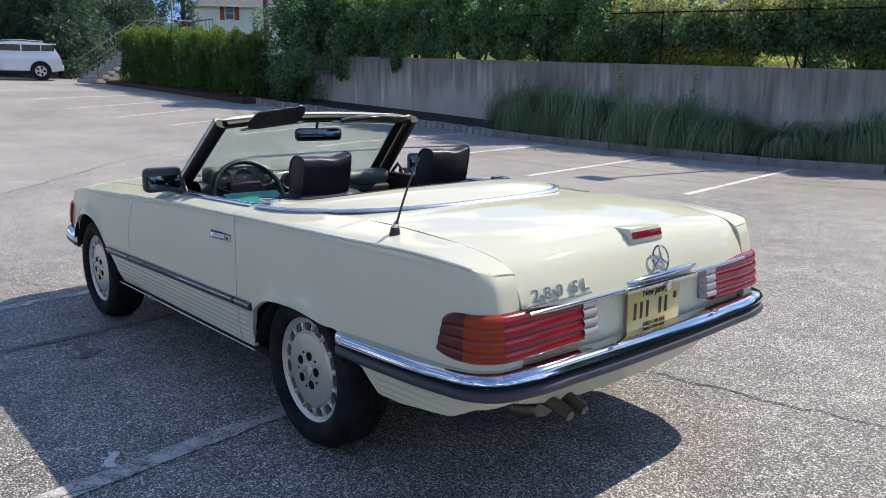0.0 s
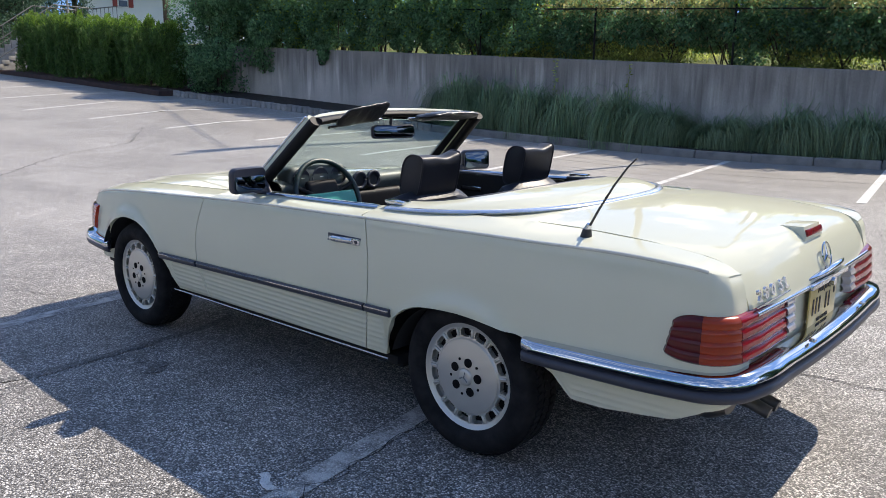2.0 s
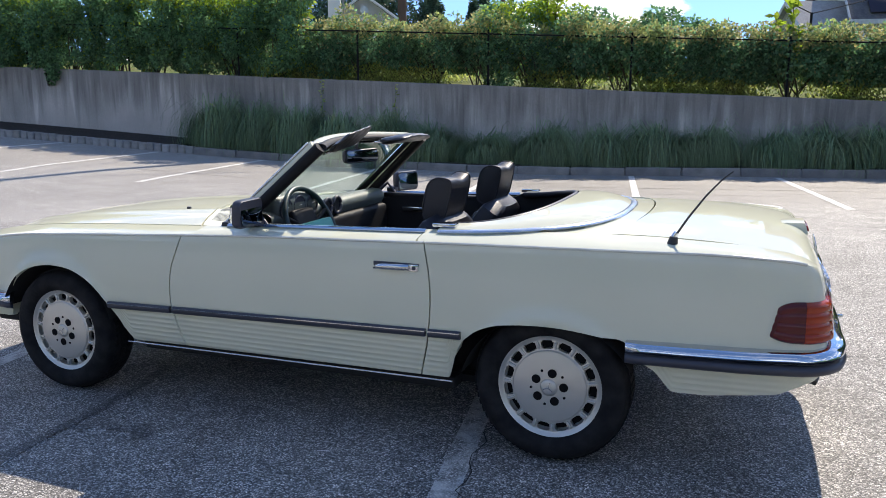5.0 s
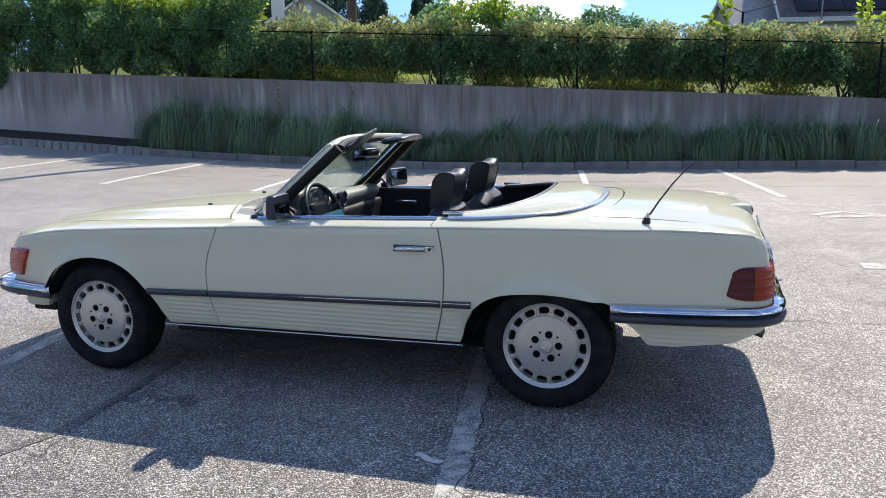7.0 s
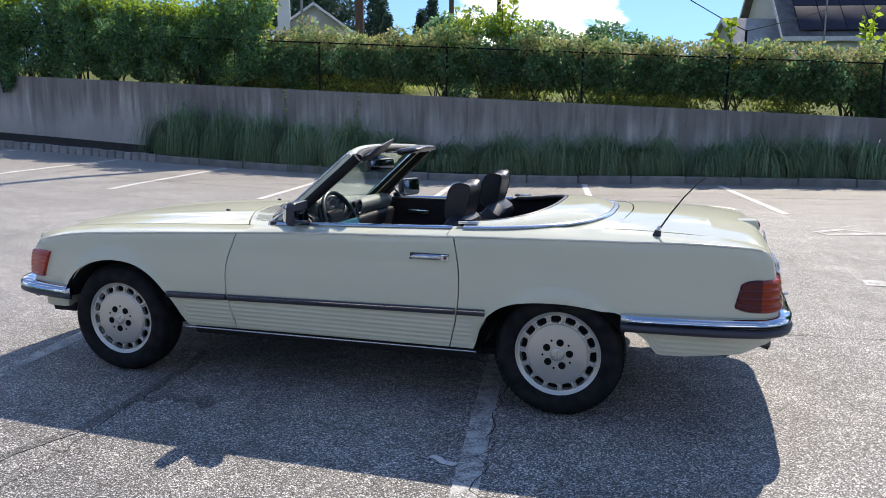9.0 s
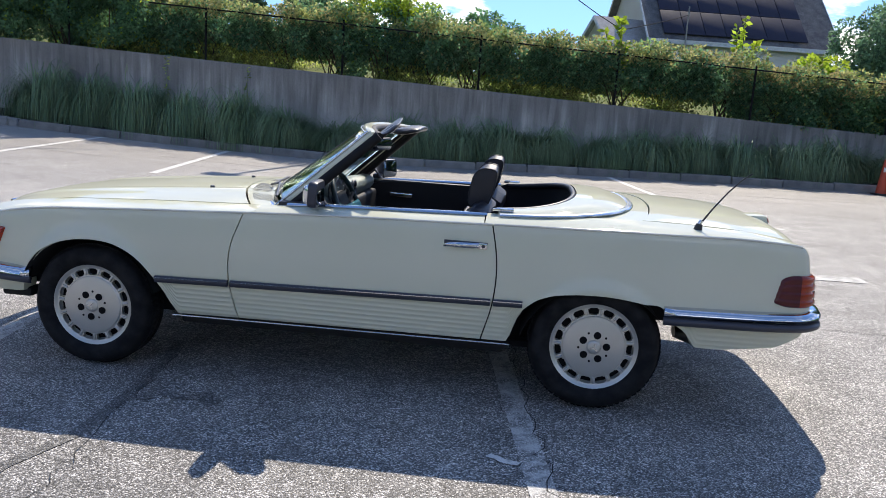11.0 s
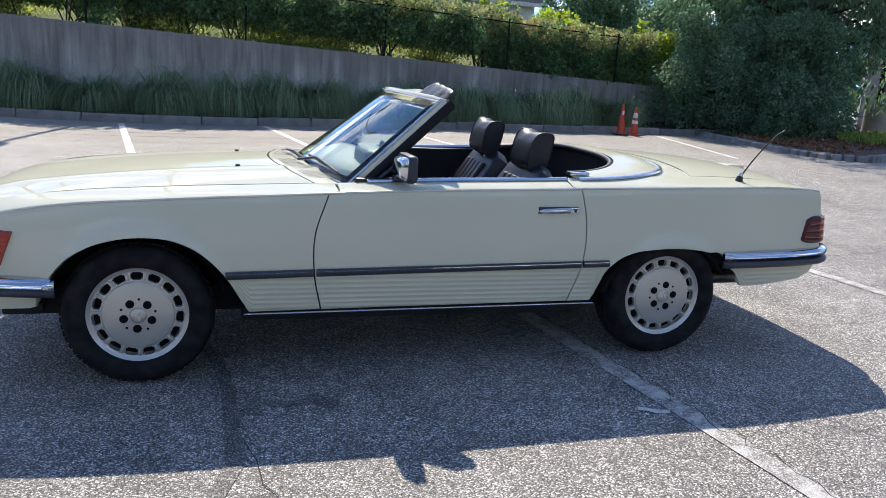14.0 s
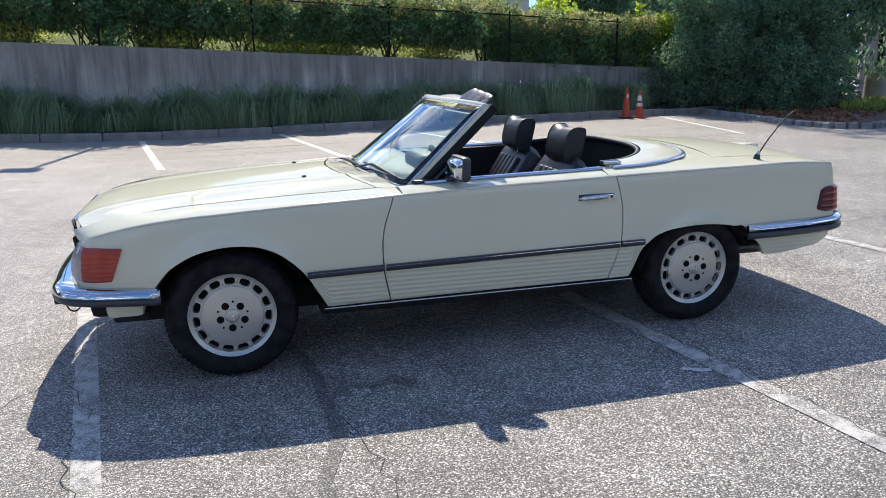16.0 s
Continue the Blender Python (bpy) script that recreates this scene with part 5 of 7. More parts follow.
bm = box((2.078, 0.02, 0.876), (0.104, 0.19, 0.046), 0.006)
for v2 in bm.verts:
    q = (2.130 - v2.co.x) / 0.104
    if v2.co.z > 0.876:
        v2.co.z += 0.003 - 0.006 * q
        v2.co.y = 0.02 + (v2.co.y - 0.02) * 0.90
    v2.co.y = 0.02 + (v2.co.y - 0.02) * (1 - 0.22 * q)
    if v2.co.x > 2.1 and v2.co.z > 0.876:
        v2.co.x -= 0.012
bm.transform(Matrix.Translation((0.014, 0, -0.017)))
brake = part("third_brake_light", bm, M_PAINT, trunk, "cream high brake light housing with red lens")
part("brake_lens", box((0, 0, 0), (0.010, 0.165, 0.024), 0.003, pose(2.1395, 0.02, 0.862, 0, -17, 0)), M_RED, brake, "red lens")
plate = part("number_plate", box((2.198, 0.0, 0.628), (0.006, 0.305, 0.152), 0.002), M_PLATE, car, "pale yellow number plate with black characters")
face = Euler((radians(90), 0, radians(90))).to_matrix().to_4x4()
words("plate_state", "New Jersey", 0.032, Matrix.Translation((2.2025, 0.0, 0.674)) @ face, M_INK, plate, 0.0008)
words("plate_caption", "USED CAR DLR", 0.019, Matrix.Translation((2.2025, 0.0, 0.563)) @ face, M_INK, plate, 0.0008)
for y, w in ((-0.115, 0.022), (-0.08, 0.022), (-0.045, 0.022), (0.030, 0.022), (0.066, 0.022)):
    part("plate_bar", box((2.2025, y, 0.618), (0.0015, w * 0.62, 0.058)), M_INK, plate)
part("plate_bar", box((2.2025, 0.12, 0.640), (0.0015, 0.016, 0.024)), M_INK, plate)
for s in (-1, 1):
    part("overrider", box((2.262, s * 0.30, 0.56), (0.02, 0.02, 0.01), 0.004), M_CHROME, rear_bumper)

# ---- antenna ----
aerial = part("aerial", tube([(1.652, -0.705, 0.895), (1.70, -0.715, 0.975), (1.755, -0.728, 1.055), (1.805, -0.742, 1.115), (1.84, -0.755, 1.145)], [0.0045, 0.004, 0.0035, 0.003, 0.0025], 8), M_RUBBER, car, "bent black whip aerial")
part("aerial_base", cyl((1.648, -0.704, 0.872), (1.652, -0.705, 0.900), 0.020, 0.014), M_RUBBER, aerial)
part("aerial_collar", cyl((1.652, -0.705, 0.900), (1.660, -0.706, 0.916), 0.011, 0.009), M_CHROME, aerial)

# ---- door mirrors ----
def slab(width, height, thick, r, m):
    """An upright plate with rounded corners, facing along x."""
    bm = bmesh.new()
    out = []
    for cy, cz, a0 in ((1, 1, 0), (-1, 1, 90), (-1, -1, 180), (1, -1, 270)):
        for k in range(6):
            a = radians(a0 + 18 * k)
            out.append((cy * (width / 2 - r) + r * math.cos(a), cz * (height / 2 - r) + r * math.sin(a)))
    rings = []
    for x, e in ((-thick / 2, 0.0), (-thick * 0.3, 1.0), (thick * 0.3, 1.0), (thick / 2, 0.0)):
        c = min(0.004, thick * 0.3) * (1 - e)
        rings.append([bm.verts.new(m @ Vector((x, y * (1 - 2 * c / width), z * (1 - 2 * c / height)))) for y, z in out])
    for a, b in zip(rings, rings[1:]):
        for k in range(24):
            bm.faces.new((a[k], a[(k + 1) % 24], b[(k + 1) % 24], b[k]))
    bm.faces.new(rings[0][::-1])
    bm.faces.new(rings[-1])
    return bm


for s in (-1, 1):
    d = doors[1 if s > 0 else 0]
    bm = box((0, 0, 0), (0.062, 0.176, 0.112), 0.024)
    for v2 in bm.verts:
        q = max(0.0, (0.013 - v2.co.x) / 0.044)
        v2.co.y *= 1 - 0.22 * q
        v2.co.z = -0.008 + (v2.co.z + 0.008) * (1 - 0.30 * q)
    mm = pose(-0.075, s * 0.83, 0.911, 0, -3, -20) if s > 0 else pose(-0.101, -0.803, 0.915, 0, 3, 4)
    bm.transform(mm @ Matrix.Translation((-0.028, 0, 0)))
    mir = part("door_mirror", bm, M_CHROME if s < 0 else M_TRIM, d, "chrome-backed door mirror" if s < 0 else "black door mirror")
    part("mirror_shell", slab(0.188, 0.120, 0.040, 0.026, mm @ pose(-0.009, 0, 0)), M_TRIM, mir)
    part("mirror_glass", slab(0.168, 0.098, 0.004, 0.020, mm @ pose(0.0115, 0, 0, 0, -1 if s > 0 else -7, 0)), M_MIRROR, mir)
    part("mirror_foot", box((-0.125, s * 0.735, 0.865), (0.06, 0.07, 0.03), 0.01), M_TRIM, mir)

# ---- wipers ----
for a, b, c in (((-0.53, -0.20, 0.868), (-0.45, -0.30, 0.892), (-0.38, -0.56, 0.855)), ((-0.56, 0.16, 0.875), (-0.53, 0.04, 0.880), (-0.505, -0.22, 0.876))):
    wip = part("wiper_arm", tube([a, b, c], 0.006, 8), M_TRIM, car, "black wiper arm")
    part("wiper_blade", tube([(b[0] - 0.02, b[1] + 0.14, b[2] - 0.006), c], 0.006, 8), M_RUBBER, wip)

# ---- interior ----
def soft_block(c, s, m=None, bevel=0.05):
    return box(c, s, bevel, m, 4)


for y0, tilt in ((-0.36, 8), (0.38, 12)):
    seat = new("seat")
    seat.parent = car
    seat["label"] = "black leather bucket seat"
    part("seat_cushion", soft_block((0.33, y0, 0.42), (0.52, 0.50, 0.16), bevel=0.06), M_LEATHER, seat)
    m = pose(0.425, y0, 0.45, 0, tilt + 22, 0)
    bm = bmesh.new()
    rings = []
    for i in range(15):
        t = i / 14
        half = (0.268 - 0.055 * max(0.0, (t - 0.55) / 0.45) ** 2) * (1 if t < 0.93 else math.sqrt(max(0.2, 1 - ((t - 0.93) / 0.09) ** 2)))
        deep = 0.085 - 0.025 * t if t < 0.93 else (0.062 * math.sqrt(max(0.1, 1 - ((t - 0.93) / 0.085) ** 2)))
        rings.append([bm.verts.new(m @ Vector((deep * math.copysign(abs(math.cos(a)) ** 0.55, math.cos(a)) - 0.022 * abs(math.sin(a)) ** 3 * (math.cos(a) < 0), half * math.copysign(abs(math.sin(a)) ** 0.62, math.sin(a)), -0.03 + 0.535 * t))) for a in np.linspace(0, math.tau, 37)[:-1]])
    for a, b in zip(rings, rings[1:]):
        for k in range(36):
            bm.faces.new((a[k], a[(k + 1) % 36], b[(k + 1) % 36], b[k]))
    bm.faces.new(rings[0][::-1])
    bm.faces.new(rings[-1])
    part("backrest", bm, M_LEATHER, seat)
    for k in range(5):
        part("backrest_flute", soft_block((-0.068, -0.13 + 0.065 * k, 0.20), (0.03, 0.060, 0.40), m, 0.014), M_LEATHER, seat)
    hm = pose(0.648, y0 + 0.0, 0.966, 0, 8, 0)
    bm = bmesh.new()
    rings = []
    ends = []
    for i in range(17):
        w = -1 + 2 * i / 16
        e = 1.0 - 0.05 * abs(w) ** 6
        yy = 0.128 * w
        dip = 0.017 * (1 - w * w)
        ring = []
        for a in np.linspace(0, math.tau, 33)[:-1]:
            c, q = math.cos(a), math.sin(a)
            wide = 0.066 if c < 0 else 0.050
            ring.append(hm @ Vector((e * wide * math.copysign(abs(c) ** (0.8 if c < 0 else 0.5), c) + 0.012 * q, yy * (1 - 0.05 * abs(c) * (c > 0)), e * (0.106 - dip * (q > 0.2)) * math.copysign(abs(q) ** 0.62, q) + 0.004 * math.sin(5 * w + 3 * q))))
        rings.append([bm.verts.new(p) for p in ring])
        if i in (0, 16):
            ends.append(ring)
    for a, b in zip(rings, rings[1:]):
        for k in range(32):
            bm.faces.new((a[k], a[(k + 1) % 32], b[(k + 1) % 32], b[k]))
    for ring in (rings[0], rings[-1]):
        mid = bm.verts.new(sum((v2.co for v2 in ring), Vector()) / 32 + hm.to_3x3() @ Vector((0, 0.012 if ring is rings[-1] else -0.012, 0)))
        for k in range(32):
            bm.faces.new((ring[k], ring[(k + 1) % 32], mid))
    hr = part("headrest", bm, M_LEATHER, seat, "rounded black leather headrest")
    for ring in ends:
        part("piping", tube(ring, 0.0042, 8, closed=True), M_LEATHER, hr, "black leather piping")
    for yy in (-0.05, 0.05):
        part("headrest_post", cyl((0.62, y0 + yy, 0.84), (0.63, y0 + yy, 0.90), 0.007), M_CHROME, hr)
part("rear_shelf", soft_block((0.86, 0, 0.62), (0.24, 1.14, 0.16), bevel=0.04), M_LEATHER, car, "black padded shelf behind the seats")
grid = []
for j in range(25):
    y = -0.60 + 1.2 * j / 24
    fx = screen(y / 0.645, 0.0).x + 0.05
    grid.append([Vector(p) for p in ((fx, y, 0.79), (fx + 0.01, y, 0.835), (fx + 0.05, y, 0.862), (-0.20, y, 0.886), (-0.15, y, 0.880), (-0.125, y, 0.862), (-0.125, y, 0.83), (-0.15, y, 0.79), (-0.19, y, 0.74))])
dash = sheet("dashboard", grid, M_DASH_LIT, car, "black padded dashboard", smooth=60)
part("dash_lower", soft_block((-0.22, 0, 0.70), (0.24, 1.20, 0.20), bevel=0.03), M_DASH, dash)
part("instrument_hood", soft_block((-0.185, -0.365, 0.895), (0.13, 0.37, 0.12), bevel=0.045), M_DASH_LIT, dash)
for y in (-0.48, -0.36, -0.24):
    g = part("gauge", cyl((-0.15, y, 0.895), (-0.122, y, 0.892), 0.050, seg=24), M_TRIM, dash, "round dark gauge")
    part("gauge_rim", tube([(-0.122, y + 0.050 * math.cos(a), 0.892 + 0.050 * math.sin(a)) for a in np.linspace(0, math.tau, 25)[:-1]], 0.004, 6, closed=True), M_TRIM, g)
    part("gauge_needle", box((-0.120, y + 0.008, 0.896), (0.002, 0.022, 0.003)), M_WHITE, g)
for y in (-0.095, 0.005):
    vent = part("air_vent", tube([(-0.118, y + 0.042 * math.cos(a), 0.855 + 0.042 * math.sin(a)) for a in np.linspace(0, math.tau, 25)[:-1]], 0.010, 8, closed=True), M_TRIM, dash, "round black air vent")
    part("vent_core", cyl((-0.14, y, 0.855), (-0.122, y, 0.855), 0.040, seg=24), M_RUBBER, vent)
part("centre_console", soft_block((0.12, 0.0, 0.48), (0.62, 0.22, 0.20), bevel=0.03), M_DASH, car, "black centre console")
part("gear_lever", cyl((0.08, 0.0, 0.57), (0.09, 0.0, 0.68), 0.010), M_CHROME, car)
part("gear_knob", soft_block((0.09, 0.0, 0.70), (0.045, 0.045, 0.06), bevel=0.018), M_LEATHER, car)
sw_m = pose(-0.052, -0.365, 0.798, 0, -114, 0)
steer = part("steering_wheel", tube([sw_m @ Vector((0.195 * math.cos(a), 0.195 * math.sin(a), 0)) for a in np.linspace(0, math.tau, 49)[:-1]], 0.0135, 12, closed=True), M_WHEEL_RIM, car, "dark teal-black four-spoke steering wheel")
part("wheel_pad", soft_block((0, 0, 0), (0.11, 0.19, 0.04), sw_m @ pose(0.045, 0, 0.03), 0.02), M_DASH, steer)
part("pad_lower", soft_block((0, 0, 0), (0.085, 0.31, 0.030), sw_m @ pose(-0.022, 0, -0.014), 0.014), M_TEAL, steer, "teal lower pad")
for a in (0.35, math.pi - 0.35, -0.6, math.pi + 0.6):
    part("spoke", tube([sw_m @ Vector((0.04 * math.sin(a), 0.06 * math.cos(a), 0.02)), sw_m @ Vector((0.19 * math.sin(a), 0.19 * math.cos(a), 0))], 0.012, 8), M_DASH, steer)
part("steering_column", cyl(sw_m @ Vector((0, 0, 0.02)), sw_m @ Vector((0, 0, 0.20)), 0.035), M_DASH, steer)
inner = part("interior_mirror", slab(0.26, 0.070, 0.026, 0.024, pose(0.02, 0.02, 1.115, 0, -2, -14)), M_TRIM, car, "black interior mirror")
part("mirror_glass", slab(0.244, 0.056, 0.004, 0.019, pose(0.02, 0.02, 1.115, 0, -2, -14) @ pose(0.0135, 0, 0)), M_MIRROR, inner, "mirror glass")
part("mirror_stalk", cyl((-0.01, 0.03, 1.15), (0.0, 0.03, 1.20), 0.008), M_TRIM, car)
# sun visors: the driver's one swung up above the header, the other folded back over it
for s, m, size in ((-1, pose(0.128, -0.285, 1.214, 6, -38, 0), (0.146, 0.33, 0.026)), (1, pose(0.150, 0.31, 1.190, 0, -6, 0), (0.160, 0.42, 0.036))):
    bm = bmesh.new()
    rings = []
    for i in range(25):
        w = -1 + 2 * i / 24
        e = math.sqrt(max(0.03, 1 - abs(w) ** 9))
        bend = (0.012 * (1 - w * w) if s > 0 else 0.006 * w) + 0.0012 * math.sin(13 * w + s) + 0.0005 * math.sin(29 * w)
        rings.append([bm.verts.new(m @ Vector((e * size[0] / 2 * math.copysign(abs(math.cos(a)) ** 0.45, math.cos(a)) * (1 + 0.02 * math.sin(11 * w)), w * size[1] / 2, bend * (1 if math.cos(a) > 0 else 0.3) + e * size[2] / 2 * (1 - 0.35 * math.cos(a)) * math.copysign(abs(math.sin(a)) ** 0.8, math.sin(a)) + 0.0006 * math.sin(17 * w + 3 * math.cos(a))))) for a in np.linspace(0, math.tau, 25)[:-1]])
    for a, b in zip(rings, rings[1:]):
        for k in range(24):
            bm.faces.new((a[k], a[(k + 1) % 24], b[(k + 1) % 24], b[k]))
    bm.faces.new(rings[0][::-1])
    bm.faces.new(rings[-1])
    vis = part("sun_visor", bm, M_VISOR, car, "worn black padded vinyl sun visor")
    for k in range(5):
        part("visor_label_bar", box((0.01, -0.10 + 0.018 * k, size[2] / 2 - 0.0030), (0.05, 0.007, 0.0020), 0, m), M_INK, vis)
    part("visor_rod", cyl(m @ Vector((-size[0] / 2, -size[1] / 2 - 0.02, 0)), m @ Vector((-size[0] / 2, size[1] / 2 + 0.02, 0)), 0.006), M_CHROME, vis)

# ---- plants ----
def leaf_mesh(name, pos, out, length, width, mat, rng, droop=0.3):
    """One mesh of many small folded leaves at pos, each turned about its outward way."""
    n = len(pos)
    d = out + rng.normal(0, 0.65, (n, 3))
    d[:, 2] -= droop
    d /= np.linalg.norm(d, axis=1, keepdims=True)
    r = rng.normal(0, 1, (n, 3))
    s = np.cross(d, r)
    s /= np.linalg.norm(s, axis=1, keepdims=True) + 1e-9
    u = np.cross(s, d)
    L = length * rng.uniform(0.6, 1.25, (n, 1))
    W = width * rng.uniform(0.7, 1.2, (n, 1))
    v = np.empty((n, 4, 3))
    v[:, 0] = pos
    v[:, 1] = pos + d * L * 0.5 + s * W * 0.5 - u * W * 0.15
    v[:, 2] = pos + d * L - u * L * 0.12
    v[:, 3] = pos + d * L * 0.5 - s * W * 0.5 - u * W * 0.15
    me = bpy.data.meshes.new(name)
    me.vertices.add(4 * n)
    me.vertices.foreach_set("co", v.astype(np.float32).ravel())
    me.loops.add(4 * n)
    me.loops.foreach_set("vertex_index", np.arange(4 * n, dtype=np.int32))
    me.polygons.add(n)
    me.polygons.foreach_set("loop_start", np.arange(0, 4 * n, 4, dtype=np.int32))
    me.update(calc_edges=True)
    for one in mat if isinstance(mat, (list, tuple)) else (mat,):
        me.materials.append(one)
    return me


def blob_points(rng, blobs, n):
    """Points in the outer shell of a heap of balls (x, y, z, radius) and the ways out of them."""
    b = np.array(blobs)
    w = b[:, 3] ** 2
    k = rng.choice(len(b), n, p=w / w.sum())
    d = rng.normal(0, 1, (n, 3))
    d /= np.linalg.norm(d, axis=1, keepdims=True)
    rad = b[k, 3:4] * (1 - 0.45 * rng.random((n, 1)) ** 2.2)
    return b[k, :3] + d * rad, d


def stems(name, rnd, count, spread, height, r, parent, mat):
    for k in range(count):
        a = rnd.uniform(0, math.tau)
        e = rnd.uniform(0.3, 1.0) * spread
        p0 = Vector((rnd.uniform(-0.25, 0.25) * spread, rnd.uniform(-0.2, 0.2) * spread, -0.05))
        p3 = Vector((e * math.cos(a), 0.6 * e * math.sin(a), height * rnd.uniform(0.7, 1.0)))
        mid = p0.lerp(p3, 0.5) + Vector((rnd.uniform(-0.1, 0.1), rnd.uniform(-0.1, 0.1), 0.1))
        part(name, tube([p0, p0.lerp(mid, 0.6), mid, p3], [r, r * 0.9, r * 0.75, r * 0.35], 6), mat, parent)


def shrub_variant(seed, w, d, h, bare, count, mats, size=0.075):
    """A hedge shrub: several stems, leafy above a bare foot."""
    rnd, rng = random.Random(seed), np.random.default_rng(seed)
    top = thing("hedge_shrub")
    stems("stem", rnd, 9, 0.75 * w, h * 0.6, 0.018, top, M_BARK)
    blobs = []
    for k in range(58):
        x, y = rnd.uniform(-w, w), rnd.uniform(-d, d)
        r = rnd.uniform(0.16, 0.32)
        lim = h - r * 0.9 - 0.25 * (x / w) ** 2
        z = rnd.uniform(bare + r * 0.6, lim)
        blobs.append((x, y, z, r))
    for k in range(9):
        blobs.append((rnd.uniform(-w, w), rnd.uniform(-d, d), h - rnd.uniform(0.05, 0.35), rnd.uniform(0.14, 0.26)))
    pos, out = blob_points(rng, blobs, count)
    hi = pos[:, 2] > h - 0.34 - 0.2 * rng.random(count)
    young = (hi & (rng.random(count) < 0.7)) | (rng.random(count) < 0.06)
    for nm, m, pick in (("foliage", mats[0], ~young), ("new_growth", mats[1], young)):
        if pick.any():
            ob = new(nm, leaf_mesh(nm, pos[pick], out[pick], size, size * 0.62, m, rng))
            ob.parent = top
            ob["kind"] = "stuff"
    return top


SHRUB = [shrub_variant(11 + k, 1.05, 0.62, h, b, int(n * 0.66), (M_LEAF, y), 0.089) for k, (h, b, n, y) in enumerate(((1.52, 0.06, 18000, M_LEAF_RED), (1.40, -0.10, 19000, M_LEAF_RED), (1.55, 0.38, 16500, M_LEAF_RED), (2.2, 0.10, 21000, M_LEAF_LIGHT), (2.5, 0.0, 23000, M_LEAF_LIGHT)))]
GAPS = ((-9.9, -9.1), (-6.5, -4.5), (-2.2, -1.2), (-0.6, 0.8), (2.3, 4.9))
rnd = random.Random(5)
plan = []
x = -20.2
while x < 12.4:
    tall = x < -9.2 or -3.9 < x < -2.0
    gap = any(a - 0.75 < x < b + 0.75 for a, b in GAPS)
    k = 2 if gap and x > -7.6 and not -3.6 < x < -2.2 else (rnd.choice((3, 4)) if x < -9.2 else (3 if tall else (rnd.choice((0, 1)) if x < 4.5 else 1)))
    plan.append((x, k))
    x += rnd.choice((1.05, 1.2, 1.3, 1.65)) if x > -9 else rnd.uniform(1.05, 1.35)
used = set()
for x, k in plan:
    m = pose(x, wall_y(x) + (0.86 if x > -9 else 0.58) + rnd.uniform(-0.10, 0.12), wall_top(x) - 0.03, 0, 0, rnd.choice((0, 180)) + rnd.uniform(-14, 14))
    src = SHRUB[k]
    if k in used:
        src = copy_thing(src, m)
    else:
        src.matrix_basis = m
        used.add(k)
    sc = rnd.uniform(0.93, 1.07)
    src.scale = (1.0, 1.0, sc)
    tagged(src, ("tall dense" if k > 2 else "clipped") + " green hedge shrub with sunlit tips behind the fence", "shrub", "hedge above the wall")


def grass_variant(seed, count):
    """An arching fountain of long grass blades."""
    rng = np.random.default_rng(seed)
    seg = 4
    a = rng.uniform(0, math.tau, count)
    L = rng.uniform(0.85, 1.75, count) * (0.9 + 0.2 * np.sin(a * 3.0 + seed))
    lean = rng.beta(2.2, 1.5, count) * 1.55 + 0.90
    base = np.stack([rng.normal(0, 0.17, count), rng.normal(0, 0.14, count), np.zeros(count)], 1)
    hor = np.stack([np.cos(a) * 0.92, np.sin(a) * 0.66, np.zeros(count)], 1)
    side = np.stack([-np.sin(a), np.cos(a), np.zeros(count)], 1)
    V = np.empty((count, seg + 1, 2, 3))
    p = base.copy()
    ang = lean * 0.26
    for i in range(seg + 1):
        w = 0.0069 * (1 - (i / seg) ** 2 * 0.85)
        V[:, i, 0], V[:, i, 1] = p - side * w, p + side * w
        p = p + (hor * np.sin(ang)[:, None] + np.array([0, 0, 1.0]) * np.cos(ang)[:, None]) * (L / seg)[:, None]
        ang = ang + lean * 0.60
    me = bpy.data.meshes.new("blades")
    nv = (seg + 1) * 2
    idx = np.arange(count)[:, None] * nv
    f = np.concatenate([idx + np.array([[2 * i, 2 * i + 1, 2 * i + 3, 2 * i + 2]]) for i in range(seg)], 0)
    me.from_pydata(V.reshape(-1, 3).tolist(), [], f.tolist())
    me.materials.append(M_BLADE)
    ob = new("ornamental_grass", me)
    return ob


GRASS = [grass_variant(31 + k, 4500) for k in range(4)]
rnd = random.Random(8)
x, n = -10.15, 0
while x < 9.4:
    xk = x + rnd.uniform(-0.08, 0.08)
    m = pose(xk, kerb_y(xk) + 0.92 + rnd.uniform(-0.08, 0.08), ground_z(xk, kerb_y(xk)) + 0.12, 0, 0, rnd.uniform(0, 360))
    ob = GRASS[n % 4] if n < 4 else copy_thing(GRASS[n % 4], m)
    ob.matrix_basis = m
    k = rnd.uniform(0.94, 1.12)
    ob.scale = (k, k, k * (1.78 - 0.06 * n if n < 5 else rnd.uniform(1.18, 1.48)))
    tagged(ob, "arching clump of long green ornamental grass in the mulch bed", "grass clump", "grasses along the wall")
    x += rnd.uniform(0.95, 1.40)
    n += 1


def weed(x, y, z, h, seed):
    rng = np.random.default_rng(seed)
    top = thing("weed", x, y, z, label="thin tall weed stalk against the concrete wall", category="weed", group="weeds by the wall")
    part("stalk", tube([(0, 0, 0), (0.02, 0, h * 0.5), (0.0, 0, h)], [0.008, 0.006, 0.003], 6), M_BLADE, top)
    n = 46
    zz = rng.uniform(0.35, 1.0, n) * h
    a = rng.uniform(0, math.tau, n)
    out = np.stack([np.cos(a), np.sin(a), np.full(n, 0.3)], 1)
    ob = new("leaf_spray", leaf_mesh("leaf_spray", np.stack([0 * zz, 0 * zz, zz], 1), out, 0.10, 0.035, M_WEED, rng))
    ob.parent = top
    ob["kind"] = "stuff"


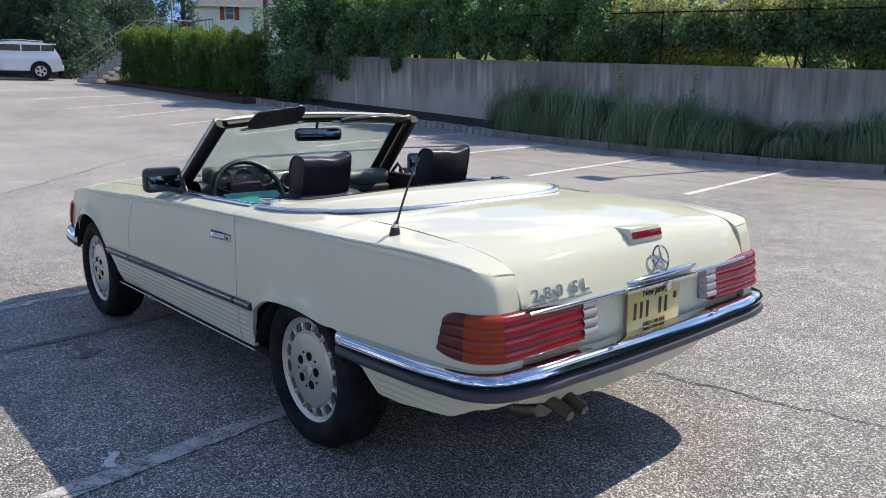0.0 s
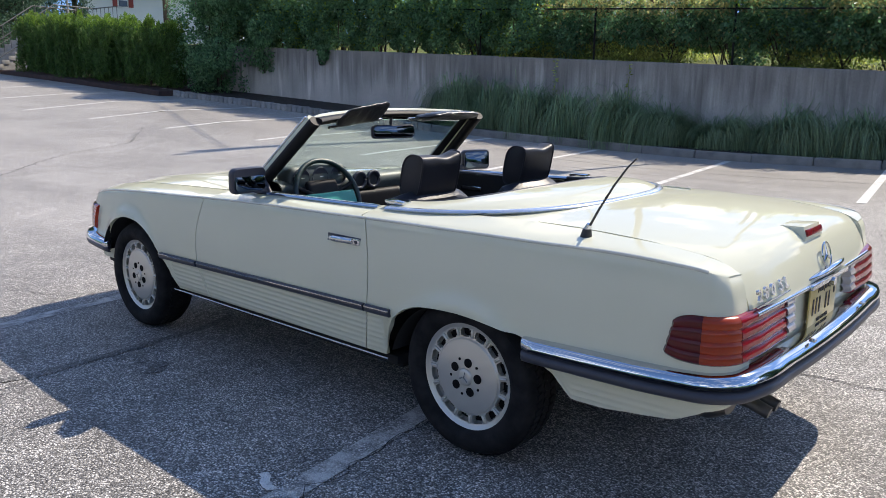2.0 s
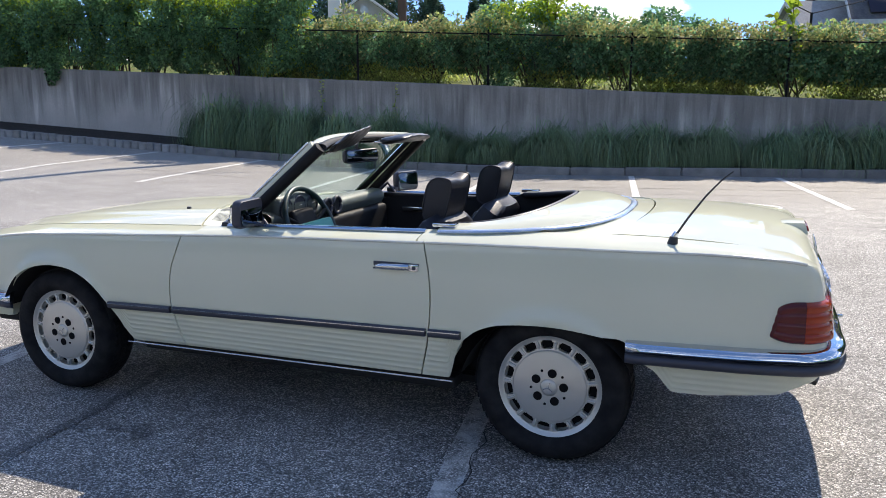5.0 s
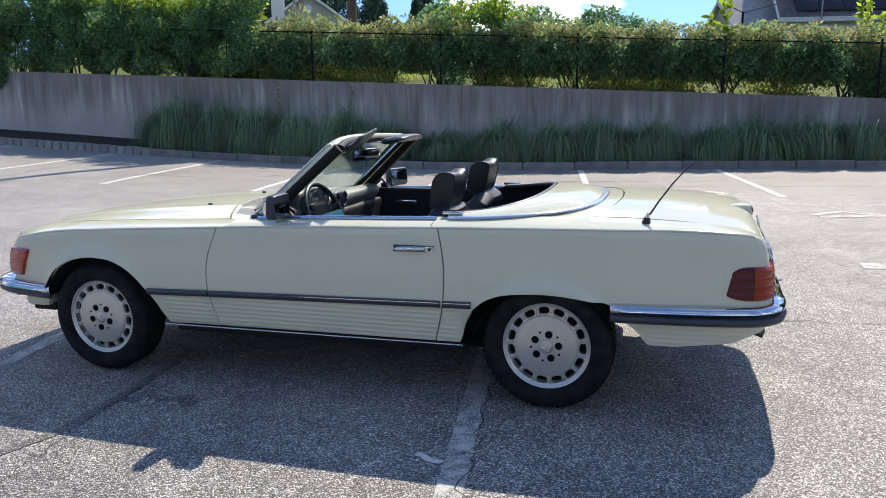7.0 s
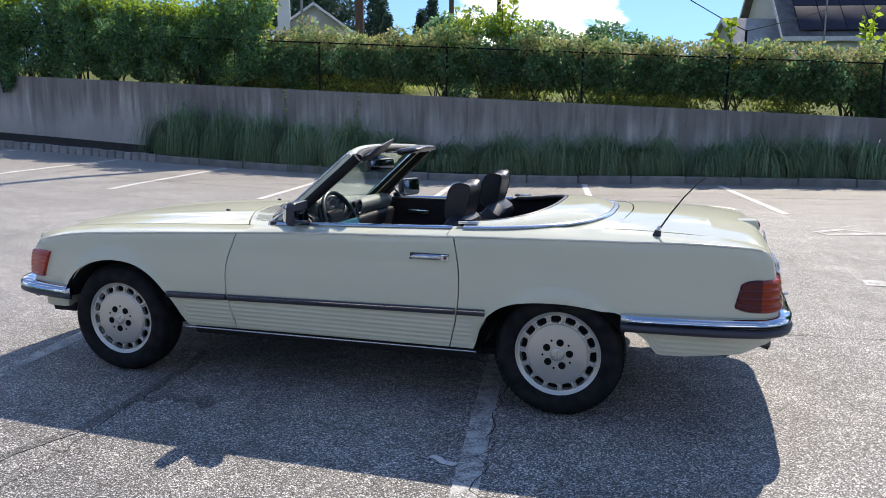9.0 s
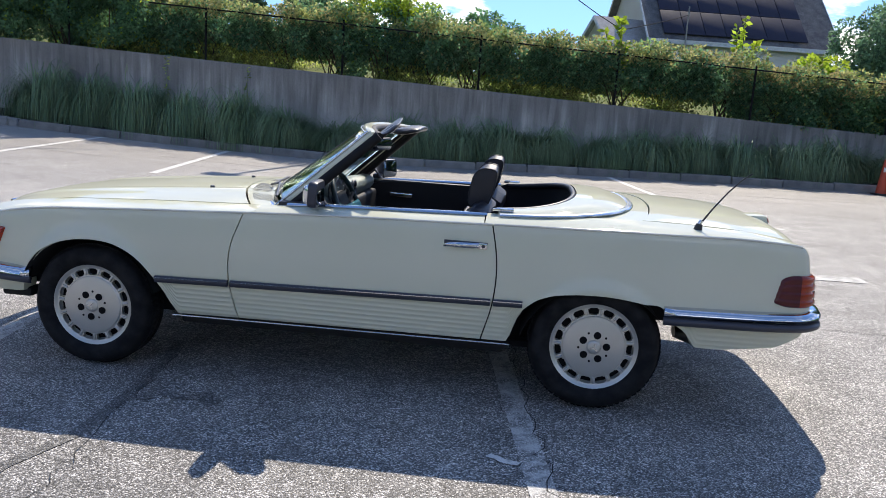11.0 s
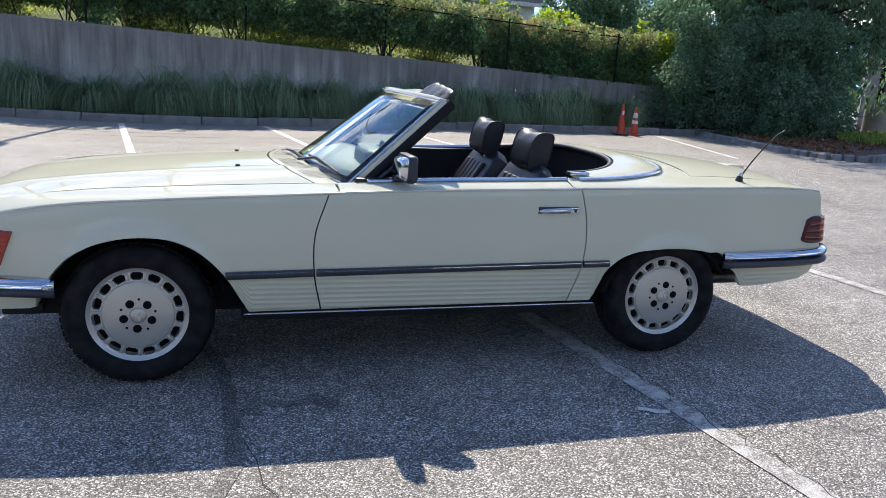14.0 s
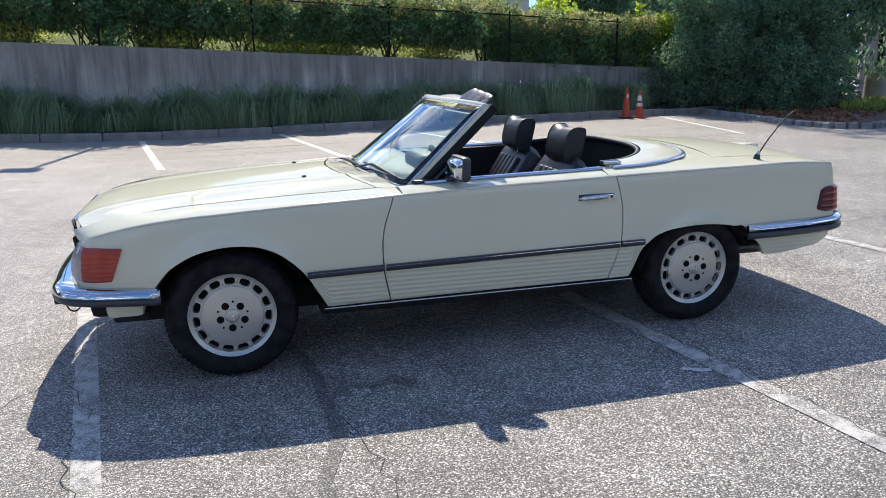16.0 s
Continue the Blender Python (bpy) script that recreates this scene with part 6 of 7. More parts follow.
for k, (x, h) in enumerate(((-7.6, 1.75), (-5.75, 1.7), (-10.6, 1.0))):
    weed(x, wall_y(x) - 0.35, ground_z(x, wall_y(x)) + 0.12, h, 50 + k)


def sapling(x, y, z, h, seed, label="tall thin sapling with bright yellow-green leaves"):
    rng, rnd2 = np.random.default_rng(seed), random.Random(seed)
    top = thing("sapling", x, y, z, label=label, category="sapling", group="saplings in the hedge")
    pts, outs = [], []
    for s in range(3):
        a = s * 2.1 + seed
        e = Vector((0.35 * math.cos(a) * (s > 0), 0.3 * math.sin(a) * (s > 0), h * (1 - 0.12 * s)))
        part("stem", tube([(0, 0, 0), e * 0.5 + Vector((0.03, 0, 0)), e], [0.02, 0.014, 0.005], 6), M_BARK, top)
        for k in range(60):
            t = rnd2.uniform(0.45, 1.0)
            p = e * t
            pts.append(p)
            b = rnd2.uniform(0, math.tau)
            outs.append((math.cos(b), math.sin(b), 0.5))
    ob = new("foliage", leaf_mesh("foliage", np.array([tuple(p) for p in pts]), np.array(outs), 0.20, 0.11, M_LEAF_LIGHT, rng, 0.2))
    ob.parent = top
    ob["kind"] = "stuff"


for k, (x, dy, h) in enumerate(((2.72, 0.6, 2.05), (6.1, 2.6, 2.75), (-8.9, 0.9, 2.75), (-2.6, 1.0, 2.9), (7.6, 0.8, 1.7), (10.2, 0.9, 1.75), (11.2, 0.7, 1.5))):
    sapling(x, wall_y(x) + dy, wall_top(x) - 0.05, h, 70 + k)


def tree(name, x, y, z, height, radius, leaves, size, mat, seed, label, conical=0.0, low=0.12, group="", squash=1.0, n=46, slim=0.6, hang=0.3):
    """A tapered trunk with limbs and a crown of small leaves in uneven clumps."""
    rnd2, rng = random.Random(seed), np.random.default_rng(seed)
    top = thing(name, x, y, z, label=label, category="tree", group=group)
    part("trunk", tube([(0, 0, -0.2), (0.05, 0, height * 0.3), (0, 0.05, height * 0.65), (0, 0, height * 0.93)], [height * 0.028, height * 0.022, height * 0.013, 0.02], 10), M_BARK, top)
    blobs = []
    for k in range(n):
        t = low + (1 - low) * ((k + rnd2.random()) / n)
        ring = (1 - t) ** 0.8 if conical else math.sqrt(max(0.02, 1 - ((t - 0.52) / 0.55) ** 2))
        rr = radius * ring * (rnd2.uniform(0.45, 0.95) if n < 60 else rnd2.uniform(0.35, 1.12))
        a = k * 2.4 + rnd2.uniform(-0.4, 0.4)
        br = radius * (0.17 + 0.16 * ring) * (rnd2.uniform(0.75, 1.25) if n < 60 else rnd2.uniform(0.35, 1.0))
        p = (rr * math.cos(a), rr * math.sin(a) * squash, height * t)
        blobs.append((*p, br))
        if k % 4 == 0:
            part("limb", tube([(0, 0, height * t * 0.75), (p[0] * 0.5, p[1] * 0.5, height * t * 0.9), p], [height * 0.008, height * 0.006, 0.015], 6), M_BARK, top)
    pos, out = blob_points(rng, blobs, leaves)
    ob = new("crown", leaf_mesh("crown", pos, out, size, size * slim, mat, rng, hang))
    ob.parent = top
    ob["kind"] = "stuff"
    return top


def bush(name, x, y, z, rx, ry, h, leaves, size, mat, seed, label, category="bush", group="", n=40, foot=0.0):
    rnd2, rng = random.Random(seed), np.random.default_rng(seed)
    top = thing(name, x, y, z, label=label, category=category, group=group)
    stems("stem", rnd2, 4, 0.5 * min(rx, ry), h * 0.6, 0.03, top, M_BARK)
    blobs = []
    for k in range(n):
        r = rnd2.uniform(0.22, 0.40) * min(1.3, h / 2.2)
        t = rnd2.random()
        k2 = math.sqrt(max(0.1, 1 - t ** 3))
        blobs.append((rnd2.uniform(-rx, rx) * k2, rnd2.uniform(-ry, ry) * k2, foot + r * 0.7 + t * (h - foot - r * 1.4), r))
    pos, out = blob_points(rng, blobs, leaves)
    ob = new("foliage", leaf_mesh("foliage", pos, out, size, size * 0.6, mat, rng))
    ob.parent = top
    ob["kind"] = "stuff"
    return top


# overgrown corner of the wall, and creepers that hang over its top
bush("creeper_bush", -19.9, 11.7, ground_z(-19.9, 11.7), 1.45, 0.9, 4.6, 26000, 0.10, M_LEAF, 90, "dark creeper bush hanging over the end of the wall", n=70)
bush("creeper_bush", -19.0, 12.7, 2.0, 1.4, 0.9, 3.2, 16000, 0.10, M_LEAF, 91, "dense green bush on top of the wall end")
for k, (x, h) in enumerate(((-18.2, 0.75), (-15.7, 0.40))):
    bush("hanging_creeper", x, wall_y(x) - 0.04, wall_top(x) - h, 0.30, 0.12, h + 0.35, 900, 0.10, M_LEAF, 93 + k, "leafy creeper hanging over the wall top", n=12)
# arborvitae hedge beside the stairs
def arborvitae(x, y, z, h, seed):
    """Upright feathery plumes, bright at their tips, packed into one column."""
    rnd2, rng2 = random.Random(seed), np.random.default_rng(seed)
    top = thing("arborvitae", x, y, z, label="green arborvitae with sunlit tips in a clipped hedge", category="hedge plant", group="arborvitae hedge")
    stems("stem", rnd2, 4, 0.25, h * 0.7, 0.025, top, M_BARK)
    pos, out = [], []
    for k in range(64):
        a, e = rnd2.uniform(0, math.tau), math.sqrt(rnd2.random())
        px, py = 0.60 * e * math.cos(a), 0.55 * e * math.sin(a)
        z0 = rnd2.uniform(-0.05, h * 0.72)
        L = min(rnd2.uniform(0.5, 0.95), h * rnd2.uniform(0.94, 1.05) - z0)
        t = rng2.random(190)
        w = 0.17 * (1 - t) ** 0.7 + 0.02
        b = rng2.uniform(0, math.tau, 190)
        pos.append(np.stack([px + (0.12 * t) * math.cos(a) + w * np.cos(b), py + (0.12 * t) * math.sin(a) + w * np.sin(b), z0 + L * t], 1))
        out.append(np.stack([0.5 * np.cos(b), 0.5 * np.sin(b), np.full(190, 1.3)], 1))
    pos, out = np.concatenate(pos), np.concatenate(out)
    tips = pos[:, 2] > h * 0.86 + rng2.normal(0, 0.10, len(pos))
    for nm, m, pick in (("foliage", M_YEW, ~tips), ("new_growth", M_YEW_TIP, tips)):
        ob = new(nm, leaf_mesh(nm, pos[pick], out[pick], 0.12, 0.035, m, rng2, 0.0))
        ob.parent = top
        ob["kind"] = "stuff"


for k in range(12):
    x = -21.4 - 0.76 * k
    y = 10.75 + 0.1 * (x + 20) + random.Random(k).uniform(-0.1, 0.1)
    arborvitae(x, y, ground_z(x, y) + 0.1, 2.25 + 0.12 * math.sin(k * 2.3), 110 + k)
# trees behind
for k, (x, y, z, h, r) in enumerate(((-43, 10.5, 2.2, 12, 3.6), (-48, 12.8, 2.6, 14, 3.4), (-40.3, 6.9, 2.1, 8, 3.0), (-47, 9.5, 2.4, 13, 4.0), (-53, 18.6, 3.0, 13, 3.0), (-37.5, 8.9, 2.0, 7, 2.4), (-42, 2.0, 1.6, 9, 3.4), (-57, 23.4, 3.0, 10, 1.5), (-49.5, 15.6, 2.7, 13, 3.3))):
    tree("conifer", x, y, z, h, r, 23000 if r > 2 else 8000, 0.295, M_SPRUCE, 130 + k, "tall dark green conifer behind the car park", 1.0, 0.04, "conifers behind the stairs", n=100, slim=0.22, hang=0.5)
for k, (x, y, h, r) in enumerate(((-23.4, 60, 9.3, 1.9), (-22.0, 58, 7.6, 1.5), (-18.8, 60, 9.1, 1.7), (-20.1, 61, 8.2, 1.6), (-24.7, 62, 10.2, 2.2), (-37.5, 62, 9.0, 2.4))):
    tree("conifer", x, y, 2.0, h, r, 12000, 0.22, M_SPRUCE, 140 + k, "distant dark conifer against the sky", 1.0, 0.05, "distant conifers")
tree("broad_tree", 14.4, 14.7, 0.1, 10.5, 3.35, 62000, 0.24, M_LEAF_DARK, 150, "large dense dark green tree beside the planted island", 0, 0.02, squash=0.85, n=150, slim=0.28, hang=0.9)
tree("broad_tree", 15.2, 17.4, 0.0, 11.5, 1.6, 26000, 0.26, M_LEAF_DARK, 151, "large dense dark green tree beside the planted island", 0, 0.02, n=110, slim=0.3, hang=0.9)
tree("broad_tree", 13.3, 25.5, 0.5, 4.9, 2.0, 30000, 0.15, M_LEAF_DARK, 152, "round green tree behind the lawn", 0, 0.05)
tree("broad_tree", 19.0, 31.5, 0.3, 4.9, 2.4, 26000, 0.17, M_LEAF_DARK, 153, "round green tree behind the lawn", 0, 0.05)
tree("broad_tree", 20.9, 25.5, 0.0, 4.7, 1.9, 14000, 0.20, M_LEAF_DARK, 154, "round green tree behind the lawn", 0, 0.05)
tree("broad_tree", -31.0, 63.0, 2.0, 12.5, 5.0, 30000, 0.32, M_SPRUCE, 155, "large dark tree behind the beige house", 0, 0.05)
bush("light_bush", 10.8, 15.5, 0.9, 0.4, 0.4, 1.75, 2200, 0.13, M_LEAF_LIGHT, 160, "bright yellow-green bush at the end of the hedge")
bush("light_bush", 7.9, 16.9, 1.2, 0.9, 0.7, 1.95, 3500, 0.13, M_LEAF_LIGHT, 161, "bright yellow-green bush behind the hedge")

bush("dark_bush", 12.4, 14.4, 0.05, 0.9, 0.9, 3.3, 16000, 0.085, M_LEAF_DARK, 162, "dark leafy bush at the end of the wall", n=50)
bush("dark_bush", 11.7, 13.4, 0.1, 0.9, 0.7, 2.7, 16000, 0.08, M_LEAF_DARK, 165, "dark leafy bush at the foot of the wall end", n=40)
bush("dark_bush", 13.0, 12.9, 0.1, 1.5, 1.0, 3.2, 26000, 0.09, M_LEAF_DARK, 163, "dark leafy bush under the large tree", n=60)

bush("dark_bush", 10.7, 14.2, 0.1, 0.8, 0.6, 3.1, 15000, 0.085, M_LEAF_DARK, 166, "dark leafy bush over the wall end", n=40)
back = bush("background_shrub", -30, 36, 3.2, 2.6, 1.6, 4.2, 6000, 0.23, M_LEAF, 170, "green shrubs beyond the lawn", group="shrubs beyond the lawn", n=60)
rnd = random.Random(12)
for k in range(13):
    x = -27 + 3.6 * k
    if not (-19 < x < -11):
        ob = copy_thing(back, pose(x, wall_y(min(x, 14)) + 20 + rnd.uniform(-2, 2), wall_top(min(x, 13)) + 0.9 - (0.5 if x > 0 else 0), 0, 0, rnd.uniform(0, 360)))
        ob.scale = (1, 1, 0.55 if x > 0 else 0.75)

# sunlit weeds on the lawn under the hedge
rng = np.random.default_rng(81)
n = 64000
wx = rng.uniform(-10, 12, n)
keep = np.sin(wx * 1.9) + np.sin(wx * 0.77 + 1.0) + rng.normal(0, 0.5, n) > -0.1
wx = wx[keep]
wd = 0.5 + rng.beta(1.3, 2.2, len(wx)) * 5.0
wp = np.stack([wx, 14.10 + 0.10 * wx + wd, 1.63 - 0.0455 * wx + 0.055 * wd + rng.uniform(0, 0.55, len(wx))], 1)
near = rng.random(len(wx)) < 0.36
wp[near, 1] = 14.10 + 0.10 * wx[near] + 0.34 + 0.5 * rng.random(near.sum())
wp[near, 2] = 1.66 - 0.0455 * wx[near] + 0.38 * rng.random(near.sum()) ** 1.6
weeds = new("undergrowth", leaf_mesh("undergrowth", wp, np.stack([rng.normal(0, 0.4, len(wx)), rng.normal(0, 0.4, len(wx)), np.full(len(wx), 0.7)], 1), 0.085, 0.04, M_WEED, rng, -0.3))
tagged(weeds, "sunlit yellow-green weeds and grass under the hedge", "weeds", kind="stuff")

# ---- fence on the wall ----
fence = thing("chain_link_fence", label="black chain-link fence on top of the retaining wall", category="fence")
for k in range(-6, 4):
    x = -0.51 + 3.2 * k
    y, z = wall_y(x) + 0.15, wall_top(x)
    part("fence_post", cyl((x, y, z - 0.05), (x, y, z + 1.22), 0.024, seg=10), M_FENCE, fence)
    part("post_cap", cyl((x, y, z + 1.22), (x, y, z + 1.26), 0.028, 0.010, 10), M_FENCE, fence)
part("top_rail", cyl((-19.8, wall_y(-19.8) + 0.15, wall_top(-19.8) + 1.16), (9.2, wall_y(9.2) + 0.15, wall_top(9.2) + 1.16), 0.017, seg=8), M_FENCE, fence)
v, f = [], []
for sgn in (-1, 1):
    x = -20.0
    while x < 9.0:
        y0 = wall_y(x) + 0.15
        z0, x1 = wall_top(x) + 0.03, x + sgn * 1.10
        if -20 < x1 < 9.2:
            i = len(v)
            for px, pz in ((x, z0), (x1, wall_top(x1) + 1.15)):
                v += [(px - 0.0016, wall_y(px) + 0.15, pz), (px + 0.0016, wall_y(px) + 0.15, pz), (px, wall_y(px) + 0.153, pz)]
            f += [(i, i + 1, i + 4, i + 3), (i + 1, i + 2, i + 5, i + 4), (i + 2, i, i + 3, i + 5)]
        x += 0.075
raw("chain_link_mesh", v, f, M_FENCE, fence, "thin black wire mesh", 0)

# ---- cones ----
def cone(x, y, h, collar, label, rz):
    top = thing("traffic_cone", x, y, ground_z(x, y), rz, label, "traffic cone", "traffic cones by the kerb")
    part("base", box((0, 0, 0.018), (0.29, 0.29, 0.036), 0.012), M_CONE if collar else M_RUBBER, top)
    part("body", cyl((0, 0, 0.03), (0, 0, h), 0.108, 0.024, 24), M_CONE, top, "faded orange cone body")
    if collar:
        for a, b in ((0.62, 0.80), (0.42, 0.54)):
            part("collar", cyl((0, 0, h * a), (0, 0, h * b), 0.110 - 0.086 * a + 0.003, 0.110 - 0.086 * b + 0.003, 24), M_REFLECT, top, "white reflective collar")
    else:
        part("label_patch", box((-0.02, -0.048, h * 0.72), (0.05, 0.012, 0.10), 0.003), M_REFLECT, top)


cone(8.25, 12.92, 0.74, False, "tall faded orange traffic cone by the kerb", 10)
cone(8.58, 12.88, 0.68, True, "orange traffic cone with white reflective collars", 30)

# ---- lamp post hidden in the hedge ----
lamp = thing("lamp_post", -2.84, 15.6, 1.75, label="slim dark lamp post rising from the hedge", category="lamp post")
part("post", cyl((0, 0, 0), (0, 0, 6.5), 0.06, 0.045), M_FENCE, lamp)
part("lamp_head", box((-0.1, -0.1, 6.5), (0.55, 0.40, 0.16), 0.05), M_FENCE, lamp, "dark lamp head")

# ---- houses ----
def gable_house(name, x, y, z, rz, sx, sy, wall, roof, mat, label, overhang=0.35, hip=False):
    """A house with a pitched roof, ridge along its local x; the front looks along -y."""
    top = thing(name, x, y, z, rz, label, "house")
    bm = box((0, 0, wall / 2), (sx, sy, wall))
    part("wall", bm, mat, top, smooth=0)
    a, b, o = sx / 2, sy / 2, overhang
    rx = a - b if hip else a + o
    bm = bmesh.new()
    e = wall - 0.1
    vs = [bm.verts.new(p) for p in ((-a - o, -b - o, e), (a + o, -b - o, e), (a + o, b + o, e), (-a - o, b + o, e), (-rx, 0, wall + roof), (rx, 0, wall + roof))]
    low = [bm.verts.new(v2.co - Vector((0, 0, 0.18))) for v2 in vs[:4]]
    for q in ((0, 1, 5, 4), (2, 3, 4, 5)):
        bm.faces.new([vs[k] for k in q])
    if hip:
        bm.faces.new((vs[1], vs[2], vs[5]))
        bm.faces.new((vs[3], vs[0], vs[4]))
        for k in range(4):
            bm.faces.new((vs[k], vs[(k + 1) % 4], low[(k + 1) % 4], low[k]))
    else:
        bmesh.ops.delete(bm, geom=low, context="VERTS")
        bmesh.ops.solidify(bm, geom=bm.faces[:], thickness=0.16)
    part("roof", bm, M_SHINGLE_PALE if name == "house_wing" else M_SHINGLE, top, "grey shingle roof", smooth=0)
    if not hip:
        for s in (-1, 1):
            bm = bmesh.new()
            tri = [bm.verts.new(p) for p in ((s * (a + 0.005), -b, wall - 0.12), (s * (a + 0.005), b, wall - 0.12), (s * (a + 0.005), 0, wall + roof - 0.2))]
            bm.faces.new(tri)
            bmesh.ops.solidify(bm, geom=bm.faces[:], thickness=0.1)
            part("gable", bm, mat, top, smooth=0)
            for q in (-1, 1):
                part("rake_board", tube([(s * (a + o), q * (b + o), e - 0.10), (s * (a + o), 0, wall + roof - 0.10)], 0.09, 8, flat=0.4), M_WHITE, top, "white rake board")
    for k in range(int(wall / 0.2)):
        part("siding_board", box((0, 0, 0.1 + 0.2 * k), (sx + 0.03, sy + 0.03, 0.17)), mat, top, smooth=0)
    part("fascia", box((0, -b - o, e - 0.09), (sx + 2 * o, 0.04, 0.2)), M_WHITE, top, smooth=0)
    return top


def house_window(top, x, y, z, w, h, shutters=False):
    win = part("window", box((x, y, z), (w + 0.14, 0.06, h + 0.14), 0.01), M_WHITE, top, "white framed window")
    for k in (-1, 1):
        part("pane", box((x, y - 0.035, z + k * h / 4), (w, 0.02, h / 2 - 0.05)), M_WINDOW, win)
    if shutters:
        for k in (-1, 1):
            part("shutter", box((x + k * (w / 2 + 0.33), y, z), (0.42, 0.06, h + 0.1), 0.01), M_SHUTTER, win, "dark red shutter")


h1 = gable_house("white_house", -72.8, 38.9, 2.25, 64, 14.0, 9.0, 7.6, 1.7, M_SIDING, "white sided house with grey hip roof and red shutters", 0.6, True)
house_window(h1, -3.5, -4.56, 6.75, 0.75, 1.2, True)
house_window(h1, 3.6, -4.56, 6.75, 0.75, 1.2, True)
part("downpipe", cyl((1.2, -4.6, 0), (1.2, -4.6, 7.4), 0.06), M_WHITE, h1)
h2 = gable_house("solar_house", 9.8, 40.0, 1.2, 10, 8.8, 8.9, 3.9, 4.9, M_SIDING_CREAM, "cream house with steep grey roof and solar panels", 0.4)
slope = math.atan2(4.9 + 0.1, 4.45 + 0.4)
for r in range(3):
    for c in range(7):
        m = Matrix.Translation((-3.5 + 1.02 * c, -4.85, 3.8)) @ Matrix.Rotation(slope, 4, "X") @ Matrix.Translation((0, 1.15 + 1.68 * r, 0.09))
        p = part("solar_panel", box((0, 0, 0), (0.99, 1.64, 0.04), 0.005, m), M_SOLAR, h2, "dark blue solar panel")
house_window(h2, -2.6, -4.5, 2.2, 1.1, 1.2)
house_window(h2, 1.6, -4.5, 2.2, 1.1, 1.2)
part("service_mast", cyl((-3.02, -4.92, 2.2), (-3.02, -4.92, 5.35), 0.035), M_CONCRETE, h2, "grey service mast for the cable")
wing = gable_house("house_wing", 4.75, 36.3, 1.4, 24, 2.6, 2.8, 3.35, 1.3, M_SIDING_CREAM, "small cream gabled wing of a house", 0.25)
h3 = gable_house("beige_house", -24.8, 50.0, 1.7, 115, 9.0, 5.2, 5.4, 1.9, M_SIDING_BEIGE, "beige gabled house with a brick chimney", 0.3)
part("chimney", box((-4.78, 2.0, 4.1), (0.5, 0.85, 8.2), 0.03), M_SIDING_BEIGE, h3, "tall beige chimney")
part("round_vent", cyl((-4.53, 0, 6.2), (-4.64, 0, 6.2), 0.28, seg=24), M_WHITE, h3)

apt = thing("apartment_building", 48.0, 46.5, -3.2, -42, "grey brick apartment building with white trim", "building")
part("facade", box((7.0, 5, 7.0), (16.0, 10, 14.0)), M_BRICKGREY, apt, smooth=0)
part("roof_edge", box((7.0, 5, 14.1), (16.5, 10.6, 0.35)), M_WHITE, apt, smooth=0)
part("white_bay", box((5.2, -0.3, 6.5), (2.0, 0.8, 13.0), 0.02), M_WHITE, apt, "white bay front", smooth=0)
for r in range(4):
    for c in range(4):
        x, z = (1.1, 8.2, 11.2, 14.0)[c], 1.75 + 2.95 * r
        w = part("window", box((x, 0, z), (1.75, 0.12, 1.65), 0.02), M_WHITE, apt)
        for k in (-1, 1):
            for j in (-1, 1):
                part("pane", box((x + k * 0.41, -0.07, z + j * 0.38), (0.74, 0.03, 0.70)), M_WINDOW, w)
        part("air_unit", box((x, -0.06, z - 1.15), (1.0, 0.1, 0.42), 0.02), M_BRICKGREY, apt)

# ---- poles and wires ----
def utility_pole(x, y, z, h, r, label, along=False):
    top = thing("utility_pole", x, y, z, label=label, category="utility pole", group="utility poles")
    part("shaft", cyl((0, 0, -0.3), (0, 0, h), r, r * 0.75), M_POLE, top)
    part("crossarm", box((0.12, 0, h - 0.7), (0.12, 2.2, 0.14) if along else (2.2, 0.12, 0.14), 0.02), M_POLE, top)
    return top


utility_pole(-52.4, 28.1, 2.6, 13, 0.22, "brown wooden utility pole in front of the white house")
utility_pole(-7.65, 17.9, 2.0, 12.4, 0.135, "brown wooden utility pole just behind the hedge", True)
thin = thing("metal_pole", -9.1, 17.0, 2.1, label="thin pale metal pole behind the hedge", category="pole")
part("shaft", cyl((0, 0, -0.2), (0, 0, 4.6), 0.04, 0.035), M_CONCRETE, thin)
post = thing("metal_post", 3.8, 25.8, 1.9, label="thin dark metal post carrying a cable", category="pole")
part("shaft", cyl((0, 0, -0.5), (0, 0, 2.55), 0.04), M_FENCE, post)
utility_pole(-13.0, 46.0, 2.0, 12, 0.19, "brown wooden utility pole behind the hedge")
part_pole = thing("flag_pole", -40.3, 15.7, 2.4, label="thin pale metal pole by the stairs", category="pole")
part("shaft", cyl((0, 0, 0), (0, 0, 9), 0.055), M_CONCRETE, part_pole)
gp = thing("light_pole", 17.9, 15.2, -0.05, label="dark light pole on a round concrete base", category="lamp post")
part("concrete_base", cyl((0, 0, 0), (0, 0, 1.05), 0.36, 0.34, 28), M_CONCRETE, gp, "round grey concrete base")
part("post", cyl((0, 0, 1.05), (0, 0, 8.5), 0.085, 0.07), M_FENCE, gp)
